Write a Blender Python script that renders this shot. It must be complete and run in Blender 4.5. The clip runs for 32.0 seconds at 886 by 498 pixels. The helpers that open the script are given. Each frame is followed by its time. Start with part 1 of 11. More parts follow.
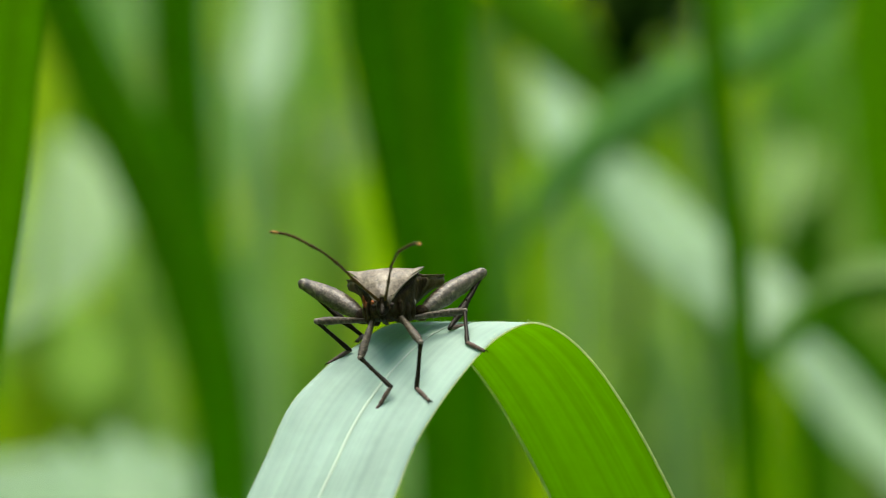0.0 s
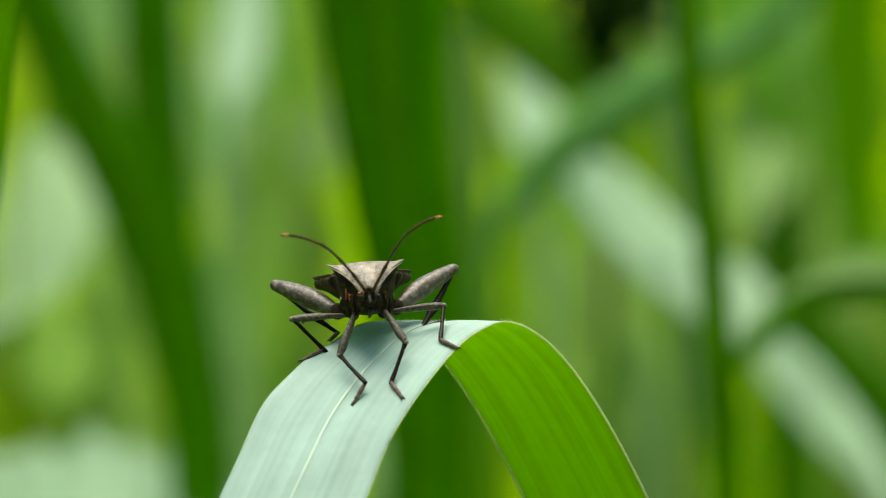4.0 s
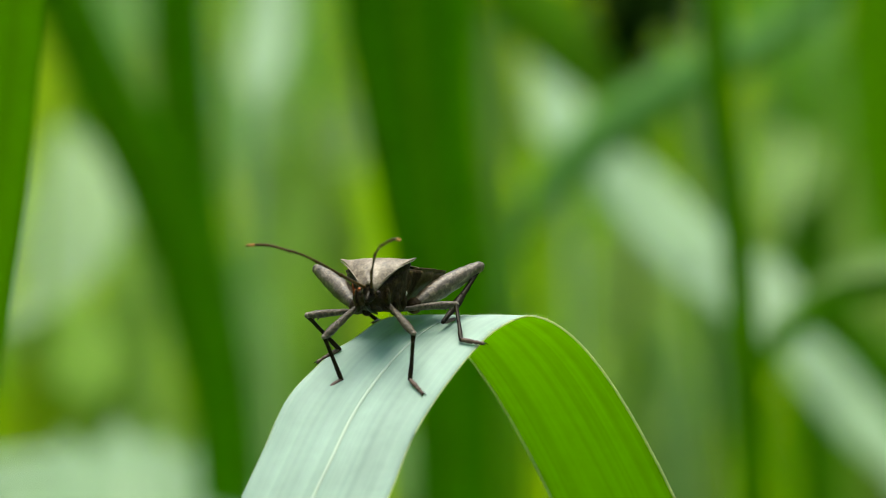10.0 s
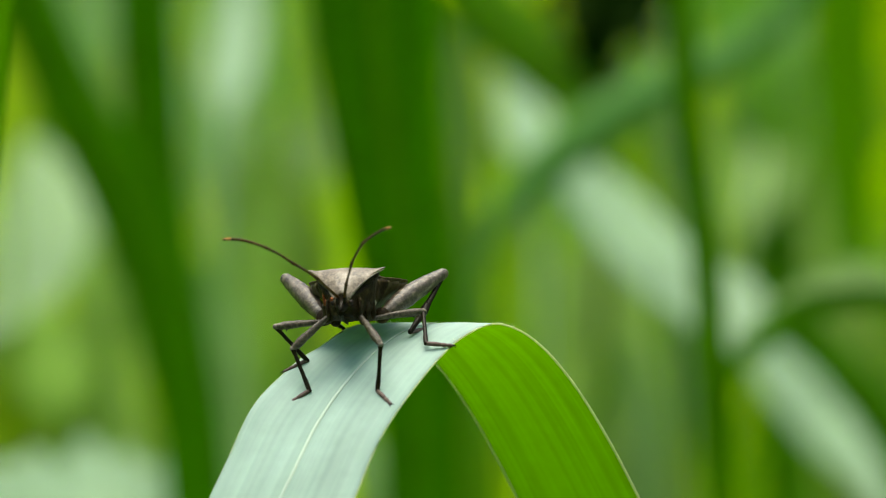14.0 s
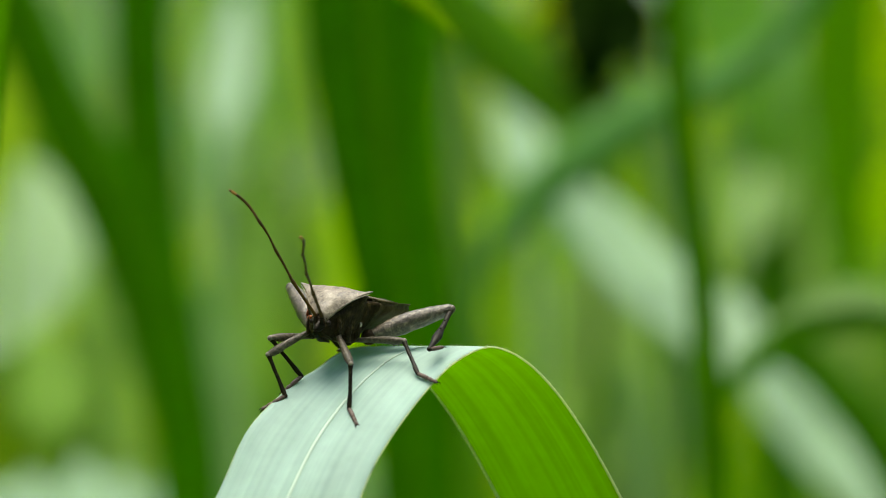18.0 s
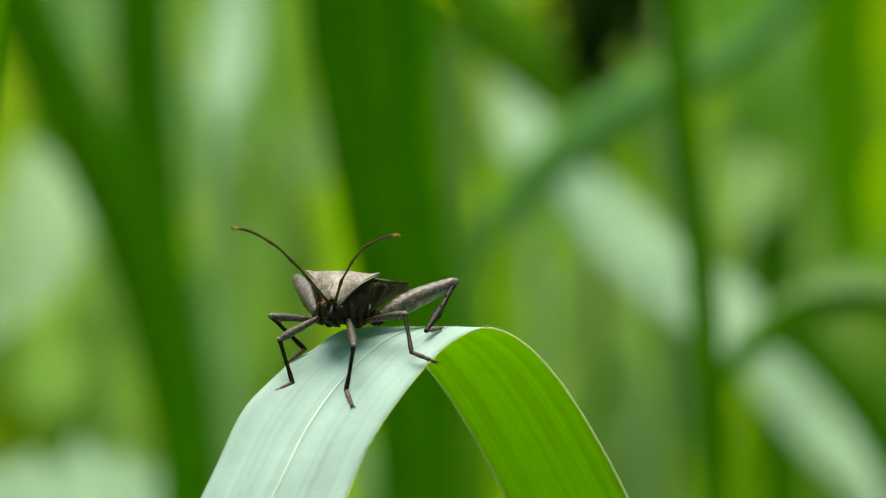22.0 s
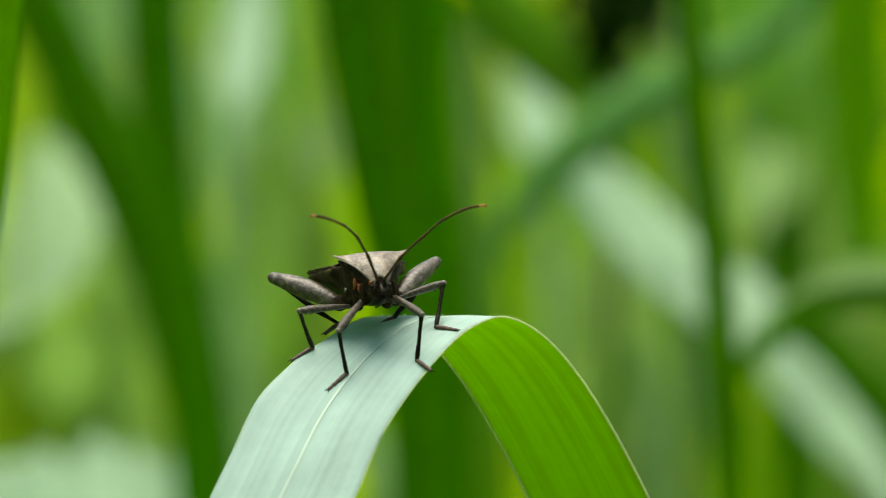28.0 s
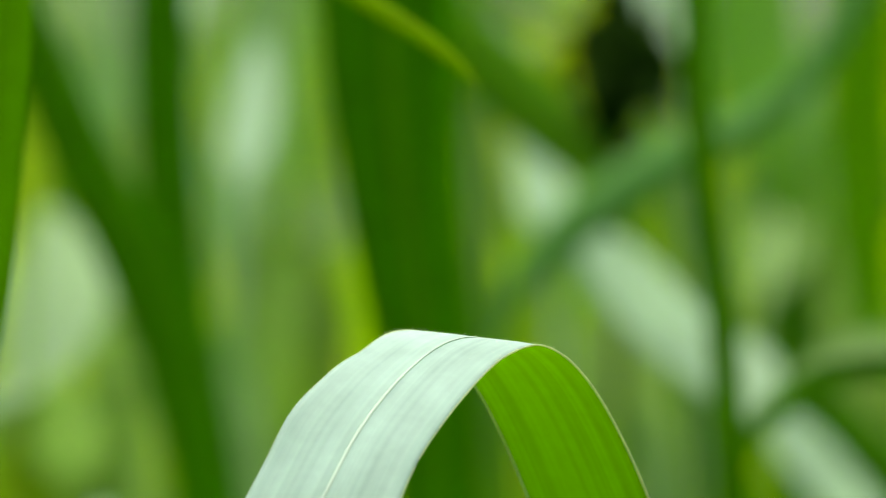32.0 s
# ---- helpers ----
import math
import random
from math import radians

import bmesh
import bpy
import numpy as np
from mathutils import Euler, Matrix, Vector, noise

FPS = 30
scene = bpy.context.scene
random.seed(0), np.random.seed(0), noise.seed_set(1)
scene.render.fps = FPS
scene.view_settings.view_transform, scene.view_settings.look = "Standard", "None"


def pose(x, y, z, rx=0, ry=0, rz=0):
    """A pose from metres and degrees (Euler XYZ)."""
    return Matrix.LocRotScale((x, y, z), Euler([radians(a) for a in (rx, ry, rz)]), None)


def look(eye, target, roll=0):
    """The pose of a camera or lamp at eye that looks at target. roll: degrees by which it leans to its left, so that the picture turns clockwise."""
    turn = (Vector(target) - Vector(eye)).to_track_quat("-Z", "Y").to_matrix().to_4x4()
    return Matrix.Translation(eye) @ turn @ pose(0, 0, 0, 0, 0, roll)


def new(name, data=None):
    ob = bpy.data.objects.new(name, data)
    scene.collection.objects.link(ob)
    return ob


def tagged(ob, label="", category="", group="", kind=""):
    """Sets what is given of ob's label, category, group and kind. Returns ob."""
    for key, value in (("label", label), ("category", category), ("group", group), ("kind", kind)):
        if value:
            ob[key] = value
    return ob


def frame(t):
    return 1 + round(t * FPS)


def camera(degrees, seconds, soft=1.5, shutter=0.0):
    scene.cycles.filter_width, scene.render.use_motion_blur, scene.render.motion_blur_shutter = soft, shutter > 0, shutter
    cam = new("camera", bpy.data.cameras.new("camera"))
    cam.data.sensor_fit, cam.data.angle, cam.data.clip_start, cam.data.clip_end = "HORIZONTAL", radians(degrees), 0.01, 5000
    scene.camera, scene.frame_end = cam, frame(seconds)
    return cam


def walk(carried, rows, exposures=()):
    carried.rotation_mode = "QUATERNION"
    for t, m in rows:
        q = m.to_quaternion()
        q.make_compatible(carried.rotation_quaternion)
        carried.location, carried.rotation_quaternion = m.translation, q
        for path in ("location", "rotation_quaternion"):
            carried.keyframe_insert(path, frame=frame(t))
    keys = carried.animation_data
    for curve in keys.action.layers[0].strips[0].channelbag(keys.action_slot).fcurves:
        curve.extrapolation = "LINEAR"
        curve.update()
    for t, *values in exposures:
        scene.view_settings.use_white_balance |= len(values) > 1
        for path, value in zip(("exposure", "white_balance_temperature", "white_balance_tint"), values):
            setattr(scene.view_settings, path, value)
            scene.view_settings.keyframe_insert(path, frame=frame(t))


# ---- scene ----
# ---- camera: held by hand, far lens ----
cam = camera(8.6, 32.0, soft=0.9, shutter=0.5)
cam.data.dof.use_dof = True
cam.data.dof.focus_distance, cam.data.dof.aperture_fstop = 0.796, 17.0
walk(cam, [
    (0, pose(0, -0.8, 0, 90.0484, 0, 0.0335)),
    (0.5, pose(0, -0.8, 0, 90.1412, 0, 0.2017)),
    (1, pose(0, -0.8, 0, 90.0313, 0, -0.1165)),
    (1.5, pose(0, -0.8, 0, 89.9555, 0, -0.2594)),
    (2, pose(0, -0.8, 0, 89.9055, 0, -0.2764)),
    (2.5, pose(0, -0.8, 0, 89.9220, 0, -0.2929)),
    (3, pose(0, -0.8, 0, 89.9555, 0, -0.3687)),
    (3.5, pose(0, -0.8, 0, 90.0396, 0, -0.3011)),
    (5.5, pose(0, -0.8, 0, 89.9896, 0, -0.0676)),
    (6, pose(0, -0.8, 0, 89.9225, 0, -0.0423)),
    (6.5, pose(0, -0.8, 0, 89.9055, 0, -0.1434)),
    (7, pose(0, -0.8, 0, 90.0066, 0, -0.1769)),
    (7.5, pose(0, -0.8, 0, 90.0066, 0, -0.0005)),
    (8, pose(0, -0.8, 0, 90.0484, 0, -0.0170)),
    (8.5, pose(0, -0.8, 0, 89.9390, 0, -0.0676)),
    (9, pose(0, -0.8, 0, 89.9984, 0, -0.0005)),
    (9.5, pose(0, -0.8, 0, 90.1159, 0, -0.0258)),
    (10, pose(0, -0.8, 0, 89.9984, 0, 0.0418)),
    (10.5, pose(0, -0.8, 0, 90.0571, 0, 0.1176)),
    (11, pose(0, -0.8, 0, 90.0066, 0, -0.0341)),
    (11.5, pose(0, -0.8, 0, 90.1159, 0, -0.1099)),
    (12, pose(0, -0.8, 0, 90.1830, 0, -0.2275)),
    (12.5, pose(0, -0.8, 0, 90.2083, 0, -0.3116)),
    (13, pose(0, -0.8, 0, 90.0484, 0, -0.1605)),
    (13.5, pose(0, -0.8, 0, 90.0231, 0, -0.1517)),
    (14, pose(0, -0.8, 0, 90.1159, 0, -0.2698)),
    (14.5, pose(0, -0.8, 0, 90.2083, 0, -0.3116)),
    (16.5, pose(0, -0.8, 0, 90.3429, 0, -0.0758)),
    (17, pose(0, -0.8, 0, 90.2676, 0, -0.2105)),
    (17.5, pose(0, -0.8, 0, 90.2923, 0, -0.3621)),
    (18, pose(0, -0.8, 0, 90.3264, 0, -0.3116)),
    (18.5, pose(0, -0.8, 0, 90.3176, 0, -0.0676)),
    (19, pose(0, -0.8, 0, 90.2083, 0, 0.0670)),
    (19.5, pose(0, -0.8, 0, 90.1747, 0, 0.0588)),
    (20, pose(0, -0.8, 0, 90.1830, 0, -0.0593)),
    (20.5, pose(0, -0.8, 0, 90.3682, 0, -0.1605)),
    (21, pose(0, -0.8, 0, 90.3011, 0, -0.2193)),
    (21.5, pose(0, -0.8, 0, 90.2171, 0, -0.2193)),
    (22, pose(0, -0.8, 0, 90.1583, 0, -0.3204)),
    (22.5, pose(0, -0.8, 0, 90.2083, 0, -0.2357)),
    (23, pose(0, -0.8, 0, 90.2841, 0, -0.3368)),
    (23.5, pose(0, -0.8, 0, 90.2588, 0, -0.0846)),
    (24, pose(0, -0.8, 0, 90.1918, 0, -0.0088)),
    (24.5, pose(0, -0.8, 0, 90.1583, 0, 0.0418)),
    (25, pose(0, -0.8, 0, 90.0824, 0, 0.0165)),
    (25.5, pose(0, -0.8, 0, 90.0989, 0, 0.0670)),
    (27.5, pose(0, -0.8, 0, 90.1077, 0, -0.0511)),
    (28, pose(0, -0.8, 0, 90.0907, 0, -0.1769)),
    (28.5, pose(0, -0.8, 0, 90.1830, 0, -0.3792)),
    (29, pose(0, -0.8, 0, 90.1918, 0, -0.3368)),
    (29.5, pose(0, -0.8, 0, 90.1242, 0, -0.0511)),
    (30, pose(0, -0.8, 0, 90.0484, 0, -0.0341)),
    (30.5, pose(0, -0.8, 0, 90.1330, 0, -0.1264)),
    (31, pose(0, -0.8, 0, 90.2253, 0, -0.2610)),
    (31.2, pose(0, -0.8, 0, 90.2583, 0, -0.3379)),
    (31.3, pose(0, -0.8, 0, 90.2693, 0, -0.3874)),
    (31.4, pose(0, -0.8, 0, 90.2693, 0, -0.3929)),
    (31.5, pose(0, -0.8, 0, 90.2676, 0, -0.3956)),
    (31.7, pose(0, -0.8, 0, 90.7144, 0, -0.3105)),
    (32, pose(0, -0.8, 0, 90.7891, 0, -0.1099)),
], exposures=[(0, 1.21, 6750, 3), (32, 1.21, 6750, 3)])

# ---- world and light: bright overcast noon ----
world = bpy.data.worlds.new("overcast_sky")
scene.world = world
world.use_nodes = True
wn = world.node_tree.nodes
sky = wn.new("ShaderNodeTexSky")
sky.sky_type, sky.sun_disc = "NISHITA", False
sky.sun_elevation, sky.sun_rotation = radians(85), radians(315)
sky.air_density, sky.dust_density, sky.ozone_density = 1.0, 3.5, 1.0
wn["Background"].inputs["Strength"].default_value = 0.074
world.node_tree.links.new(sky.outputs["Color"], wn["Background"].inputs["Color"])
sun_data = bpy.data.lights.new("sun", "SUN")
sun_data.energy, sun_data.angle, sun_data.color = 1.85, radians(52), (1.0, 0.97, 0.9)
sun = new("sun", sun_data)
sun.matrix_world = look((-0.25, 0.25, 4.2), (0, 0, 0))


# ---- materials ----
def material(name):
    m = bpy.data.materials.new(name)
    m.use_nodes = True
    m.node_tree.nodes.clear()
    return m, m.node_tree


def ramp(nt, fac, stops):
    r = nt.nodes.new("ShaderNodeValToRGB")
    while len(r.color_ramp.elements) < len(stops):
        r.color_ramp.elements.new(0.5)
    for e, (at, c) in zip(r.color_ramp.elements, stops):
        e.position, e.color = at, (*c, 1)
    nt.links.new(fac, r.inputs["Fac"])
    return r.outputs["Color"]


def noise_tex(nt, scale, detail=4, stretch=(1, 1, 1), rough=0.55):
    co = nt.nodes.new("ShaderNodeTexCoord")
    mp = nt.nodes.new("ShaderNodeMapping")
    mp.inputs["Scale"].default_value = stretch
    nt.links.new(co.outputs["Object"], mp.inputs["Vector"])
    n = nt.nodes.new("ShaderNodeTexNoise")
    n.inputs["Scale"].default_value, n.inputs["Detail"].default_value = scale, detail
    n.inputs["Roughness"].default_value = rough
    nt.links.new(mp.outputs["Vector"], n.inputs["Vector"])
    return n.outputs["Fac"]


def mixed(nt, fac, a, b):
    m = nt.nodes.new("ShaderNodeMix")
    m.data_type = "RGBA"
    for socket, value in ((m.inputs["Factor"], fac), (m.inputs[6], a), (m.inputs[7], b)):
        if isinstance(value, (tuple, float, int)):
            socket.default_value = (*value, 1) if isinstance(value, tuple) else value
        else:
            nt.links.new(value, socket)
    return m.outputs[2]


def leaf_material(name, dark, light, through_colour, rough=0.45, thin=0.45, vein=True, gloss=0.5, bands=0.0, relief=0.16):
    """A leaf surface: veins along the blade (uv x runs across it), blotches, gloss, and light through it."""
    m, nt = material(name)
    uv = nt.nodes.new("ShaderNodeUVMap")
    sep = nt.nodes.new("ShaderNodeSeparateXYZ")
    nt.links.new(uv.outputs["UV"], sep.inputs["Vector"])
    w = nt.nodes.new("ShaderNodeTexNoise")
    mp = nt.nodes.new("ShaderNodeMapping")
    mp.inputs["Scale"].default_value = (30, 1.1, 1)
    nt.links.new(uv.outputs["UV"], mp.inputs["Vector"])
    nt.links.new(mp.outputs["Vector"], w.inputs["Vector"])
    w.inputs["Scale"].default_value, w.inputs["Detail"].default_value = 1.0, 3
    blotch = noise_tex(nt, 90, 3)
    a = ramp(nt, w.outputs["Fac"], ((0.2, dark), (0.8, light)))
    tone = ramp(nt, blotch, ((0.3, (0.86, 0.86, 0.86)), (0.7, (1.1, 1.1, 1.1))))
    mul = nt.nodes.new("ShaderNodeMix")
    mul.data_type, mul.blend_type = "RGBA", "MULTIPLY"
    mul.inputs["Factor"].default_value = 1.0
    nt.links.new(a, mul.inputs[6])
    nt.links.new(tone, mul.inputs[7])
    base, height = mul.outputs[2], w.outputs["Fac"]
    tc = ramp(nt, w.outputs["Fac"], ((0.25, tuple(c * 0.84 for c in through_colour)), (0.75, through_colour)))
    if bands:
        # broad bands along the blade and a bloom of wax rubbed off in patches
        wide = nt.nodes.new("ShaderNodeTexNoise")
        mw = nt.nodes.new("ShaderNodeMapping")
        mw.inputs["Scale"].default_value = (9, 0.5, 1)
        nt.links.new(uv.outputs["UV"], mw.inputs["Vector"])
        nt.links.new(mw.outputs["Vector"], wide.inputs["Vector"])
        wide.inputs["Scale"].default_value, wide.inputs["Detail"].default_value = 1.0, 2
        rub = noise_tex(nt, 330, 5, rough=0.65)
        for fac, amount in ((wide.outputs["Fac"], bands), (rub, bands * 0.6)):
            shade = ramp(nt, fac, ((0.32, (1 - amount,) * 3), (0.68, (1 + amount * 0.4,) * 3)))
            outs = []
            for source in (base, tc):
                mm = nt.nodes.new("ShaderNodeMix")
                mm.data_type, mm.blend_type = "RGBA", "MULTIPLY"
                mm.inputs["Factor"].default_value = 1.0
                nt.links.new(source, mm.inputs[6])
                nt.links.new(shade, mm.inputs[7])
                outs.append(mm.outputs[2])
            base, tc = outs
        hsum = nt.nodes.new("ShaderNodeMath")
        hsum.operation = "MULTIPLY_ADD"
        hsum.inputs[1].default_value = 2.2
        nt.links.new(wide.outputs["Fac"], hsum.inputs[0])
        nt.links.new(w.outputs["Fac"], hsum.inputs[2])
        height = hsum.outputs[0]
    p = nt.nodes.new("ShaderNodeBsdfPrincipled")
    p.inputs["Roughness"].default_value = rough
    p.inputs["Specular IOR Level"].default_value = gloss
    nt.links.new(base, p.inputs["Base Color"])
    t = nt.nodes.new("ShaderNodeBsdfTranslucent")
    nt.links.new(tc, t.inputs["Color"])
    mix = nt.nodes.new("ShaderNodeMixShader")
    mix.inputs["Fac"].default_value = thin
    nt.links.new(p.outputs[0], mix.inputs[1])
    nt.links.new(t.outputs[0], mix.inputs[2])
    if vein:
        b = nt.nodes.new("ShaderNodeBump")
        b.inputs["Strength"].default_value, b.inputs["Distance"].default_value = relief, 0.0003
        nt.links.new(height, b.inputs["Height"])
        nt.links.new(b.outputs["Normal"], p.inputs["Normal"])
    out = nt.nodes.new("ShaderNodeOutputMaterial")
    nt.links.new(mix.outputs[0], out.inputs["Surface"])
    return m


def plain(name, stops, scale, rough=0.7, spec=0.3, bump=0.2, depth=0.0002, stretch=(1, 1, 1)):
    """An opaque surface with two scales of mottling and fine relief."""
    m, nt = material(name)
    n1 = noise_tex(nt, scale, 5, stretch, 0.6)
    n2 = noise_tex(nt, scale * 5.3, 3, stretch)
    col = mixed(nt, 0.3, ramp(nt, n1, stops), ramp(nt, n2, stops))
    p = nt.nodes.new("ShaderNodeBsdfPrincipled")
    p.inputs["Roughness"].default_value = rough
    p.inputs["Specular IOR Level"].default_value = spec
    nt.links.new(col, p.inputs["Base Color"])
    b = nt.nodes.new("ShaderNodeBump")
    b.inputs["Strength"].default_value, b.inputs["Distance"].default_value = bump, depth
    h = nt.nodes.new("ShaderNodeMath")
    h.operation = "MULTIPLY_ADD"
    h.inputs[1].default_value = 0.35
    nt.links.new(n2, h.inputs[0])
    nt.links.new(n1, h.inputs[2])
    nt.links.new(h.outputs[0], b.inputs["Height"])
    nt.links.new(b.outputs["Normal"], p.inputs["Normal"])
    out = nt.nodes.new("ShaderNodeOutputMaterial")
    nt.links.new(p.outputs[0], out.inputs["Surface"])
    return m


WAXY = leaf_material("waxy_leaf_top", (0.49, 0.68, 0.585), (0.61, 0.78, 0.685), (0.50, 0.84, 0.10), 0.7, 0.28, gloss=0.06, bands=0.1, relief=0.3)
UNDER = leaf_material("leaf_underside", (0.09, 0.25, 0.004), (0.15, 0.34, 0.007), (0.66, 1.0, 0.010), 0.6, 0.84, gloss=0.15, bands=0.09, relief=0.15)
FRESH = leaf_material("fresh_green_leaf", (0.08, 0.23, 0.002), (0.11, 0.30, 0.003), (0.38, 0.70, 0.003), 0.6, 0.55, gloss=0.1)
MIDGREEN = leaf_material("mid_green_leaf", (0.10, 0.28, 0.002), (0.145, 0.34, 0.003), (0.44, 0.80, 0.002), 0.6, 0.55, gloss=0.07, bands=0.2)
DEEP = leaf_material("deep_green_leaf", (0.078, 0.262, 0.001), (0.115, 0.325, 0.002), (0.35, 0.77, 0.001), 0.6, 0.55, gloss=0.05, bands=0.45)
LIME = leaf_material("yellow_green_leaf", (0.28, 0.43, 0.003), (0.36, 0.51, 0.004), (0.68, 0.95, 0.003), 0.6, 0.55, gloss=0.08, bands=0.12)
# pale base: reflected sky is painted into this leaf's colour
PALE = leaf_material("pale_waxy_sky_leaf", (0.155, 0.31, 0.05), (0.22, 0.39, 0.08), (0.24, 0.52, 0.03), 0.5, 0.35, gloss=0.15, bands=0.15)
BLUISH = leaf_material("blue_green_leaf", (0.175, 0.41, 0.085), (0.23, 0.50, 0.12), (0.27, 0.64, 0.08), 0.5, 0.42, gloss=0.15, bands=0.12)
LUSH = leaf_material("lush_green_leaf", (0.18, 0.38, 0.003), (0.24, 0.45, 0.004), (0.52, 0.90, 0.004), 0.55, 0.55, gloss=0.12, bands=0.12)
MEADOW = leaf_material("meadow_green_leaf", (0.15, 0.33, 0.003), (0.20, 0.39, 0.004), (0.46, 0.80, 0.003), 0.6, 0.5, gloss=0.08)
SAGE = leaf_material("sage_green_leaf", (0.11, 0.26, 0.04), (0.15, 0.32, 0.06), (0.18, 0.45, 0.03), 0.5, 0.4, gloss=0.12, bands=0.15)
RIB = leaf_material("pale_midrib", (0.72, 0.85, 0.55), (0.82, 0.93, 0.66), (0.95, 1.0, 0.55), 0.5, 0.72)
# whitish bases of the next two include the sky's reflection as colour
GLAUCOUS = leaf_material("glaucous_sky_leaf", (0.32, 0.51, 0.27), (0.43, 0.63, 0.37), (0.36, 0.64, 0.17), 0.45, 0.32, gloss=0.3, bands=0.18)
SUNNY = leaf_material("light_waxy_sky_leaf", (0.32, 0.50, 0.21), (0.41, 0.59, 0.28), (0.35, 0.62, 0.12), 0.5, 0.35, gloss=0.2, bands=0.22)
VEIN = leaf_material("pale_midrib_top", (0.55, 0.71, 0.54), (0.63, 0.78, 0.60), (0.8, 0.95, 0.5), 0.55, 0.15)
OLIVE = leaf_material("olive_green_leaf", (0.125, 0.245, 0.02), (0.17, 0.31, 0.032), (0.25, 0.45, 0.02), 0.6, 0.45, gloss=0.1)
SPRING = leaf_material("spring_green_leaf", (0.20, 0.38, 0.03), (0.26, 0.45, 0.05), (0.46, 0.78, 0.03), 0.55, 0.45, gloss=0.15)
SOIL = plain("mossy_soil", ((0.3, (0.035, 0.027, 0.014)), (0.5, (0.04, 0.065, 0.014)), (0.7, (0.06, 0.10, 0.02))), 6, 0.9, 0.2, 0.6, 0.01)
DRY_SHADED = plain("withered_shaded_leaf", ((0.3, (0.010, 0.028, 0.001)), (0.7, (0.022, 0.055, 0.002))), 60, 0.8, 0.04)


# ---- building helpers ----
def part(name, bm, mats, parent=None, label="", smooth=True):
    me = bpy.data.meshes.new(name)
    bm.to_mesh(me)
    bm.free()
    for m in (mats if isinstance(mats, (list, tuple)) else [mats]):
        me.materials.append(m)
    if smooth:
        me.polygons.foreach_set("use_smooth", [True] * len(me.polygons))
    ob = new(name, me)
    if parent:
        ob.parent = parent
    if label:
        ob["label"] = label
    return ob


FOCAL = 784 / math.tan(radians(4.3))


def spot(side, height, d):
    """The place at distance d before the camera's first stand, by its side and height there."""
    return Vector(((side - 784) / FOCAL * d, d - 0.8, (441 - height) / FOCAL * d))


def spline(pts, u):
    """Catmull-Rom through vectors, u from 0 to 1."""
    n = len(pts) - 1
    i = min(int(u * n), n - 1)
    f = u * n - i
    p0, p1, p2, p3 = pts[max(i - 1, 0)], pts[i], pts[i + 1], pts[min(i + 2, n)]
    return 0.5 * ((2 * p1) + (p2 - p0) * f + (2 * p0 - 5 * p1 + 4 * p2 - p3) * f * f + (3 * p1 - p0 - 3 * p2 + p3) * f ** 3)


def strip(line, side, widths, thick=0.0004, fold=0.0, across=6, along=40, wave=0.0, seed=0):
    """A leaf blade: closed thin sheet along a line; side(u) is its width direction. Upper faces material 0, lower 1."""
    bm = bmesh.new()
    uvl = bm.loops.layers.uv.new("UVMap")
    top, low, uvs = [], [], {}
    for i in range(along + 1):
        u = i / along
        c = spline(line, u)
        t = (spline(line, min(u + 0.01, 1)) - spline(line, max(u - 0.01, 0))).normalized()
        s = side(u)
        s = (s - t * s.dot(t)).normalized()
        n = s.cross(t)
        w = spline(widths, u)
        rt, rl = [], []
        for j in range(across + 1):
            v = 2 * j / across - 1
            lift = abs(v) * fold * w + wave * w * math.sin(9 * u + seed + (2 if v > 0 else 0)) * v * v
            p = c + s * (v * w / 2) + n * lift
            th = thick * (1.0 - 0.85 * abs(v) ** 3)
            a, b = bm.verts.new(p + n * th), bm.verts.new(p - n * th)
            uvs[a] = uvs[b] = (j / across, u * 6)
            rt.append(a), rl.append(b)
        top.append(rt), low.append(rl)
    def face(vs, mi):
        f = bm.faces.new(vs)
        f.material_index = mi
        for lp in f.loops:
            lp[uvl].uv = uvs[lp.vert]
    for i in range(along):
        for j in range(across):
            face((top[i][j], top[i][j + 1], top[i + 1][j + 1], top[i + 1][j]), 0)
            face((low[i][j], low[i + 1][j], low[i + 1][j + 1], low[i][j + 1]), 1)
        for j, fl in ((0, False), (across, True)):
            q = (top[i][j], top[i + 1][j], low[i + 1][j], low[i][j])
            face(q[::-1] if fl else q, 0)
    for i, fl in ((0, True), (along, False)):
        for j in range(across):
            q = (top[i][j], top[i][j + 1], low[i][j + 1], low[i][j])
            face(q[::-1] if fl else q, 0)
    bmesh.ops.recalc_face_normals(bm, faces=bm.faces)
    return bm


def tube(line, radii, sides=8, along=24, flat=1.0):
    """A round stalk along a line, closed at both ends."""
    bm = bmesh.new()
    uvl = bm.loops.layers.uv.new("UVMap")
    rings = []
    up = Vector((0.13, 0.31, 0.94))
    for i in range(along + 1):
        u = i / along
        c = spline(line, u)
        t = (spline(line, min(u + 0.01, 1)) - spline(line, max(u - 0.01, 0))).normalized()
        a = t.cross(up if abs(t.dot(up)) < 0.9 else Vector((1, 0, 0))).normalized()
        b = t.cross(a)
        r = spline(radii, u)
        rings.append([bm.verts.new(c + (a * math.cos(q) + b * math.sin(q) * flat) * r)
                      for q in (2 * math.pi * k / sides for k in range(sides))])
    for ra, rb in zip(rings, rings[1:]):
        for k in range(sides):
            bm.faces.new((ra[k], ra[(k + 1) % sides], rb[(k + 1) % sides], rb[k]))
    bm.faces.new(rings[0][::-1]), bm.faces.new(rings[-1])
    bmesh.ops.recalc_face_normals(bm, faces=bm.faces)
    for f in bm.faces:
        for lp in f.loops:
            lp[uvl].uv = (0.5, lp.vert.co.z * 20)
    return bm


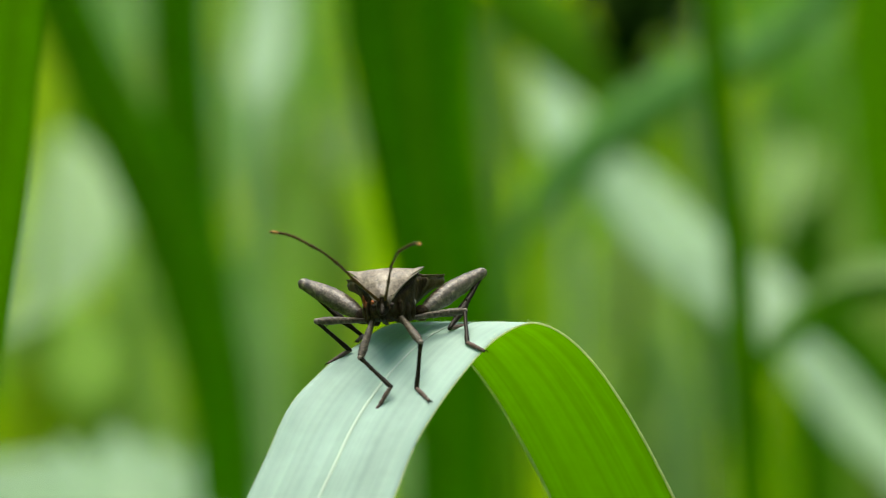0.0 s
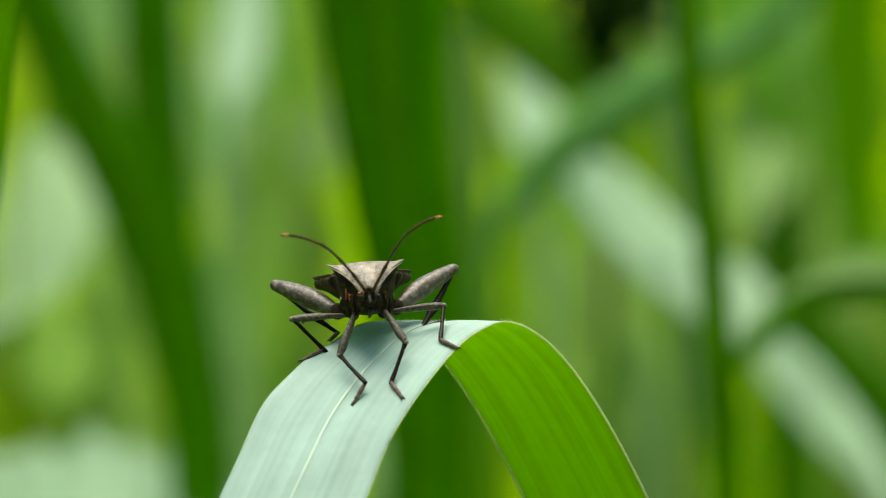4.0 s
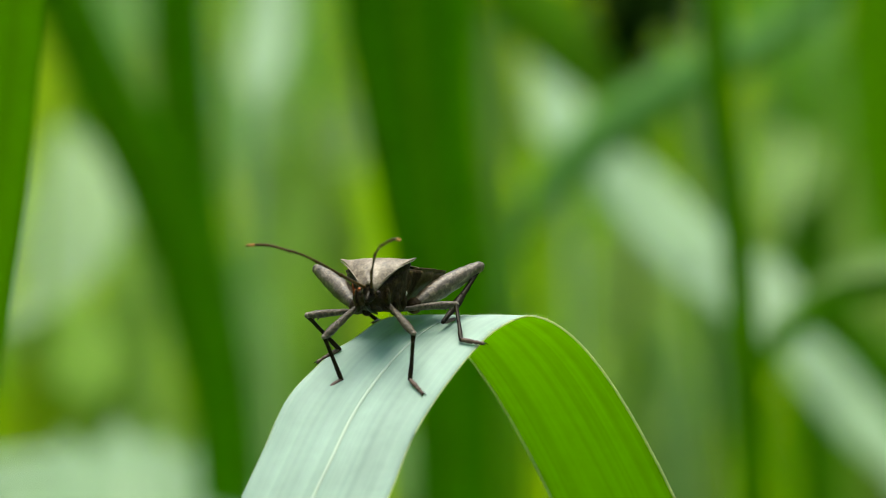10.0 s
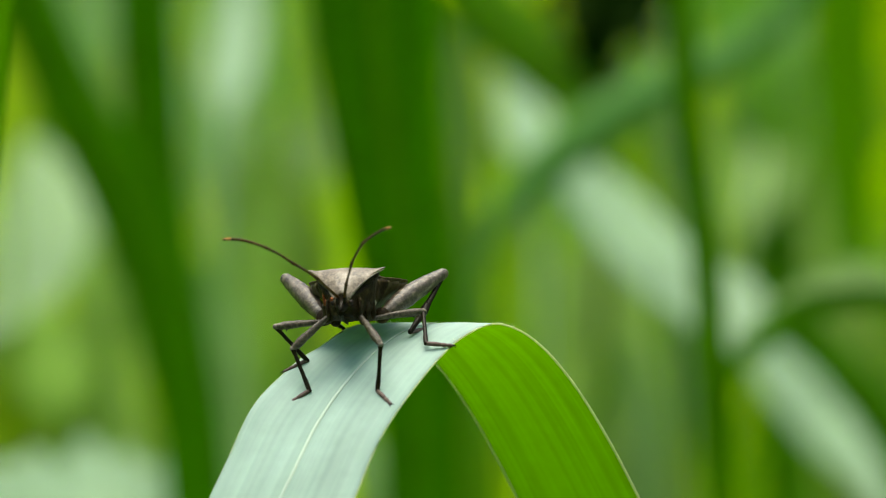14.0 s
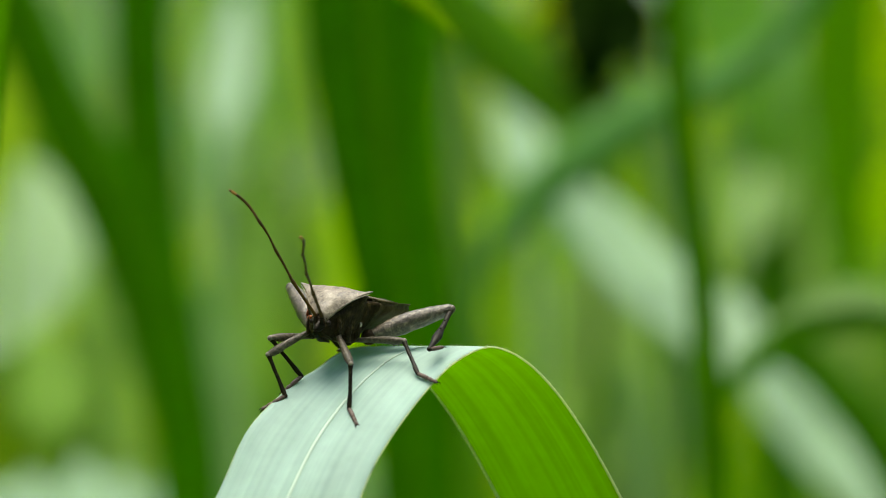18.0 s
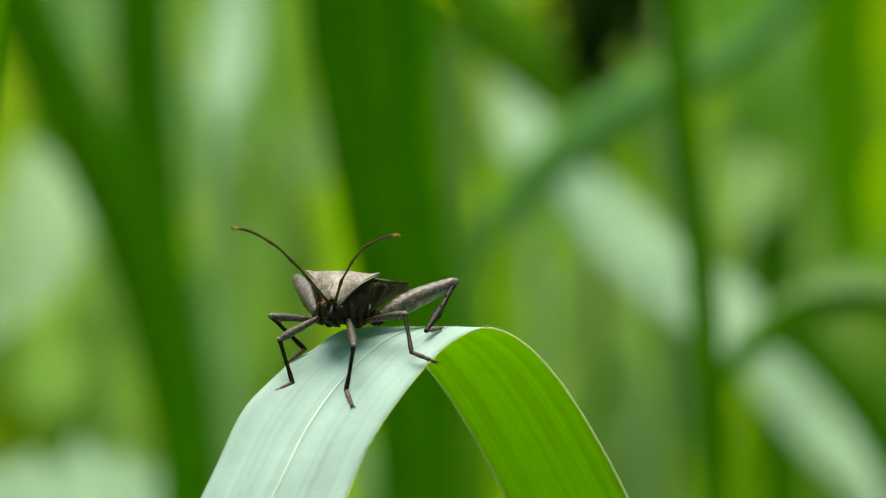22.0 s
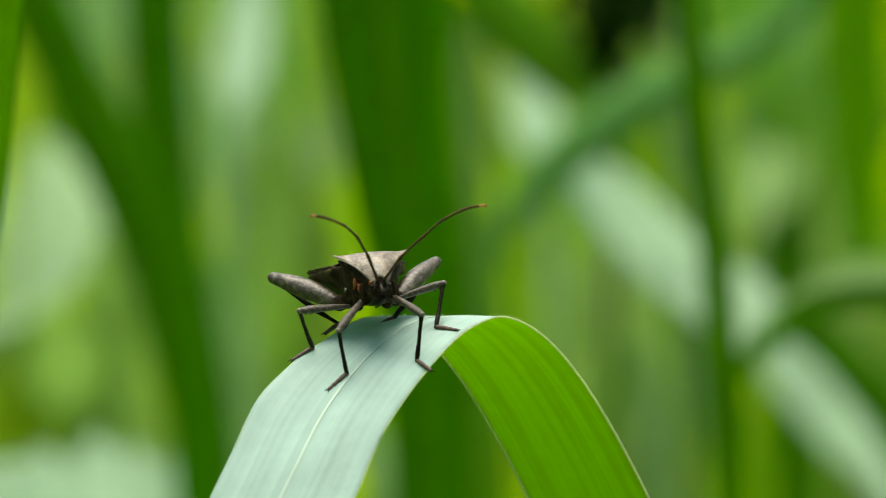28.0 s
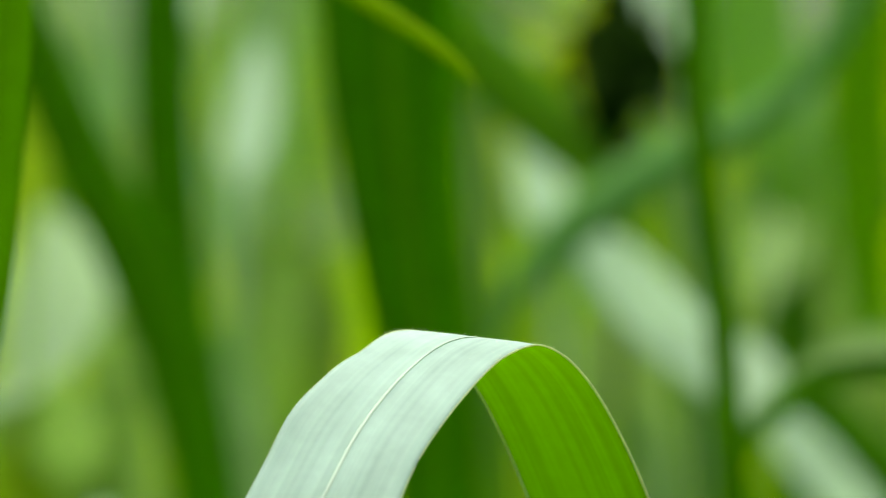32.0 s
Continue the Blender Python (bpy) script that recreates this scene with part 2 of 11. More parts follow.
# ---- ground ----
GROUND = -0.62
bm = bmesh.new()
N = 72
rows_ = []
for i in range(N + 1):
    row = []
    for j in range(N + 1):
        a, b = 2 * i / N - 1, 2 * j / N - 1
        x, y = 400 * math.copysign(abs(a) ** 5, a), 400 * math.copysign(abs(b) ** 5, b)
        row.append(bm.verts.new((x, y, GROUND + 0.03 * noise.noise(Vector((x * 1.3, y * 1.3, 0))))))
    rows_.append(row)
for i in range(N):
    for j in range(N):
        bm.faces.new((rows_[i][j], rows_[i + 1][j], rows_[i + 1][j + 1], rows_[i][j + 1]))
ground = part("ground", bm, SOIL)
tagged(ground, "dark mossy soil under dense grass", "ground", kind="structure")

# ---- the arched leaf that carries the insect ----
UNIT = 0.8 / FOCAL
THETA = radians(50)
ACROSS = Vector((math.sin(THETA), -math.cos(THETA), 0))
APEX = spot(823.5, 558, 0.8)


def far_profile(s):
    return -0.0036 * s * s if s < 0 else -738 * (math.sqrt(1 + (s / 258) ** 2) - 1)


def near_profile(s):
    return -(0.8 * (math.sqrt(s * s + 400) - 20) + 0.0021 * s * s) if s < 0 else -738 * (math.sqrt(1 + (s / 258) ** 2) - 1)


def edge_drift(s):
    """How far the near edge draws in behind the ridge and flares again lower down."""
    if s >= 0:
        return 0.0
    return -17 * (1 - math.exp(-(s / 32) ** 2)) * (1 - 1 / (1 + math.exp((s + 222) / 15)))


def far_wave(s):
    """The sag and the wave of the far edge."""
    if s >= 0:
        return 0.0
    return 20 * math.exp(-((s + 220) / (27 if s < -220 else 46)) ** 2) - 10 * math.exp(-((s + 90) / 32) ** 2)


def leaf_point(s, v):
    """A place on the leaf: s along it from the ridge, v from -1 (far edge) to 1 (near edge)."""
    v = -1 + (v + 1) * (1 + edge_drift(s) / 213)
    z = far_profile(s) + (near_profile(s) - far_profile(s)) * (v + 1) / 2
    z -= 2.5 * math.exp(-(v / 0.12) ** 2) - 1.2 * math.cos(v * 9 + 1) * min(1, abs(s) / 120)
    z += far_wave(s) * max(0.0, -v) ** 2
    run = s if s < 0 else 150 * (1 - math.exp(-s / 150)) * 0.75 + 0.25 * s
    depth = (run * math.tan(THETA) - v * 106.5 / math.tan(THETA)) * UNIT
    return spot(823.5 + 106.5 * v + s, 558 - z, 0.8 + depth)


def arched_sheet():
    bm = bmesh.new()
    uvl = bm.loops.layers.uv.new("UVMap")
    ns, nv, th = 90, 24, 0.00016
    smin, smax = -520.0, 900.0
    tops, lows, uvs = [], [], {}
    for i in range(ns + 1):
        s = smin + (smax - smin) * i / ns
        rt, rl = [], []
        for j in range(nv + 1):
            v = 2 * j / nv - 1
            p = leaf_point(s, v)
            n = (leaf_point(s, v + 0.01) - leaf_point(s, v - 0.01)).cross(leaf_point(s + 1, v) - leaf_point(s - 1, v)).normalized()
            if n.z < 0:
                n = -n
            t = th * (1.15 - abs(v) ** 4)
            a, b = bm.verts.new(p + n * t), bm.verts.new(p - n * t)
            uvs[a] = uvs[b] = (j / nv, i / ns * 3)
            rt.append(a), rl.append(b)
        tops.append(rt), lows.append(rl)
    def face(vs, mi):
        f = bm.faces.new(vs)
        f.material_index = mi
        for lp in f.loops:
            lp[uvl].uv = uvs[lp.vert]
    for i in range(ns):
        for j in range(nv):
            face((tops[i][j], tops[i][j + 1], tops[i + 1][j + 1], tops[i + 1][j]), 0)
            face((lows[i][j], lows[i + 1][j], lows[i + 1][j + 1], lows[i][j + 1]), 1)
        for j in (0, nv):
            face((tops[i][j], tops[i + 1][j], lows[i + 1][j], lows[i][j]), 2)
    for i in (0, ns):
        for j in range(nv):
            face((tops[i][j], tops[i][j + 1], lows[i][j + 1], lows[i][j]), 2)
    bmesh.ops.recalc_face_normals(bm, faces=bm.faces)
    return bm


arched_leaf = new("arched_leaf")
arched_leaf.location = APEX
tagged(arched_leaf, "grass leaf bent in an arch, pale waxy top, bright green underside", "leaf")
UNDO = Matrix.Translation(-APEX)
part("blade", arched_sheet(), [WAXY, UNDER, RIB], arched_leaf).matrix_parent_inverse = UNDO


def leaf_line(v, count, lift=0.0, end=899):
    pts = []
    for i in range(count + 1):
        s = -519 + (end + 519) * i / count
        pts.append(leaf_point(s, v) + Vector((0, 0, lift)))
    return pts


for v, radii in ((-1, (0.00004, 0.00005, 0.0002, 0.0002, 0.0002)), (1, (0.00008, 0.0001, 0.00018, 0.00018, 0.00018))):
    part("margin", tube(leaf_line(v, 60), radii, 6, 120), RIB, arched_leaf, "thin pale leaf edge").matrix_parent_inverse = UNDO
part("midrib", strip(leaf_line(-0.03, 60, 0.00026, 25), lambda u: ACROSS, [0.0009, 0.0008, 0.0006, 0.0003], 0.00008, -0.08, 4, 120), VEIN, arched_leaf, "pale raised midrib").matrix_parent_inverse = UNDO
# fine hairs along the ridge
rng = random.Random(5)
bm = bmesh.new()
for k in range(260):
    s, v = rng.gauss(0, 22), rng.uniform(-0.98, 1.0)
    if k % 3 == 0:
        s, v = rng.uniform(-60, 40), rng.choice((-0.99, 0.99))
    p = leaf_point(s, v)
    out = Vector((rng.uniform(-0.5, 0.5) + s / 60, rng.uniform(-0.6, 0.6), 1)).normalized()
    h = rng.uniform(0.0003, 0.0008)
    a, b = out.orthogonal().normalized() * 0.000022, out.cross(out.orthogonal()).normalized() * 0.000022
    base = [bm.verts.new(p + q) for q in (a, b, -a - b)]
    tip = bm.verts.new(p + out * h)
    for i in range(3):
        bm.faces.new((base[i], base[(i + 1) % 3], tip))
part("hairs", bm, RIB, arched_leaf, "fine pale hairs").matrix_parent_inverse = UNDO
tail = leaf_point(895, 0)
part("stalk", tube([leaf_point(700, 0) - Vector((0, 0, 0.0006)), leaf_point(895, 0), tail + Vector((0.01, 0.015, -0.09)), tail + Vector((0.016, 0.02, -0.2)),
                    Vector((tail.x + 0.02, tail.y + 0.02, GROUND - 0.02))], [0.0006, 0.0012, 0.002, 0.0025, 0.003], 8, 40), FRESH, arched_leaf, "green stalk").matrix_parent_inverse = UNDO

# ---- grass behind ----
def down_to_ground(pts):
    """Carries a leaf's line on from its last point, bending to the upright, into the ground."""
    pts = [spot(*p) for p in pts]
    step = (pts[-1] - pts[-2])
    size = max(step.length, 0.03)
    d = step.normalized()
    while pts[-1].z > GROUND:
        d = (d * 0.6 + Vector((0, 0, -1)) * 0.4).normalized()
        pts.append(pts[-1] + d * size)
    return pts


def grass_leaf(label, mats, pts, widths, facing, fold=0.1, seed=0, wave=0.05, rooted=True, rib=True):
    """One leaf of the stand: points are (side, height, distance); facing is the way its face looks."""
    d = pts[len(pts) // 2][2]
    line = down_to_ground(pts) if rooted else [spot(*p) for p in pts]
    ws = [w * d / FOCAL for w in widths]
    ws += [ws[-1] * 0.97 ** k for k in range(1, len(line) - len(ws) + 1)]
    n = Vector(facing).normalized()

    def side(u):
        return n.cross(spline(line, min(u + 0.01, 1)) - spline(line, max(u - 0.01, 0))).normalized()
    thing = tagged(new("grass_leaf"), label, "leaf", "grass leaves behind")
    part("blade", strip(line, side, ws, 0.0002, fold, 8, 60, wave, seed), mats, thing)
    if rib:
        part("midrib", tube([p + Vector((0, -0.0006, 0)) for p in line], [w * 0.045 for w in ws], 6, 60), {PALE: RIB, DEEP: MEADOW}.get(mats[0], mats[0]), thing)
    return thing


UPRIGHT = "deep green grass leaf standing upright"
# leaves whose sky sheen is painted as a paler base colour
SKY_PALED = "waxy grass leaf, sky sheen put into its pale colour"
YELLOW = "yellow-green grass leaf lit through from above"
AHEAD, ASKEW, SKYWARD, LEVEL = (0.15, -1, 0.1), (-0.35, -1, 0.25), (-0.15, -0.72, 0.7), (-0.1, -0.5, 0.9)
for k, (label, mats, pts, widths, facing) in enumerate((
    ("bright green grass leaf beside the arched leaf", [LUSH, LUSH],
     ((24, -700, 0.91), (-1, -300, 0.91), (-24, 50, 0.91), (-56, 350, 0.91), (-100, 650, 0.91), (-148, 950, 0.91)), (120, 170, 190, 190, 190, 180), AHEAD),
    (UPRIGHT, [DEEP, DEEP],
     ((-38, -485, 1.4), (42, -155, 1.4), (102, -15, 1.4), (167, 135, 1.4), (242, 275, 1.4), (307, 415, 1.4), (352, 565, 1.4), (387, 725, 1.4), (402, 915, 1.4)), (90, 105, 105, 110, 120, 125, 125, 115, 110), AHEAD),
    (UPRIGHT, [DEEP, DEEP],
     ((300, -535, 1.45), (304, -185, 1.45), (310, 25, 1.45), (320, 195, 1.45), (332, 345, 1.45), (354, 485, 1.45)), (95, 105, 108, 105, 100, 85), AHEAD),
    (UPRIGHT, [MIDGREEN, MIDGREEN],
     ((354, -435, 1.6), (347, -35, 1.6), (347, 165, 1.6), (352, 365, 1.6), (360, 565, 1.6)), (46, 50, 50, 50, 46), AHEAD),
    (SKY_PALED, [SAGE, SAGE],
     ((192, -295, 1.8), (197, -115, 1.76), (207, -15, 1.73), (216, 55, 1.7), (224, 105, 1.68)), (44, 72, 84, 66, 14), SKYWARD),
    ("olive green grass leaf in soft light", [OLIVE, OLIVE],
     ((227, 55, 1.9), (252, 165, 1.867), (264, 255, 1.833), (277, 325, 1.8)), (40, 66, 60, 20), SKYWARD),
    (SKY_PALED, [SAGE, SAGE],
     ((522, -435, 1.95), (498, -185, 1.9), (478, -35, 1.86), (466, 85, 1.83), (457, 195, 1.8), (448, 305, 1.77), (438, 415, 1.74)), (90, 115, 125, 125, 110, 90, 36), SKYWARD),
    (SKY_PALED, [GLAUCOUS, GLAUCOUS],
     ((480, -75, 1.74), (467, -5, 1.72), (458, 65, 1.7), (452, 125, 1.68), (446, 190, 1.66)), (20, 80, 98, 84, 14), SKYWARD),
    (YELLOW, [MEADOW, MEADOW],
     ((592, -435, 1.85), (574, -135, 1.82), (564, 25, 1.79), (558, 145, 1.77), (558, 265, 1.75)), (36, 42, 44, 38, 14), SKYWARD),
    (SKY_PALED, [PALE, PALE],
     ((550, 135, 1.9), (567, 205, 1.883), (582, 265, 1.867), (592, 335, 1.85)), (40, 95, 90, 30), SKYWARD),
    (YELLOW, [SPRING, SPRING],
     ((472, 265, 1.7), (492, 335, 1.691), (502, 395, 1.683), (507, 485, 1.671), (510, 605, 1.656)), (50, 120, 130, 70, 50), SKYWARD),
    ("muted green grass leaf", [OLIVE, OLIVE],
     ((575, 295, 1.85), (592, 385, 1.837), (598, 465, 1.826), (590, 585, 1.809), (575, 745, 1.786)), (30, 72, 78, 66, 56), SKYWARD),
    ("muted sage grass leaf between the others", [SAGE, SAGE],
     ((424, 435, 1.58), (442, 525, 1.56), (457, 615, 1.54), (468, 745, 1.52), (474, 865, 1.5)), (24, 54, 64, 64, 56), SKYWARD),
    (YELLOW, [FRESH, FRESH],
     ((427, 415, 1.95), (457, 555, 1.929), (502, 725, 1.904), (522, 915, 1.875)), (90, 140, 130, 110), SKYWARD),
    (SKY_PALED, [SUNNY, SUNNY],
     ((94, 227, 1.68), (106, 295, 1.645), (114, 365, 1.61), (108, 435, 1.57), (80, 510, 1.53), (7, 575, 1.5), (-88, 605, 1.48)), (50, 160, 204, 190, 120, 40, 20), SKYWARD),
    (YELLOW, [LIME, LIME],
     ((142, 395, 1.86), (162, 525, 1.8), (172, 665, 1.73), (182, 865, 1.64)), (150, 250, 270, 250), SKYWARD),
    ("light spring-green grass leaf", [SPRING, SPRING],
     ((57, 525, 1.62), (64, 605, 1.61), (77, 675, 1.601), (92, 785, 1.588)), (110, 150, 150, 110), SKYWARD),
    (YELLOW, [LIME, LIME],
     ((50, 615, 1.55), (62, 690, 1.541), (70, 745, 1.535), (77, 865, 1.52)), (50, 115, 120, 80), SKYWARD),
    ("light spring-green grass leaf", [SPRING, SPRING],
     ((207, 395, 1.7), (220, 505, 1.663), (232, 625, 1.625), (242, 745, 1.587), (257, 885, 1.55)), (50, 105, 120, 105, 90), SKYWARD),
    ("light spring-green grass leaf", [SPRING, SPRING],
     ((280, 465, 1.6), (260, 565, 1.588), (242, 665, 1.575), (227, 825, 1.556)), (16, 34, 38, 30), SKYWARD),
    (YELLOW, [LIME, LIME],
     ((162, 605, 1.62), (170, 685, 1.61), (174, 765, 1.6), (177, 915, 1.581)), (20, 46, 50, 40), SKYWARD),
    (YELLOW, [LIME, LIME],
     ((74, -265, 1.6), (77, 5, 1.567), (76, 115, 1.553), (72, 205, 1.542), (68, 295, 1.531)), (40, 52, 62, 56, 16), SKYWARD),
    (UPRIGHT, [DEEP, DEEP],
     ((692, -800, 1.22), (702, -350, 1.22), (712, -35, 1.22), (728, 165, 1.22), (754, 365, 1.22), (784, 565, 1.22), (797, 845, 1.22)), (240, 240, 236, 205, 178, 155, 130), AHEAD),
    ("narrow light green grass leaf edge-on", [MEADOW, MEADOW],
     ((822, -535, 1.3), (832, -35, 1.3), (838, 165, 1.3), (852, 415, 1.3), (866, 615, 1.3), (870, 845, 1.3)), (12, 14, 16, 20, 24, 26), AHEAD),
    (SKY_PALED, [SAGE, SAGE],
     ((887, -385, 1.77), (874, -75, 1.75), (870, 85, 1.74), (876, 245, 1.725), (888, 395, 1.71)), (50, 58, 62, 60, 26), SKYWARD),
    (YELLOW, [FRESH, FRESH],
     ((870, 295, 1.75), (882, 395, 1.737), (894, 525, 1.719), (907, 725, 1.692)), (30, 60, 64, 60), SKYWARD),
    (SKY_PALED, [GLAUCOUS, GLAUCOUS],
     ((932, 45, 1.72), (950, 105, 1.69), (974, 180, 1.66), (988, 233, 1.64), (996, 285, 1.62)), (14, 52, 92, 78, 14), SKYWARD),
    (SKY_PALED, [GLAUCOUS, GLAUCOUS],
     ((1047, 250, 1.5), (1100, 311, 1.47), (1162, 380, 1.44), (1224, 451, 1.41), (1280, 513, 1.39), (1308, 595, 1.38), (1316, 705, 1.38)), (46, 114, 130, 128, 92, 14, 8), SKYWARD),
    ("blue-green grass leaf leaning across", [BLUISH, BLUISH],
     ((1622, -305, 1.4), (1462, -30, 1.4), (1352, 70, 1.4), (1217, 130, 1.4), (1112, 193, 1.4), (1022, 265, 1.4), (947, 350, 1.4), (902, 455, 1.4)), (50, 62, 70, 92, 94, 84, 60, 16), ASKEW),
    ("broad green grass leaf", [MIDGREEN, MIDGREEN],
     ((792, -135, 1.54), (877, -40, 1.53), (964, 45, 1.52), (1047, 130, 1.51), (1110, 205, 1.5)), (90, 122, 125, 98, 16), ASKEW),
    (SKY_PALED, [GLAUCOUS, GLAUCOUS],
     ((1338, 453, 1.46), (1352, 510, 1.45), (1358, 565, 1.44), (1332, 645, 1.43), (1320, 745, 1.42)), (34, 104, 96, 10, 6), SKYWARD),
    (SKY_PALED, [GLAUCOUS, GLAUCOUS],
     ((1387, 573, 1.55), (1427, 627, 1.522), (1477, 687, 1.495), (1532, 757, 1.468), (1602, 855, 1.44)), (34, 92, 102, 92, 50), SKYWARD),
    (UPRIGHT, [DEEP, DEEP],
     ((1447, 530, 1.5), (1502, 590, 1.5), (1564, 665, 1.5), (1632, 765, 1.5)), (46, 66, 80, 80), AHEAD),
    ("broad green grass leaf", [LUSH, LUSH],
     ((1542, -535, 1.72), (1547, -185, 1.72), (1548, 85, 1.72), (1552, 265, 1.72), (1564, 485, 1.72)), (120, 130, 130, 110, 60), AHEAD),
    ("dull olive green grass leaf", [OLIVE, OLIVE],
     ((1502, 265, 1.8), (1527, 365, 1.767), (1537, 445, 1.733), (1547, 565, 1.7)), (60, 120, 130, 100), SKYWARD),
    ("dull olive green grass leaf", [OLIVE, OLIVE],
     ((1097, 395, 1.8), (1107, 515, 1.683), (1117, 685, 1.567), (1127, 895, 1.45)), (120, 240, 280, 280), SKYWARD),
    ("light spring-green grass leaf", [SPRING, SPRING],
     ((987, 365, 1.66), (1002, 465, 1.647), (1010, 605, 1.629), (1022, 825, 1.601)), (30, 60, 60, 50), SKYWARD),
    ("sage grass leaf in soft light", [SAGE, SAGE],
     ((1167, 575, 1.5), (1182, 665, 1.473), (1192, 745, 1.447), (1198, 895, 1.42)), (16, 54, 60, 50), SKYWARD),
    (UPRIGHT, [FRESH, FRESH],
     ((1120, 565, 1.48), (1130, 645, 1.48), (1107, 705, 1.48), (1087, 825, 1.48)), (10, 36, 36, 30), AHEAD),
    (SKY_PALED, [PALE, PALE],
     ((1342, 155, 1.9), (1382, 210, 1.875), (1394, 265, 1.85), (1382, 335, 1.825), (1364, 405, 1.8)), (40, 116, 134, 104, 12), SKYWARD),
    ("broad green grass leaf", [FRESH, FRESH],
     ((1332, -335, 2.0), (1352, -95, 1.94), (1374, 25, 1.9), (1402, 145, 1.87)), (150, 170, 170, 100), SKYWARD),
    (SKY_PALED, [GLAUCOUS, GLAUCOUS],
     ((577, 930, 1.44), (432, 870, 1.44), (302, 833, 1.44), (152, 827, 1.44), (2, 840, 1.44), (-148, 880, 1.44)), (40, 80, 130, 160, 160, 140), LEVEL),
    (SKY_PALED, [SAGE, SAGE],
     ((650, 690, 1.37), (688, 762, 1.36), (716, 828, 1.35), (738, 920, 1.34)), (8, 56, 84, 90), SKYWARD),
    ("light spring-green grass leaf", [SPRING, SPRING],
     ((120, 525, 1.475), (134, 600, 1.465), (144, 665, 1.455), (152, 740, 1.447)), (40, 125, 130, 16), SKYWARD),
    ("pale toothed leaf tip low among the grass", [GLAUCOUS, GLAUCOUS],
     ((22, 813, 1.450), (27, 841, 1.440), (36, 879, 1.426), (50, 943, 1.403)), (8, 62, 104, 120), SKYWARD),
    ("pale toothed leaf tip low among the grass", [GLAUCOUS, GLAUCOUS],
     ((107, 773, 1.446), (111, 801, 1.436), (117, 839, 1.422), (127, 903, 1.399)), (8, 62, 104, 120), SKYWARD),
    ("pale toothed leaf tip low among the grass", [GLAUCOUS, GLAUCOUS],
     ((197, 749, 1.442), (196, 777, 1.432), (195, 815, 1.418), (193, 879, 1.395)), (8, 62, 104, 120), SKYWARD),
    ("pale toothed leaf tip low among the grass", [GLAUCOUS, GLAUCOUS],
     ((270, 769, 1.438), (264, 797, 1.428), (256, 835, 1.414), (242, 899, 1.391)), (8, 62, 104, 120), SKYWARD),
    ("pale toothed leaf tip low among the grass", [GLAUCOUS, GLAUCOUS],
     ((337, 795, 1.434), (327, 823, 1.424), (313, 861, 1.410), (289, 925, 1.388)), (8, 62, 104, 120), SKYWARD),
    ("pale toothed leaf tip low among the grass", [GLAUCOUS, GLAUCOUS],
     ((422, 825, 1.430), (410, 853, 1.420), (392, 891, 1.406), (362, 955, 1.384)), (8, 62, 104, 120), SKYWARD),
    ("narrow yellow-green grass leaf tip leaning in", [LIME, LIME],
     ((872, 10, 0.95), (815, -42, 0.95), (760, -84, 0.95), (660, -146, 0.95), (480, -262, 0.95), (300, -330, 0.95), (120, -270, 0.95), (0, 0, 0.95), (-160, 400, 0.95)), (4, 26, 33, 38, 42, 46, 46, 46, 46), ASKEW),
    (SKY_PALED, [PALE, PALE],
     ((760, -330, 1.7), (840, -230, 1.7), (930, -160, 1.7), (1010, -115, 1.7), (1060, -80, 1.7)), (60, 110, 120, 90, 30), LEVEL),
    (SKY_PALED, [GLAUCOUS, GLAUCOUS],
     ((1140, -300, 1.6), (1160, -200, 1.583), (1185, -120, 1.567), (1208, -40, 1.55)), (50, 60, 56, 16), SKYWARD),
    (SKY_PALED, [GLAUCOUS, GLAUCOUS],
     ((320, -300, 1.6), (330, -220, 1.583), (340, -150, 1.567), (352, -82, 1.55)), (40, 90, 86, 20), SKYWARD),
    (SKY_PALED, [PALE, PALE],
     ((140, -330, 1.8), (145, -220, 1.783), (152, -140, 1.767), (165, -60, 1.75)), (50, 110, 105, 30), SKYWARD),
)):
    grass_leaf(label, mats, pts, widths, facing, seed=k)

# a plant with an upright stem and one leaf arching from it
plant = tagged(new("grass_plant"), "upright dark green grass stem with an arching leaf", "grass")
part("stem", tube(down_to_ground(((1242, -700, 1.22), (1247, -335, 1.22), (1254, -35, 1.22), (1262, 115, 1.22), (1277, 265, 1.22), (1292, 385, 1.22), (1304, 515, 1.22), (1314, 665, 1.22), (1324, 865, 1.22))),
                  [0.0030, 0.0032, 0.0033, 0.0034, 0.0035, 0.0036, 0.0036, 0.0037, 0.0038, 0.0038, 0.004, 0.004], 12, 60), MIDGREEN, plant)
side_line = [spot(*p) for p in ((1318, 700, 1.22), (1350, 630, 1.22), (1395, 580, 1.22), (1452, 540, 1.22), (1520, 515, 1.22), (1600, 512, 1.22), (1680, 550, 1.22), (1740, 630, 1.22))]
side_leaf = part("leaf", strip([p + Vector((0.0004, -0.001, 0.0048)) for p in side_line], lambda u: Vector((0.1, -0.75, -0.66)), [w * 1.22 / FOCAL for w in (3, 6, 14, 36, 62, 66, 46, 12)], 0.0002, 0.1, 8, 50, 0.04, 3), [PALE, DEEP], plant, "pale-topped arching leaf")
# shade on the lower half is put into the colour, deep green under pale
part("lower_fold", strip([p + Vector((0, -0.004, 0.0004)) for p in side_line], lambda u: Vector((0.1, 0.45, 0.9)), [w * 1.22 / FOCAL for w in (26, 46, 54, 56, 52, 46, 30, 10)], 0.0002, 0.05, 6, 50, 0.03, 4), [DEEP, DEEP], side_leaf, "lower half of the leaf, shade put into its deep green")

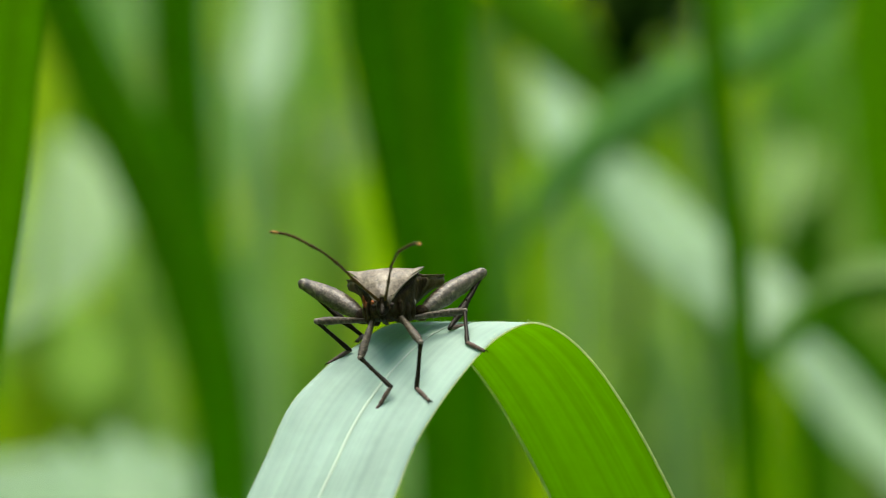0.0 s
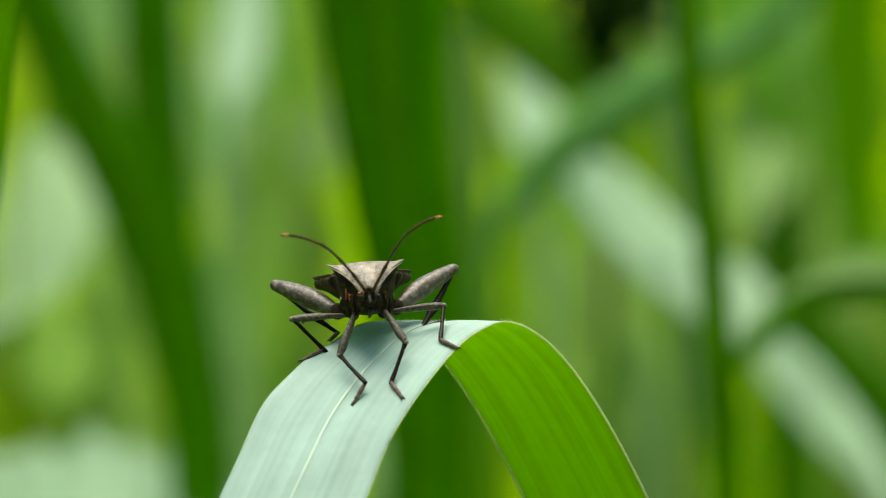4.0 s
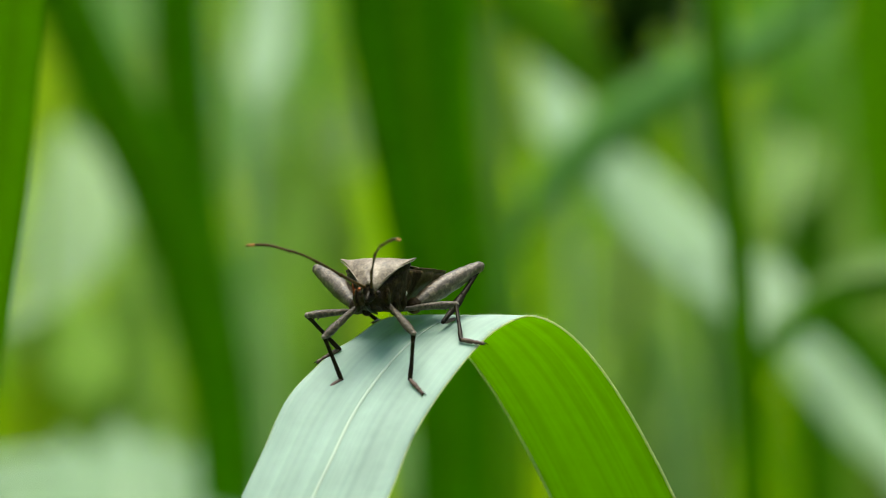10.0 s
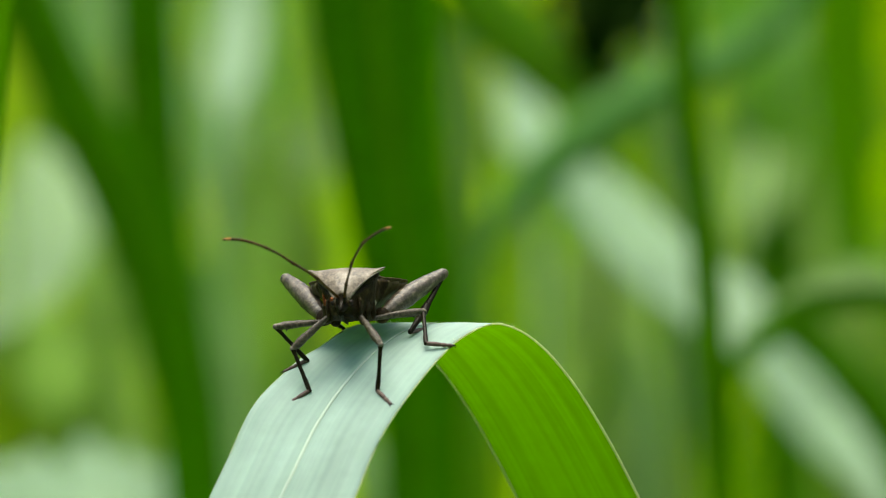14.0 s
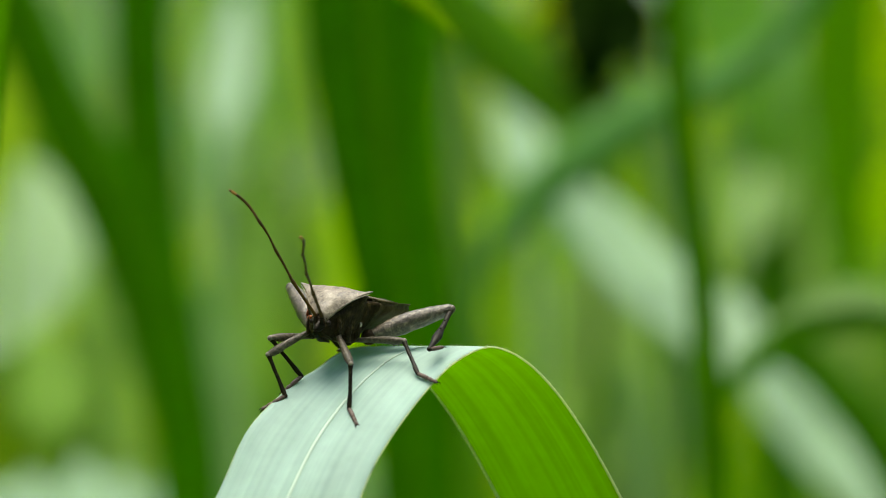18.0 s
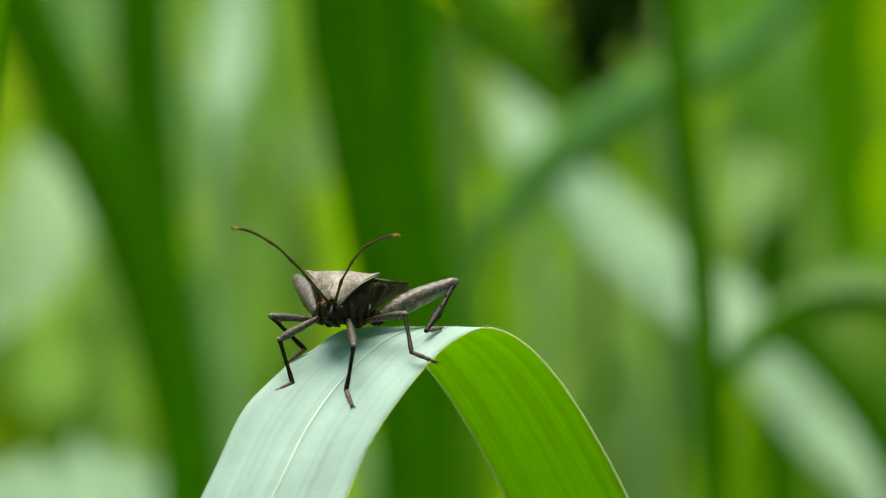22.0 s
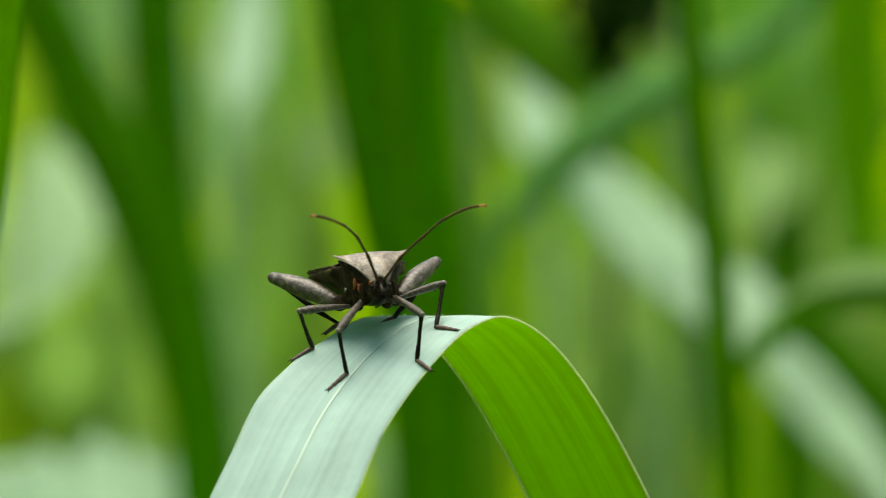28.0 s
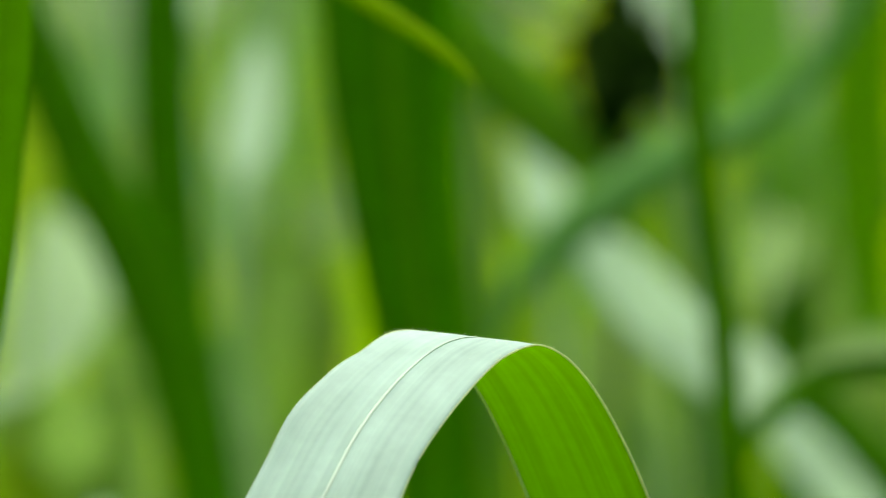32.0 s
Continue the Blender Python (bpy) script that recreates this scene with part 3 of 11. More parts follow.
# a withered clump hanging among the leaves, its deep shade put into the colour
clump = tagged(new("withered_leaf_clump"), "clump of withered leaves, deep shade put into their blackish-green colour", "dead leaves")
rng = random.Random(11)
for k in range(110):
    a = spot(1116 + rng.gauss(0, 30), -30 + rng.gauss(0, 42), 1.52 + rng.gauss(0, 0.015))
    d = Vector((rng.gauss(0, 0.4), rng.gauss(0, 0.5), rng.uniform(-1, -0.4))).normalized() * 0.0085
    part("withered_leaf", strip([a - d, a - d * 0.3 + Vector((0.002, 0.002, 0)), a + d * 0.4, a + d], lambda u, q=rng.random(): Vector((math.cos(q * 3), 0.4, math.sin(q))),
                                [0.0045, 0.0105, 0.009, 0.0025], 0.0002, 0.3, 4, 8, 0.1, k), [DRY_SHADED, DRY_SHADED], clump)
part("stalk", tube(down_to_ground(((1120, -140, 1.53), (1122, 0, 1.53), (1120, 140, 1.53))), [0.0014, 0.0016, 0.002], 6, 30), DRY_SHADED, clump)

# ---- the stand of grass all round ----
rng = random.Random(21)


def add_blade(verts, faces, mats, foot, height, lean, width, mat, turn):
    """A bent blade of eight quads."""
    side = Vector((math.cos(turn), math.sin(turn), 0))
    start = len(verts)
    for i in range(9):
        u = i / 8
        c = foot + Vector((lean.x * u * u, lean.y * u * u, height * (u - 0.35 * u ** 4 * min(1, lean.length / height))))
        w = width * (0.55 + 0.9 * u) * (1 - u ** 3) * 0.5 + 0.0006
        verts.append(c - side * w), verts.append(c + side * w + Vector((0, 0, 0.002)))
    for i in range(8):
        k = start + 2 * i
        faces.append((k, k + 1, k + 3, k + 2)), mats.append(mat)


def stand(name, label, count, place, heights, palette, outward=False):
    verts, faces, mats = [], [], []
    for _ in range(count):
        x, y = place()
        h = rng.uniform(*heights)
        a = math.atan2(y + 0.4, x) + rng.uniform(-0.7, 0.7) if outward else rng.uniform(0, 2 * math.pi)
        r = h * rng.uniform(0.1, 0.55)
        add_blade(verts, faces, mats, Vector((x, y, GROUND - 0.03)), h, Vector((math.cos(a) * r, math.sin(a) * r, 0)), rng.uniform(0.014, 0.036), rng.choice(palette), rng.uniform(-0.9, 0.9) + math.pi * rng.randrange(2))
    me = bpy.data.meshes.new(name)
    me.from_pydata([tuple(v) for v in verts], [], faces)
    for m in (FRESH, LIME, PALE, DEEP, BLUISH):
        me.materials.append(m)
    me.polygons.foreach_set("material_index", mats)
    me.polygons.foreach_set("use_smooth", [True] * len(faces))
    uv = me.uv_layers.new(name="UVMap")
    uv.data.foreach_set("uv", [c for f in range(len(faces)) for q in ((0, 0), (1, 0), (1, 1), (0, 1)) for c in (q[0], (f % 8 + q[1]) * 0.5)])
    return tagged(new(name, me), label, "grass", kind="stuff")


def behind():
    y = rng.uniform(1.25, 3.6)
    return rng.uniform(-0.35, 0.35) * (1 + 0.25 * y), y


def beyond():
    y = rng.uniform(3.4, 6.5)
    return rng.uniform(-1.1, 1.1), y


def around():
    while True:
        x, y = rng.uniform(-6, 6), rng.uniform(-5, 8)
        if (abs(x) > 0.35 + 0.12 * max(0, y) or y < -1.3) and math.hypot(x, y + 0.8) > 0.6 and not (abs(x) < 0.3 and -1.2 < y < 1.2):
            return x, y


stand("tall_grass", "dense fresh green and yellow-green tall grass", 380, behind, (0.55, 0.9), (0, 0, 0, 1, 1, 3, 2, 0))
stand("distant_grass", "dense tall grass farther off", 900, beyond, (0.8, 1.25), (0, 0, 1, 1, 2, 4))
def beside():
    while True:
        x, y = rng.uniform(-3, 3), rng.uniform(-3, 4)
        if abs(x) > 0.75 and y > -1.6:
            return x, y


stand("side_grass", "tall green grass at both sides", 900, beside, (0.8, 1.4), (0, 0, 1, 3, 4))
def low():
    r, a = 7.5 * rng.random() ** 0.6, rng.uniform(0, 2 * math.pi)
    return r * math.cos(a), r * math.sin(a)


# unseen grass behind and beside the camera, added to keep low sky light out
def sky_blocking():
    while True:
        r, a = rng.uniform(1.0, 3.2), rng.uniform(0, 2 * math.pi)
        x, y = r * math.cos(a), r * math.sin(a) - 0.4
        if y < -1.5 or abs(x) > 0.7 + 0.1 * max(0, y):
            return x, y


stand("sky_blocking_grass", "tall green grass added out of view to block low sky", 2600, sky_blocking, (1.1, 1.9), (0, 0, 1, 3, 4), True)
stand("surrounding_grass", "green grass covering the ground all round", 4500, around, (0.3, 0.7), (0, 0, 1, 3, 4))
stand("low_grass", "short green grass carpeting the soil", 15000, low, (0.08, 0.3), (0, 0, 3, 3, 1, 4))

# limb lengths in millimetres: upper and lower leg, antenna pieces with their radii
LEG_SIZES = (("Rh", 11.81, 11.15), ("Rm", 8.29, 6.74), ("Rf", 7.68, 6.17), ("Lf", 7.68, 6.17), ("Lm", 8.29, 6.74), ("Lh", 11.81, 11.15))
ANTENNA_SIZES = ((5.83, (0.256, 0.220, 0.207, 0.232, 0.281)), (4.76, (0.207, 0.165, 0.165, 0.195, 0.244)), (4.60, (0.183, 0.152, 0.152, 0.183, 0.232)), (5.68, (0.171, 0.177, 0.195, 0.189, 0.159)))

# ---- the insect: a leaf-footed bug ----
MM = 0.001
CUTICLE = plain("grey_brown_cuticle", ((0.30, (0.050, 0.036, 0.022)), (0.46, (0.19, 0.146, 0.096)), (0.64, (0.47, 0.385, 0.275))), 620, 0.38, 0.5, 1.0, 0.00015)
FEMUR = plain("mottled_grey_femur", ((0.36, (0.022, 0.015, 0.008)), (0.50, (0.105, 0.080, 0.050)), (0.65, (0.34, 0.27, 0.185))), 1500, 0.30, 0.7, 0.9, 0.00016)
DARK = plain("dark_brown_cuticle", ((0.3, (0.004, 0.003, 0.001)), (0.7, (0.026, 0.019, 0.006))), 1500, 0.36, 0.12, 0.5, 0.0001)
PLEURA = plain("dusky_underside", ((0.3, (0.007, 0.005, 0.002)), (0.55, (0.034, 0.022, 0.008)), (0.74, (0.20, 0.135, 0.055))), 900, 0.45, 0.08, 1.0, 0.0003)
TARSUS = plain("pinkish_tarsus", ((0.3, (0.07, 0.042, 0.030)), (0.7, (0.2, 0.13, 0.10))), 1500, 0.5, 0.3, 0.3, 0.00006)
SHANK = plain("brown_shank", ((0.34, (0.020, 0.0145, 0.008)), (0.50, (0.08, 0.060, 0.037)), (0.68, (0.24, 0.19, 0.122))), 2300, 0.36, 0.4, 0.9, 0.00015)
WING = plain("brown_forewing", ((0.3, (0.06, 0.045, 0.019)), (0.7, (0.26, 0.20, 0.10))), 1000, 0.5, 0.3, 0.4, 0.0001)
MEMBRANE = plain("brown_wing_membrane", ((0.3, (0.04, 0.03, 0.014)), (0.7, (0.13, 0.10, 0.048))), 600, 0.5, 0.15, 0.2, 0.00005, (1, 4, 1))
ANTENNA = plain("dark_antenna", ((0.3, (0.035, 0.018, 0.005)), (0.7, (0.17, 0.09, 0.022))), 1600, 0.35, 0.15, 0.4, 0.00005)
# brown rim, with the greenish light on it put into the olive tone
RIM = plain("brown_rim_olive_lit", ((0.3, (0.028, 0.021, 0.007)), (0.7, (0.13, 0.105, 0.040))), 900, 0.5, 0.12, 0.8, 0.0002)
ORANGE = plain("orange_gland_patch", ((0.3, (0.20, 0.05, 0.012)), (0.7, (0.50, 0.15, 0.04))), 1800, 0.6, 0.3, 0.4, 0.0001)
TIP = plain("orange_antenna_tip", ((0.3, (0.45, 0.17, 0.03)), (0.7, (0.75, 0.38, 0.1))), 1500, 0.5, 0.3)
KNEE = plain("pale_knee", ((0.3, (0.10, 0.075, 0.055)), (0.7, (0.34, 0.28, 0.22))), 1500, 0.45, 0.3)
EYE_M = plain("dark_compound_eye", ((0.3, (0.01, 0.007, 0.005)), (0.7, (0.05, 0.03, 0.02))), 2500, 0.5, 0.25, 0.5, 0.00004)
BONE = plain("pale_spot", ((0.3, (0.5, 0.44, 0.36)), (0.7, (0.65, 0.6, 0.5))), 1500, 0.6, 0.3)


def loft(rings, closed=True):
    """A skin through rings of points (millimetres), with capped ends."""
    bm = bmesh.new()
    vs = [[bm.verts.new(Vector(p) * MM) for p in r] for r in rings]
    n = len(vs[0])
    for a, b in zip(vs, vs[1:]):
        for k in range(n if closed else n - 1):
            bm.faces.new((a[k], a[(k + 1) % n], b[(k + 1) % n], b[k]))
    if closed:
        bm.faces.new(vs[0][::-1]), bm.faces.new(vs[-1])
    bmesh.ops.recalc_face_normals(bm, faces=bm.faces)
    return bm


def smooth_rows(rows, count):
    """Rows of numbers interpolated to a finer count."""
    pts = [np.array(r, float) for r in rows]
    return [spline(pts, i / (count - 1)) for i in range(count)]


def body_ring(x, we, ze, zd, wv, zv):
    """A cross-section: edge half-width and height, back height, belly half-width and height."""
    half = [(0, zd), (we * 0.35, zd - 0.06 * (zd - ze)), (we * 0.7, ze + 0.55 * (zd - ze)), (we * 0.92, ze + 0.3 * (zd - ze)), (we * 0.985, ze + 0.1),
            (we, ze - 0.3), (we * 0.965, ze - 0.95), (0.52 * we + 0.48 * wv, 0.6 * ze + 0.4 * zv), (wv * 0.98, 0.3 * ze + 0.7 * zv), (wv * 0.72, 0.06 * ze + 0.94 * zv), (0, zv)]
    return [(x, y, z) for y, z in half] + [(x, -y, z) for y, z in half[-2:0:-1]]


bug = new("leaf_footed_bug")
tagged(bug, "mottled grey-brown leaf-footed bug standing on an arched leaf", "insect")

# trunk: thorax below the shield, and the abdomen with its flared rim
trunk = [body_ring(r[0], r[1] + (0.35 * ((-r[0] / 2.4) % 1) if r[0] < -4 else 0), *r[2:]) for r in smooth_rows((
    (4.9, 1.0, -4.1, -3.5, 1.1, -5.6), (3.6, 1.8, -3.5, -2.7, 1.9, -6.6), (2.0, 3.0, -2.6, -1.6, 2.6, -7.0),
    (0.2, 3.9, -1.6, -0.8, 3.1, -7.1), (-2.0, 3.9, -1.5, -0.6, 3.4, -7.0), (-4.2, 4.6, -1.6, -1.0, 3.4, -6.4), (-6.6, 5.8, -1.8, -1.2, 3.5, -6.0),
    (-10.1, 6.35, -2.0, -1.5, 3.6, -5.5), (-13.0, 5.7, -2.2, -1.7, 3.1, -5.0), (-16.0, 3.6, -2.2, -1.8, 2.3, -4.2), (-18.2, 1.1, -2.6, -2.4, 0.8, -3.3)), 64)]


def roughen(bm, size, scale):
    """Uneven relief, so that hard plates look grown."""
    bm.normal_update()
    for v in bm.verts:
        v.co += v.normal * (size * MM * noise.noise(v.co * scale))
    return bm


bm = roughen(loft(trunk), 0.14, 900)
# rear sides take the olive that carries greenish light; thorax stays dusky
for f in bm.faces:
    f.material_index = 1 if f.calc_center_median().x > -4.2 * MM else 0
part("abdomen", bm, [RIM, PLEURA], bug, "dusky brown underside with a flared rim")

# thin upturned rim of the abdomen, scalloped at each ring
for side in (1, -1):
    rings = []
    for i, (x, w, z, out, up) in enumerate(smooth_rows(((-3.6, 3.7, -1.6, 0.1, 0.2), (-4.8, 4.2, -1.75, 0.8, 0.55), (-6.6, 5.1, -1.95, 0.95, 0.6), (-10.1, 5.6, -2.05, 1.0, 0.55),
                                                        (-13.0, 5.0, -2.2, 0.9, 0.5), (-16.0, 2.9, -2.3, 0.8, 0.4), (-17.4, 1.5, -2.5, 0.3, 0.2)), 48)):
        notch = 0.22 * ((-x / 2.4) % 1) ** 2
        o, u = out + notch, up + 0.5 * notch
        rings.append([(x, side * (w - 0.5), z - 0.2), (x, side * (w + 0.4 * o), z + 0.35 * u), (x, side * (w + 0.8 * o), z + 0.8 * u), (x - 0.1, side * (w + o), z + u),
                      (x - 0.1, side * (w + 0.98 * o), z + u - 0.12), (x, side * (w + 0.7 * o), z + 0.5 * u - 0.3), (x, side * (w - 0.2), z - 0.7)])
    part("flared_rim", roughen(loft(rings), 0.08, 1200), RIM, bug, "upturned scalloped brown rim")


# the shield over the thorax: steep front slope, pointed shoulders
def shield():
    bm = bmesh.new()
    nx, ny = 26, 30
    top, low = [], []
    for i in range(nx + 1):
        u = i / nx
        rt, rl = [], []
        for j in range(ny + 1):
            v = 2 * j / ny - 1
            a = abs(v)
            if u < 0.66:
                q = u / 0.66
                half = 0.95 + 4.11 * q ** 1.02
                x = 5.0 - 4.9 * q - 0.25 * a ** 3 * q
                zc = -3.25 + 3.45 * math.sin(q * math.pi / 2) ** 0.92
            else:
                q = (u - 0.66) / 0.34
                half = 5.06 - 2.0 * q ** 0.7
                x = 0.1 - 2.9 * q - 0.25 * a ** 3 * (1 - q)
                zc = 0.2 - 0.55 * q * q
            spike = math.exp(-((u - 0.66) / 0.05) ** 2) * a ** 14
            z = zc - 0.95 * (a ** 2.2) * (1 - 0.8 * min(1, u / 0.66) ** 2) - 0.25 * a ** 2 + 0.28 * a ** 8 * min(1, u / 0.66) ** 2 + 0.12 * spike
            dip = -0.16 * math.exp(-((u - 0.2) / 0.05) ** 2) * (1 - a ** 2) + 0.05 * noise.noise(Vector((u * 9, v * 6, 3)))
            p = Vector((x - 0.2 * spike, v * (half + 0.3 * spike), z + dip)) * MM
            rt.append(bm.verts.new(p))
            rl.append(bm.verts.new(p + Vector((-0.12, -v * 0.1, -0.22 + 0.1 * a)) * MM))
        top.append(rt), low.append(rl)
    for i in range(nx):
        for j in range(ny):
            bm.faces.new((top[i][j], top[i][j + 1], top[i + 1][j + 1], top[i + 1][j]))
            bm.faces.new((low[i][j], low[i + 1][j], low[i + 1][j + 1], low[i][j + 1]))
        for j in (0, ny):
            bm.faces.new((top[i][j], top[i + 1][j], low[i + 1][j], low[i][j]))
    for i in (0, nx):
        for j in range(ny):
            bm.faces.new((top[i][j], top[i][j + 1], low[i][j + 1], low[i][j]))
    bmesh.ops.recalc_face_normals(bm, faces=bm.faces)
    return bm


part("pronotum", shield(), CUTICLE, bug, "grey-brown shield with pointed shoulders")

# side plates under the shield
for side in (1, -1):
    rings = []
    for x, w0, z0, w1, z1 in smooth_rows(((4.4, 1.15, -3.3, 1.2, -6.0), (3.0, 2.4, -2.3, 1.9, -6.9), (1.2, 3.85, -1.1, 2.7, -7.1), (-0.4, 4.5, -0.6, 3.0, -7.1), (-2.2, 3.9, -0.9, 3.2, -6.9)), 14):
        line = [(w0 + (w1 - w0) * q - 0.75 * math.sin(q * math.pi), z0 + (z1 - z0) * q) for q in (0, 0.15, 0.3, 0.5, 0.7, 0.85, 1)]
        rings.append([(x, side * y, z) for y, z in line] + [(x, side * (y - 0.5), z) for y, z in line[::-1]])
    part("side_plate", roughen(loft(rings), 0.3, 1100), PLEURA, bug)
    for x, y, z, r in ((3.0, 2.15, -5.2, 0.85), (0.9, 2.75, -5.4, 1.0), (-1.6, 3.1, -5.2, 1.15)):
        bm = bmesh.new()
        bmesh.ops.create_icosphere(bm, subdivisions=3, radius=1.0)
        for v in bm.verts:
            v.co = Vector((v.co.x * r * 0.8, v.co.y * r * 0.45, v.co.z * r * 1.5)) * MM + Vector((x, side * y, z)) * MM
        part("thorax_plate", roughen(bm, 0.25, 1300), PLEURA, bug)
    edge = [Vector((x, side * w, z)) * MM for x, w, z in ((4.6, 1.28, -3.25), (3.4, 2.28, -2.3), (2.1, 3.36, -1.3), (0.9, 4.38, -0.6), (0.0, 5.1, -0.2))]
    part("shield_edge", tube(edge, [0.05 * MM, 0.07 * MM, 0.08 * MM, 0.07 * MM, 0.04 * MM], 6, 24), CUTICLE, bug, "pale raised edge of the shield")

# scutellum and forewings
bm = loft([[(-2.6 - 3.6 * q, s * (1.9 * (1 - q) + 0.05), -0.2 - 0.75 * q + dz + 0.2 * (1 - s * s) * (1 - q)) for s, dz in
            ((-1, 0), (-0.5, 0.1), (0, 0.16), (0.5, 0.1), (1, 0), (0.5, -0.25), (0, -0.3), (-0.5, -0.25))] for q in (0, 0.2, 0.4, 0.6, 0.8, 1.0)])
part("scutellum", bm, CUTICLE, bug)
FOREWINGS = {}
for side in (1, -1):
    rings = []
    for x, yi, yo, z in smooth_rows(((-1.6, 1.4, 3.6, -0.75), (-4.0, 1.0, 4.0, -0.95), (-7.0, 0.0, 4.5, -1.25), (-9.5, -0.4, 4.5, -1.45), (-10.8, -0.4, 4.3, -1.55)), 12):
        rings.append([(x, side * (yi + (yo - yi) * q), z + 0.38 * (1 - q * q) + (0.02 if side > 0 else 0)) for q in (0, 0.25, 0.5, 0.75, 0.95, 1.0)]
                     + [(x, side * (yi + (yo - yi) * q), z + 0.38 * (1 - q * q) - 0.18) for q in (1.0, 0.75, 0.5, 0.25, 0)])
    wing = part("forewing", loft(rings), WING, bug, "brown leathery folded forewing")
    rings = []
    for x, yi, yo, z in smooth_rows(((-10.6, -0.4, 4.2, -1.5), (-13.0, -1.2, 3.8, -1.6), (-15.5, -1.6, 2.8, -1.8), (-17.6, -1.0, 1.0, -2.1)), 10):
        off = 0.05 if side > 0 else -0.02
        rings.append([(x, side * (yi + (yo - yi) * q), z + 0.3 * (1 - q * q) + off) for q in (0, 0.35, 0.7, 1.0)]
                     + [(x, side * (yi + (yo - yi) * q), z + 0.3 * (1 - q * q) - 0.07 + off) for q in (1.0, 0.7, 0.35, 0)])
    FOREWINGS[side] = wing
    part("membrane", loft(rings), MEMBRANE, wing, "brown thin wing membrane")

# head with eyes and beak
head = part("head", loft([[(x, w * math.cos(a), z + h * math.sin(a)) for a in (2 * math.pi * k / 16 for k in range(16))]
                          for x, w, h, z in smooth_rows(((4.0, 0.95, 0.85, -4.7), (4.6, 0.95, 0.88, -4.85), (5.2, 0.75, 0.75, -5.1), (5.7, 0.5, 0.55, -5.35), (6.05, 0.3, 0.35, -5.55), (6.2, 0.1, 0.15, -5.65)), 16)]), DARK, bug)
for side in (1, -1):
    bm = bmesh.new()
    bmesh.ops.create_icosphere(bm, subdivisions=3, radius=0.36 * MM)
    bmesh.ops.translate(bm, verts=bm.verts, vec=Vector((4.6, side * 1.2, -4.55)) * MM)
    part("eye", bm, EYE_M, head, "dark bulging eye")
    bm = tube([Vector(p) * MM for p in ((5.35, side * 0.5, -4.7), (5.3, side * 0.47, -4.2), (5.25, side * 0.46, -3.85))], [0.3 * MM, 0.27 * MM, 0.24 * MM], 8, 8)
    part("antenna_socket", bm, DARK, head)
part("beak", tube([Vector(p) * MM for p in ((6.1, 0, -5.65), (5.7, 0, -6.3), (3.8, 0, -6.9), (0.5, 0, -7.3))], [0.32 * MM, 0.3 * MM, 0.25 * MM, 0.15 * MM], 8, 16), DARK, head)


def bump_patch(name, place, size, mat, label):
    bm = bmesh.new()
    bmesh.ops.create_icosphere(bm, subdivisions=3, radius=1.0)
    for v in bm.verts:
        q = 1 + 0.5 * noise.noise(v.co * 1.7 + Vector(place))
        v.co = Vector((v.co.x * size[0], v.co.y * size[1], v.co.z * size[2])) * q * MM + Vector(place) * MM
    return part(name, bm, mat, bug, label)


for place, size in (((1.3, -2.86, -3.9), (1.2, 0.24, 0.75)), ((2.1, -2.5, -4.5), (0.9, 0.24, 0.6)), ((0.3, -3.12, -3.3), (0.9, 0.22, 0.5)), ((0.9, -2.9, -4.6), (0.8, 0.24, 0.4)), ((4.6, -1.35, -4.1), (0.3, 0.25, 0.3))):
    bump_patch("gland_patch", place, size, ORANGE, "orange-red scent gland patch")
for side in (1, -1):
    bump_patch("pale_spot", (-1.6, side * 3.45, -4.6), (0.3, 0.2, 0.34), BONE, "small ivory spot")


# ---- limbs, each piece along its own x axis ----
def limb(length, radii, sides=12, along=16, bend=0.0, flat=1.0, spines=(), grain=0.0):
    line = [Vector((length * u, 0, bend * math.sin(math.pi * u))) * MM for u in (0, 0.2, 0.4, 0.6, 0.8, 1.0)]
    bm = tube(line, [r * MM for r in radii], sides, along, flat)
    if grain:
        for v in bm.verts:
            v.co += v.normal * (grain * MM * noise.noise(v.co * 1600))
    for u, ang, h, r in spines:
        a = radians(ang)
        out = Vector((0.25, math.cos(a), math.sin(a))).normalized()
        base = Vector((length * u, 0, bend * math.sin(math.pi * u))) + Vector((0, math.cos(a), math.sin(a))) * r * 0.8
        got = bmesh.ops.create_cone(bm, segments=6, radius1=0.16 * MM, radius2=0.02 * MM, depth=h * MM, cap_ends=True)["verts"]
        m = Matrix.Translation((base + out * h * 0.5) * MM) @ out.to_track_quat("Z", "Y").to_matrix().to_4x4()
        bmesh.ops.transform(bm, matrix=m, verts=got)
    return bm


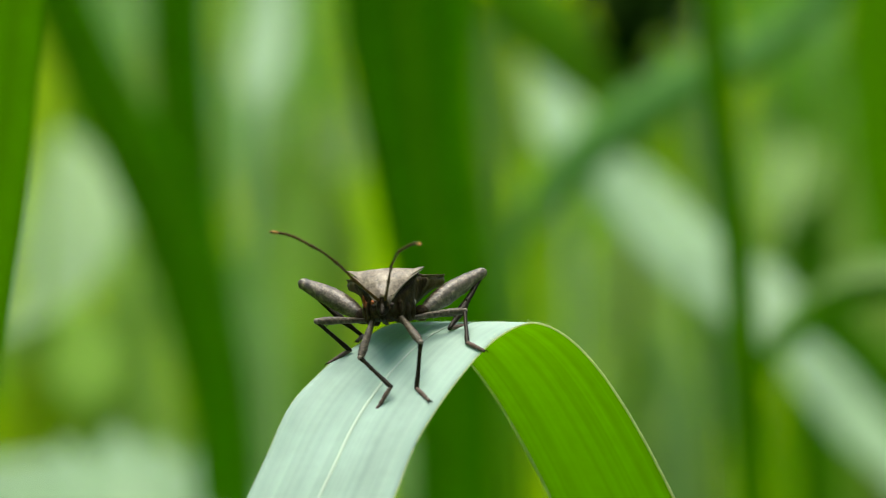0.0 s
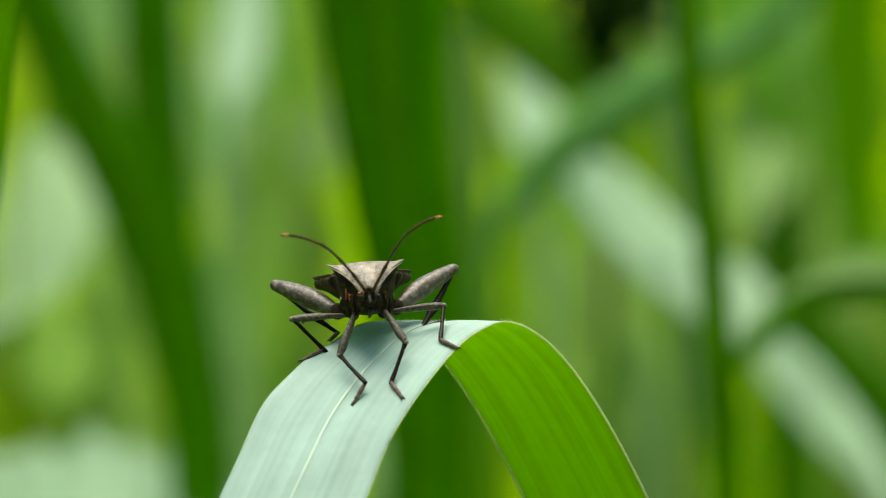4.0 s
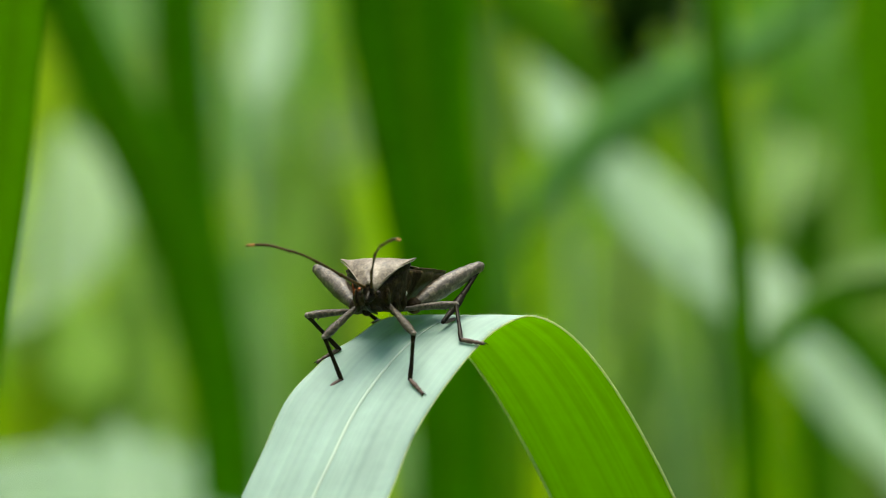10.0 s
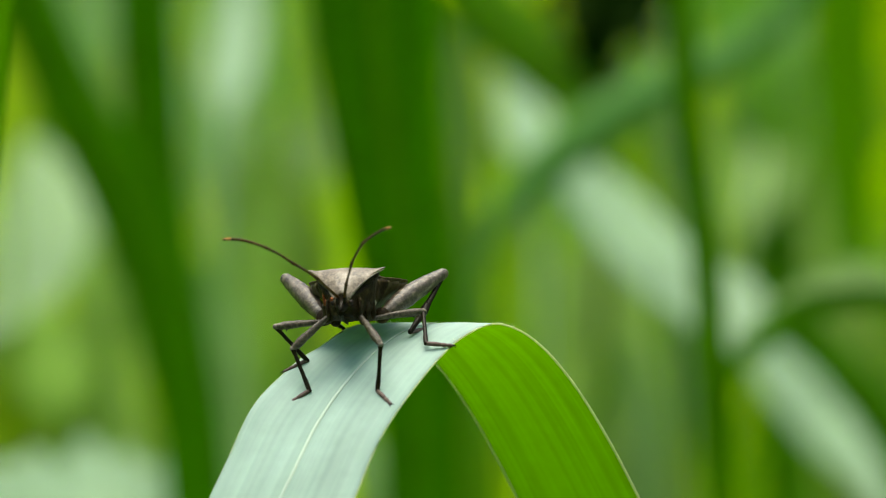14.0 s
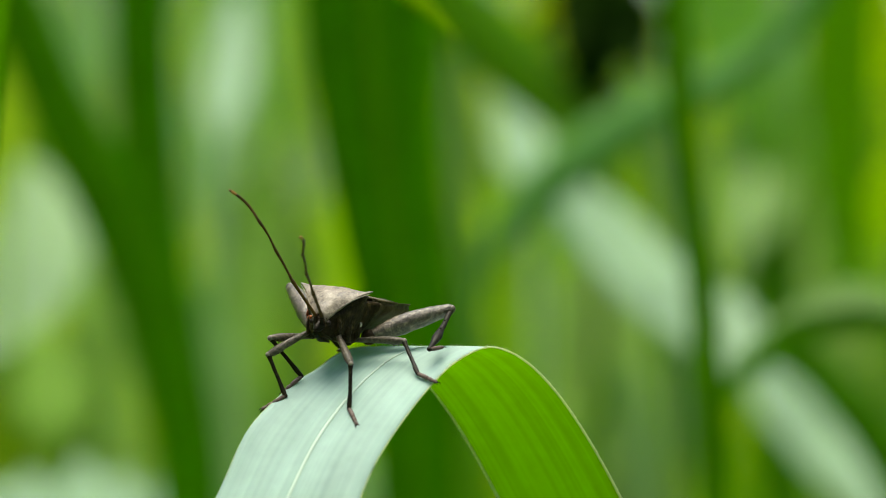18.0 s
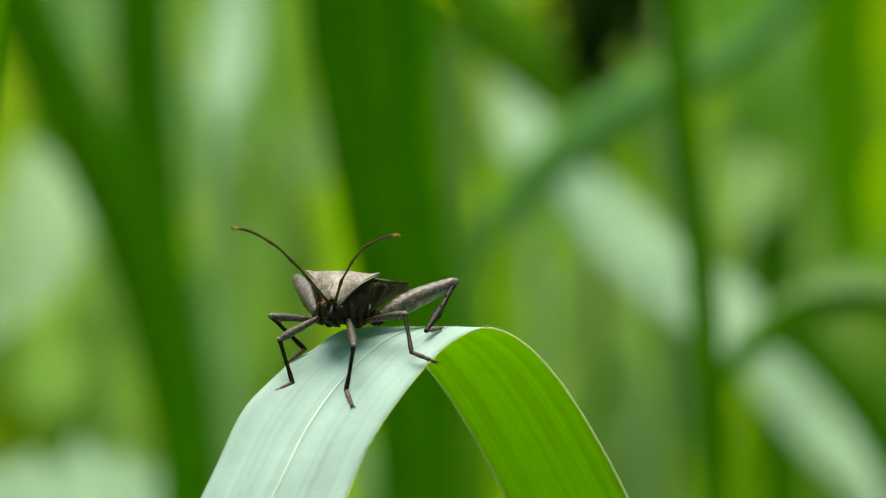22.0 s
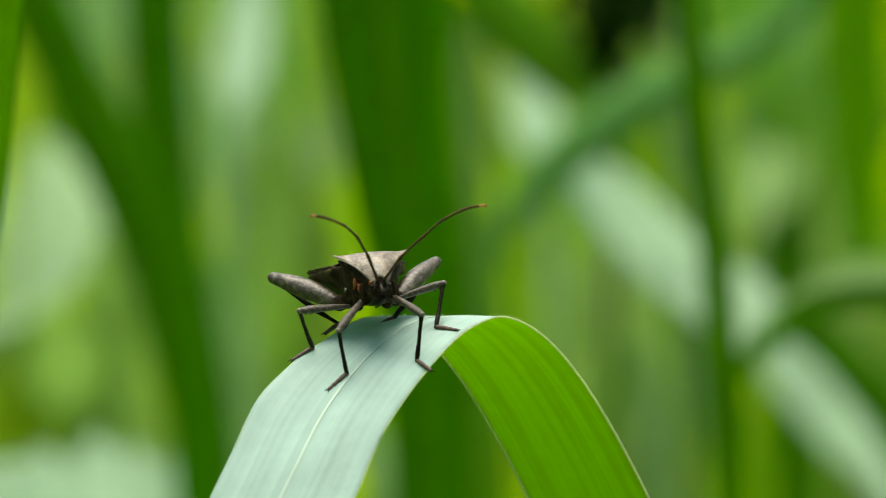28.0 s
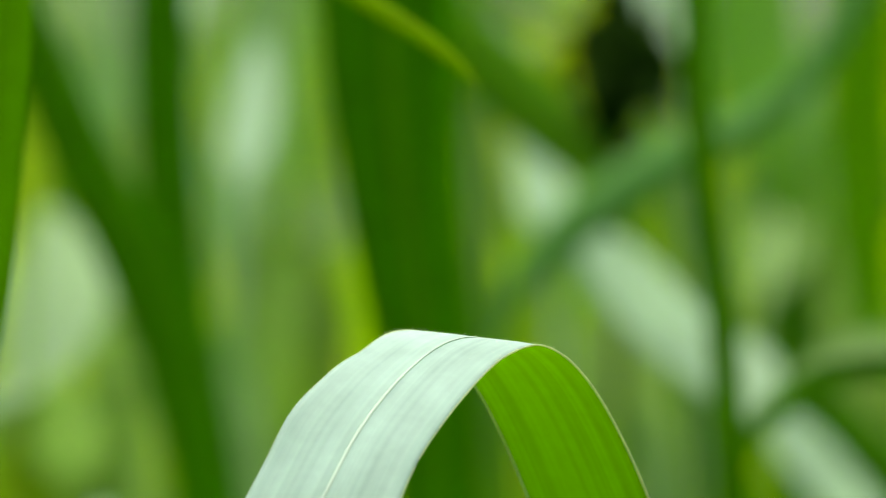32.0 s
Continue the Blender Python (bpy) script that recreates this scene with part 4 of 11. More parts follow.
JOINTED = {}
for leg, fl, tl in LEG_SIZES:
    side = "right" if leg[0] == "R" else "left"
    if leg[1] == "h":
        fem = limb(fl, (0.66, 1.08, 1.34, 1.37, 1.24, 1.02, 0.72), 18, 40, 0.25, 1.0,
                   [(0.42, -90, 0.35, 1.2), (0.55, -80, 0.4, 1.15), (0.68, -95, 0.5, 1.0), (0.8, -85, 0.6, 0.85), (0.9, -95, 0.35, 0.7), (0.25, 80, 0.16, 1.15), (0.4, 95, 0.18, 1.3), (0.52, 70, 0.16, 1.3), (0.63, 100, 0.18, 1.15), (0.75, 85, 0.16, 1.0), (0.86, 95, 0.2, 0.85), (0.95, 80, 0.22, 0.7)], 0.09)
        tib = limb(tl, (0.44, 0.36, 0.38, 0.46, 0.66, 0.40, 0.34), 12, 34, -0.25, 0.7, [(0.66, -90, 0.45, 0.5), (0.3, 90, 0.16, 0.34), (0.5, 85, 0.16, 0.42), (0.8, -88, 0.18, 0.4)], 0.04)
        tar = 3.4
        flabel = "swollen mottled grey hind thigh with small spines"
    else:
        fem = limb(fl, (0.30, 0.36, 0.42, 0.49, 0.56, 0.61, 0.42), 14, 30, 0.12, 0.9, [(0.72, -90, 0.22, 0.55), (0.82, -92, 0.42, 0.58), (0.9, -80, 0.34, 0.55)], 0.06)
        tib = limb(tl, (0.40, 0.29, 0.27, 0.27, 0.28, 0.34, 0.30), 10, 26, -0.1, 0.9, [(u, a, 0.14, 0.26) for u, a in ((0.2, 60), (0.35, 200), (0.5, 100), (0.62, 240), (0.75, 20), (0.88, 150))], 0.025)
        tar = 3.9
        flabel = ""
    f = part("femur", fem, FEMUR if leg[1] == "h" else SHANK, bug, flabel)
    t = part("tibia", tib, DARK, bug, "dark brown slender shin")
    bm = limb(tar * 0.5, (0.28, 0.3, 0.33, 0.28), 8, 8)
    s = part("tarsus", bm, TARSUS, bug, "pinkish-brown jointed foot")
    for a, b, r in ((0.5, 0.72, 0.28), (0.72, 0.94, 0.25)):
        bm = limb(tar * (b - a), (r * 0.8, r, r * 1.1, r * 0.8), 8, 8)
        bmesh.ops.translate(bm, verts=bm.verts, vec=(tar * a * MM, 0, 0))
        part("foot_joint", bm, TARSUS, s)
    for w in (1, -1):
        bm = tube([Vector(p) * MM for p in ((tar * 0.92, w * 0.06, 0), (tar * 0.98, w * 0.25, 0.06), (tar * 1.06, w * 0.33, -0.14))], [0.09 * MM, 0.07 * MM, 0.02 * MM], 6, 8)
        part("claw", bm, DARK, s)
    bm = bmesh.new()
    bmesh.ops.create_icosphere(bm, subdivisions=2, radius=0.43 * MM if leg[1] != "h" else 0.6 * MM)
    bmesh.ops.translate(bm, verts=bm.verts, vec=(fl * MM, 0, 0))
    part("knee", bm, FEMUR if leg[1] == "h" else KNEE, f)
    bm = bmesh.new()
    bmesh.ops.create_icosphere(bm, subdivisions=2, radius=0.31 * MM)
    bmesh.ops.translate(bm, verts=bm.verts, vec=(tl * MM, 0, 0))
    part("ankle", bm, DARK, t)
    bm = bmesh.new()
    bmesh.ops.create_icosphere(bm, subdivisions=2, radius=(0.75 if leg[1] != "h" else 1.15) * MM)
    part("hip", bm, PLEURA, f)
    JOINTED[leg] = (f, t, s)
for leg in ("AR", "AL"):
    made = []
    for k, (ln, radii) in enumerate(ANTENNA_SIZES):
        made.append(part("antenna_segment", limb(ln, radii, 8, 14, (0.0, 0.12, 0.28, 0.7)[k]), ANTENNA, bug, "" if k < 3 else "dark antenna end with an orange tip"))
    bm = limb(1.25, (0.195, 0.21, 0.19, 0.08), 8, 8)
    bmesh.ops.rotate(bm, cent=(0, 0, 0), matrix=Matrix.Rotation(radians(18), 3, "Y"), verts=bm.verts)
    bmesh.ops.translate(bm, verts=bm.verts, vec=(-0.15 * MM, 0, 0.33 * MM))
    bmesh.ops.translate(bm, verts=bm.verts, vec=((ANTENNA_SIZES[3][0] - 0.9) * MM, 0, 0.05 * MM))
    part("antenna_tip", bm, TIP, made[3], "orange antenna tip")
    JOINTED[leg] = made

# ---- what moves ----
def motions():
    walk(arched_leaf, [
        (0, pose(0.00301, 0.00000, -0.00935, 0.0, 0.0, 1.60)),
        (0.1, pose(0.00301, 0.00000, -0.00935, 0.0, 0.0, 1.60)),
        (0.5, pose(0.00304, 0.00000, -0.00928, 0.0, 0.0, 1.60)),
        (1, pose(0.00296, 0.00000, -0.00928, 0.0, 0.0, 1.60)),
        (2, pose(0.00275, 0.00000, -0.00924, 0.0, 0.0, 1.60)),
        (3, pose(0.00279, 0.00000, -0.00928, 0.0, 0.0, 1.60)),
        (6, pose(0.00294, 0.00000, -0.00951, 0.0, 0.0, 1.60)),
        (6.55, pose(0.00254, 0.00000, -0.00963, 0.0, 0.0, 1.60)),
        (6.95, pose(0.00227, 0.00000, -0.00963, 0.0, 0.0, 1.60)),
        (7, pose(0.00227, 0.00000, -0.00963, 0.0, 0.0, 1.60)),
        (8, pose(0.00259, 0.00000, -0.00935, 0.0, 0.0, 1.60)),
        (9, pose(0.00278, 0.00000, -0.00911, 0.0, 0.0, 1.60)),
        (10, pose(0.00254, 0.00000, -0.00911, 0.0, 0.0, 1.60)),
        (10.3, pose(0.00258, 0.00000, -0.00904, 0.0, 0.0, 1.60)),
        (10.9, pose(0.00278, 0.00000, -0.00892, 0.0, 0.0, 1.26)),
        (11, pose(0.00278, 0.00000, -0.00892, 0.0, 0.0, 1.20)),
        (12, pose(0.00266, 0.00000, -0.00892, 0.0, 0.0, 0.90)),
        (13, pose(0.00235, 0.00000, -0.00892, 0.0, 0.0, 0.60)),
        (14, pose(0.00242, 0.00000, -0.00853, 0.0, 0.0, 0.67)),
        (15.1, pose(0.00254, 0.00000, -0.00829, 0.0, 0.0, 0.74)),
        (16.1, pose(0.00245, 0.00000, -0.00849, 0.0, 0.0, 0.82)),
        (17, pose(0.00269, 0.00000, -0.00860, 0.0, 0.0, 1.00)),
        (18, pose(0.00222, 0.00000, -0.00876, 0.0, 0.0, 1.20)),
        (18.55, pose(0.00198, 0.00000, -0.00880, 0.0, 0.0, 1.20)),
        (18.95, pose(0.00186, 0.00000, -0.00872, 0.0, 0.0, 1.20)),
        (19, pose(0.00186, 0.00000, -0.00872, 0.0, 0.0, 1.20)),
        (19.1, pose(0.00186, 0.00000, -0.00872, 0.0, 0.0, 1.20)),
        (19.5, pose(0.00202, 0.00000, -0.00864, 0.0, 0.0, 1.20)),
        (20, pose(0.00218, 0.00000, -0.00852, 0.0, 0.0, 1.00)),
        (21, pose(0.00226, 0.00000, -0.00844, 0.0, 0.0, 0.60)),
        (22, pose(0.00187, 0.00000, -0.00848, 0.0, 0.0, 0.40)),
        (23, pose(0.00155, 0.00000, -0.00829, 0.0, 0.0, 0.00)),
        (24, pose(0.00140, 0.00000, -0.00828, 0.0, 0.0, 0.00)),
        (24.1, pose(0.00140, 0.00000, -0.00828, 0.0, 0.0, 0.00)),
        (24.5, pose(0.00136, 0.00000, -0.00832, 0.0, 0.0, 0.00)),
        (25, pose(0.00136, 0.00000, -0.00836, 0.0, 0.0, 0.00)),
        (26, pose(0.00140, 0.00000, -0.00849, 0.0, 0.0, 0.00)),
        (27.2, pose(0.00219, 0.00000, -0.00781, 0.0, 0.0, 0.00)),
        (28, pose(0.00191, 0.00000, -0.00793, 0.0, 0.0, 0.00)),
        (28.1, pose(0.00191, 0.00000, -0.00793, 0.0, 0.0, 0.00)),
        (28.5, pose(0.00179, 0.00000, -0.00809, 0.0, 0.0, 0.00)),
        (29, pose(0.00114, 0.00000, -0.00821, 0.0, 0.0, 0.00)),
        (29.35, pose(0.00091, 0.00000, -0.00825, 0.0, 0.0, 0.00)),
        (29.85, pose(0.00083, 0.00000, -0.00821, 0.0, 0.0, 0.00)),
        (30, pose(0.00083, 0.00000, -0.00821, 0.0, 0.0, 0.00)),
        (30.5, pose(0.00102, 0.00000, -0.00817, 0.0, 0.0, 0.00)),
        (31, pose(0.00132, 0.00000, -0.00817, 0.0, 0.0, 0.00)),
        (31.2, pose(0.00132, 0.00000, -0.00817, 0.0, 0.0, 0.00)),
        (31.3, pose(0.00201, 0.00000, -0.00817, 0.0, 0.0, 0.00)),
        (31.4, pose(0.00380, 0.00000, -0.00476, 1.7, 2.1, 0.0)),
        (31.5, pose(0.01110, 0.00000, -0.00253, 4.8, 5.7, 3.0)),
        (31.6, pose(0.00715, 0.00000, -0.00169, 3.9, 4.6, 4.0)),
        (31.7, pose(0.00316, 0.00000, -0.00123, 2.9, 3.4, 4.0)),
        (31.85, pose(0.00442, 0.00000, -0.00100, 3.5, 4.2, 4.5)),
        (32, pose(0.00545, 0.00000, -0.00100, 3.7, 4.4, 4.0)),
    ])
    walk(bug, [
        (0, pose(-0.00822, -0.00778, -0.00214, 3.4, 2.7, -97.0)),
        (0.1, pose(-0.00817, -0.00786, -0.00212, 3.5, 2.9, -96.4)),
        (0.5, pose(-0.00738, -0.00894, -0.00170, 4.7, 5.9, -87.5)),
        (1, pose(-0.00742, -0.00902, -0.00168, 4.8, 6.1, -86.9)),
        (2, pose(-0.00788, -0.00744, -0.00158, 4.2, 0.9, -84.8)),
        (3, pose(-0.00769, -0.00742, -0.00144, 4.3, -0.3, -86.0)),
        (6, pose(-0.00720, -0.00746, -0.00127, 3.4, -0.5, -86.6)),
        (6.55, pose(-0.00768, -0.00750, -0.00140, 3.3, -0.5, -87.5)),
        (6.95, pose(-0.00909, -0.00807, -0.00143, 1.1, -1.2, -101.6)),
        (7, pose(-0.00917, -0.00811, -0.00143, 1.0, -1.2, -102.6)),
        (8, pose(-0.00889, -0.00788, -0.00147, 1.0, -0.6, -103.0)),
        (9, pose(-0.00855, -0.00776, -0.00109, 0.9, -1.0, -104.3)),
        (10, pose(-0.00937, -0.00822, -0.00141, 0.8, -0.7, -103.8)),
        (10.3, pose(-0.00930, -0.00824, -0.00132, 0.9, -0.8, -103.3)),
        (10.9, pose(-0.00860, -0.00860, -0.00109, 2.1, -2.2, -96.8)),
        (11, pose(-0.00857, -0.00862, -0.00108, 2.2, -2.3, -96.4)),
        (12, pose(-0.00867, -0.00869, -0.00119, 3.3, -0.1, -95.8)),
        (13, pose(-0.00932, -0.00885, -0.00168, 3.2, 1.2, -94.8)),
        (14, pose(-0.00926, -0.00888, -0.00114, 2.5, -1.6, -98.6)),
        (15.1, pose(-0.00914, -0.00865, -0.00088, 2.0, -1.6, -99.9)),
        (16.1, pose(-0.00906, -0.00534, -0.00062, -5.5, -0.5, -118.3)),
        (17, pose(-0.00882, -0.00511, -0.00070, -6.0, -0.4, -119.5)),
        (18, pose(-0.01011, -0.00462, -0.00073, -6.8, 0.4, -110.2)),
        (18.55, pose(-0.01027, -0.00463, -0.00079, -6.7, 0.5, -110.5)),
        (18.95, pose(-0.00935, -0.00479, -0.00090, -6.7, 1.2, -114.4)),
        (19, pose(-0.00928, -0.00480, -0.00092, -6.7, 1.3, -114.7)),
        (19.1, pose(-0.00926, -0.00483, -0.00093, -6.5, 1.2, -114.0)),
        (19.5, pose(-0.00881, -0.00524, -0.00098, -3.2, 0.2, -104.6)),
        (20, pose(-0.00864, -0.00527, -0.00087, -2.9, 0.2, -103.9)),
        (21, pose(-0.00861, -0.00487, -0.00083, -2.1, 2.1, -102.5)),
        (22, pose(-0.00918, -0.00518, -0.00095, -2.0, 2.5, -103.9)),
        (23, pose(-0.00946, -0.00542, -0.00079, -2.0, 1.5, -104.1)),
        (24, pose(-0.01000, -0.00490, -0.00055, -2.2, 1.1, -110.7)),
        (24.1, pose(-0.00998, -0.00488, -0.00054, -2.2, 1.0, -110.3)),
        (24.5, pose(-0.00971, -0.00460, -0.00043, -1.9, -0.8, -103.4)),
        (25, pose(-0.00969, -0.00459, -0.00046, -1.9, -0.9, -102.9)),
        (26, pose(-0.00954, -0.00476, -0.00054, -1.5, -1.0, -101.4)),
        (27.2, pose(-0.00713, -0.00727, 0.00076, 4.2, -2.3, -79.1)),
        (28, pose(-0.00730, -0.00745, 0.00068, 4.5, -2.4, -77.6)),
        (28.1, pose(-0.00730, -0.00741, 0.00071, 4.5, -2.3, -77.9)),
        (28.5, pose(-0.00744, -0.00684, 0.00098, 3.7, -0.6, -82.5)),
        (29, pose(-0.00740, -0.00680, 0.00089, 3.6, -0.5, -82.8)),
        (29.35, pose(-0.00759, -0.00675, 0.00087, 3.4, -0.5, -83.1)),
        (29.85, pose(-0.00701, -0.00604, 0.00114, 0.6, -1.0, -87.7)),
        (30, pose(-0.00697, -0.00599, 0.00115, 0.4, -1.0, -88.0)),
        (30.5, pose(-0.00659, -0.00568, 0.00140, -1.7, -0.9, -97.0)),
        (31, pose(-0.00680, -0.00388, 0.00140, -5.5, -0.7, -109.0)),
        (31.2, pose(-0.00677, -0.00339, 0.00150, -4.7, 1.4, -117.2)),
        (31.3, pose(-0.00522, -0.00385, 0.00312, -3.1, 3.4, -118.5)),
        (31.4, pose(-0.01987, -0.00460, 0.01103, -4.0, 9.0, -135.0)),
        (31.5, pose(-0.08610, -0.00691, 0.02812, 0.0, 2.0, -140.0)),
        (32, pose(-0.75000, 0.25000, 0.42000, 0.0, -12.0, -150.0)),
    ])
    walk(JOINTED["Rh"][0], [
        (0, pose(-0.00407, -0.00396, -0.00627, 50.0, -23.4, -124.0)),
        (0.1, pose(-0.00407, -0.00396, -0.00627, 50.3, -22.9, -124.6)),
        (0.5, pose(-0.00407, -0.00396, -0.00627, 54.2, -14.8, -134.3)),
        (1, pose(-0.00407, -0.00396, -0.00627, 54.3, -14.8, -134.6)),
        (2, pose(-0.00407, -0.00396, -0.00627, 55.4, -16.0, -137.8)),
        (3, pose(-0.00407, -0.00396, -0.00627, 53.5, -20.8, -132.8)),
        (6, pose(-0.00407, -0.00396, -0.00627, 54.6, -19.9, -135.6)),
        (6.55, pose(-0.00407, -0.00396, -0.00627, 54.8, -19.6, -136.1)),
        (6.95, pose(-0.00407, -0.00396, -0.00627, 54.6, -23.7, -135.6)),
        (7, pose(-0.00407, -0.00396, -0.00627, 54.5, -23.9, -135.5)),
        (8, pose(-0.00407, -0.00396, -0.00627, 54.2, -26.2, -134.8)),
        (9, pose(-0.00407, -0.00396, -0.00627, 53.5, -27.3, -133.2)),
        (10, pose(-0.00407, -0.00396, -0.00627, 53.9, -26.6, -134.1)),
        (10.3, pose(-0.00407, -0.00396, -0.00627, 54.1, -26.6, -134.6)),
        (10.9, pose(-0.00407, -0.00396, -0.00627, 57.1, -27.5, -141.5)),
        (11, pose(-0.00407, -0.00396, -0.00627, 57.3, -27.6, -141.9)),
        (12, pose(-0.00407, -0.00396, -0.00627, 57.3, -27.6, -141.9)),
        (13, pose(-0.00407, -0.00396, -0.00627, 58.4, -26.6, -144.6)),
        (14, pose(-0.00407, -0.00396, -0.00627, 56.7, -29.7, -140.5)),
        (15.1, pose(-0.00407, -0.00396, -0.00627, 56.2, -29.7, -139.3)),
        (16.1, pose(-0.00407, -0.00396, -0.00627, 48.6, -27.1, -121.6)),
        (17, pose(-0.00407, -0.00396, -0.00627, 48.1, -26.9, -120.4)),
        (18, pose(-0.00407, -0.00396, -0.00627, 55.3, -25.0, -137.4)),
        (18.55, pose(-0.00407, -0.00396, -0.00627, 55.0, -25.1, -136.7)),
        (18.95, pose(-0.00407, -0.00396, -0.00627, 50.4, -26.0, -125.5)),
        (19, pose(-0.00407, -0.00396, -0.00627, 50.0, -26.1, -124.7)),
        (19.1, pose(-0.00407, -0.00396, -0.00627, 50.2, -26.0, -125.2)),
        (19.5, pose(-0.00407, -0.00396, -0.00627, 52.7, -24.9, -130.9)),
        (20, pose(-0.00407, -0.00396, -0.00627, 52.8, -24.9, -131.3)),
        (21, pose(-0.00407, -0.00396, -0.00627, 60.3, -23.2, -149.9)),
        (22, pose(-0.00407, -0.00396, -0.00627, 59.3, -22.0, -147.6)),
        (23, pose(-0.00407, -0.00396, -0.00627, 59.4, -23.6, -147.7)),
        (24, pose(-0.00407, -0.00396, -0.00627, 57.5, -27.3, -142.4)),
        (24.1, pose(-0.00407, -0.00396, -0.00627, 57.7, -27.3, -142.8)),
        (24.5, pose(-0.00407, -0.00396, -0.00627, 60.7, -27.4, -149.8)),
        (25, pose(-0.00407, -0.00396, -0.00627, 60.9, -27.4, -150.3)),
        (26, pose(-0.00407, -0.00396, -0.00627, 60.7, -27.0, -150.0)),
        (27.2, pose(-0.00407, -0.00396, -0.00627, 56.0, -21.1, -139.3)),
        (28, pose(-0.00407, -0.00396, -0.00627, 55.2, -21.9, -137.2)),
        (28.1, pose(-0.00407, -0.00396, -0.00627, 55.1, -21.8, -137.0)),
        (28.5, pose(-0.00407, -0.00396, -0.00627, 53.9, -20.5, -133.6)),
        (29, pose(-0.00407, -0.00396, -0.00627, 53.8, -20.4, -133.4)),
        (29.35, pose(-0.00407, -0.00396, -0.00627, 53.9, -20.2, -133.8)),
        (29.85, pose(-0.00407, -0.00396, -0.00627, 55.8, -17.8, -138.9)),
        (30, pose(-0.00407, -0.00396, -0.00627, 55.9, -17.6, -139.2)),
        (30.5, pose(-0.00407, -0.00396, -0.00627, 53.9, -17.5, -133.4)),
        (31, pose(-0.00407, -0.00396, -0.00627, 57.6, -19.1, -143.7)),
        (31.2, pose(-0.00407, -0.00396, -0.00627, 54.3, -17.7, -134.5)),
        (31.3, pose(-0.00407, -0.00396, -0.00627, 53.2, -13.6, -130.9)),
        (32, pose(-0.00407, -0.00396, -0.00627, 53.2, -13.6, -130.9)),
    ])
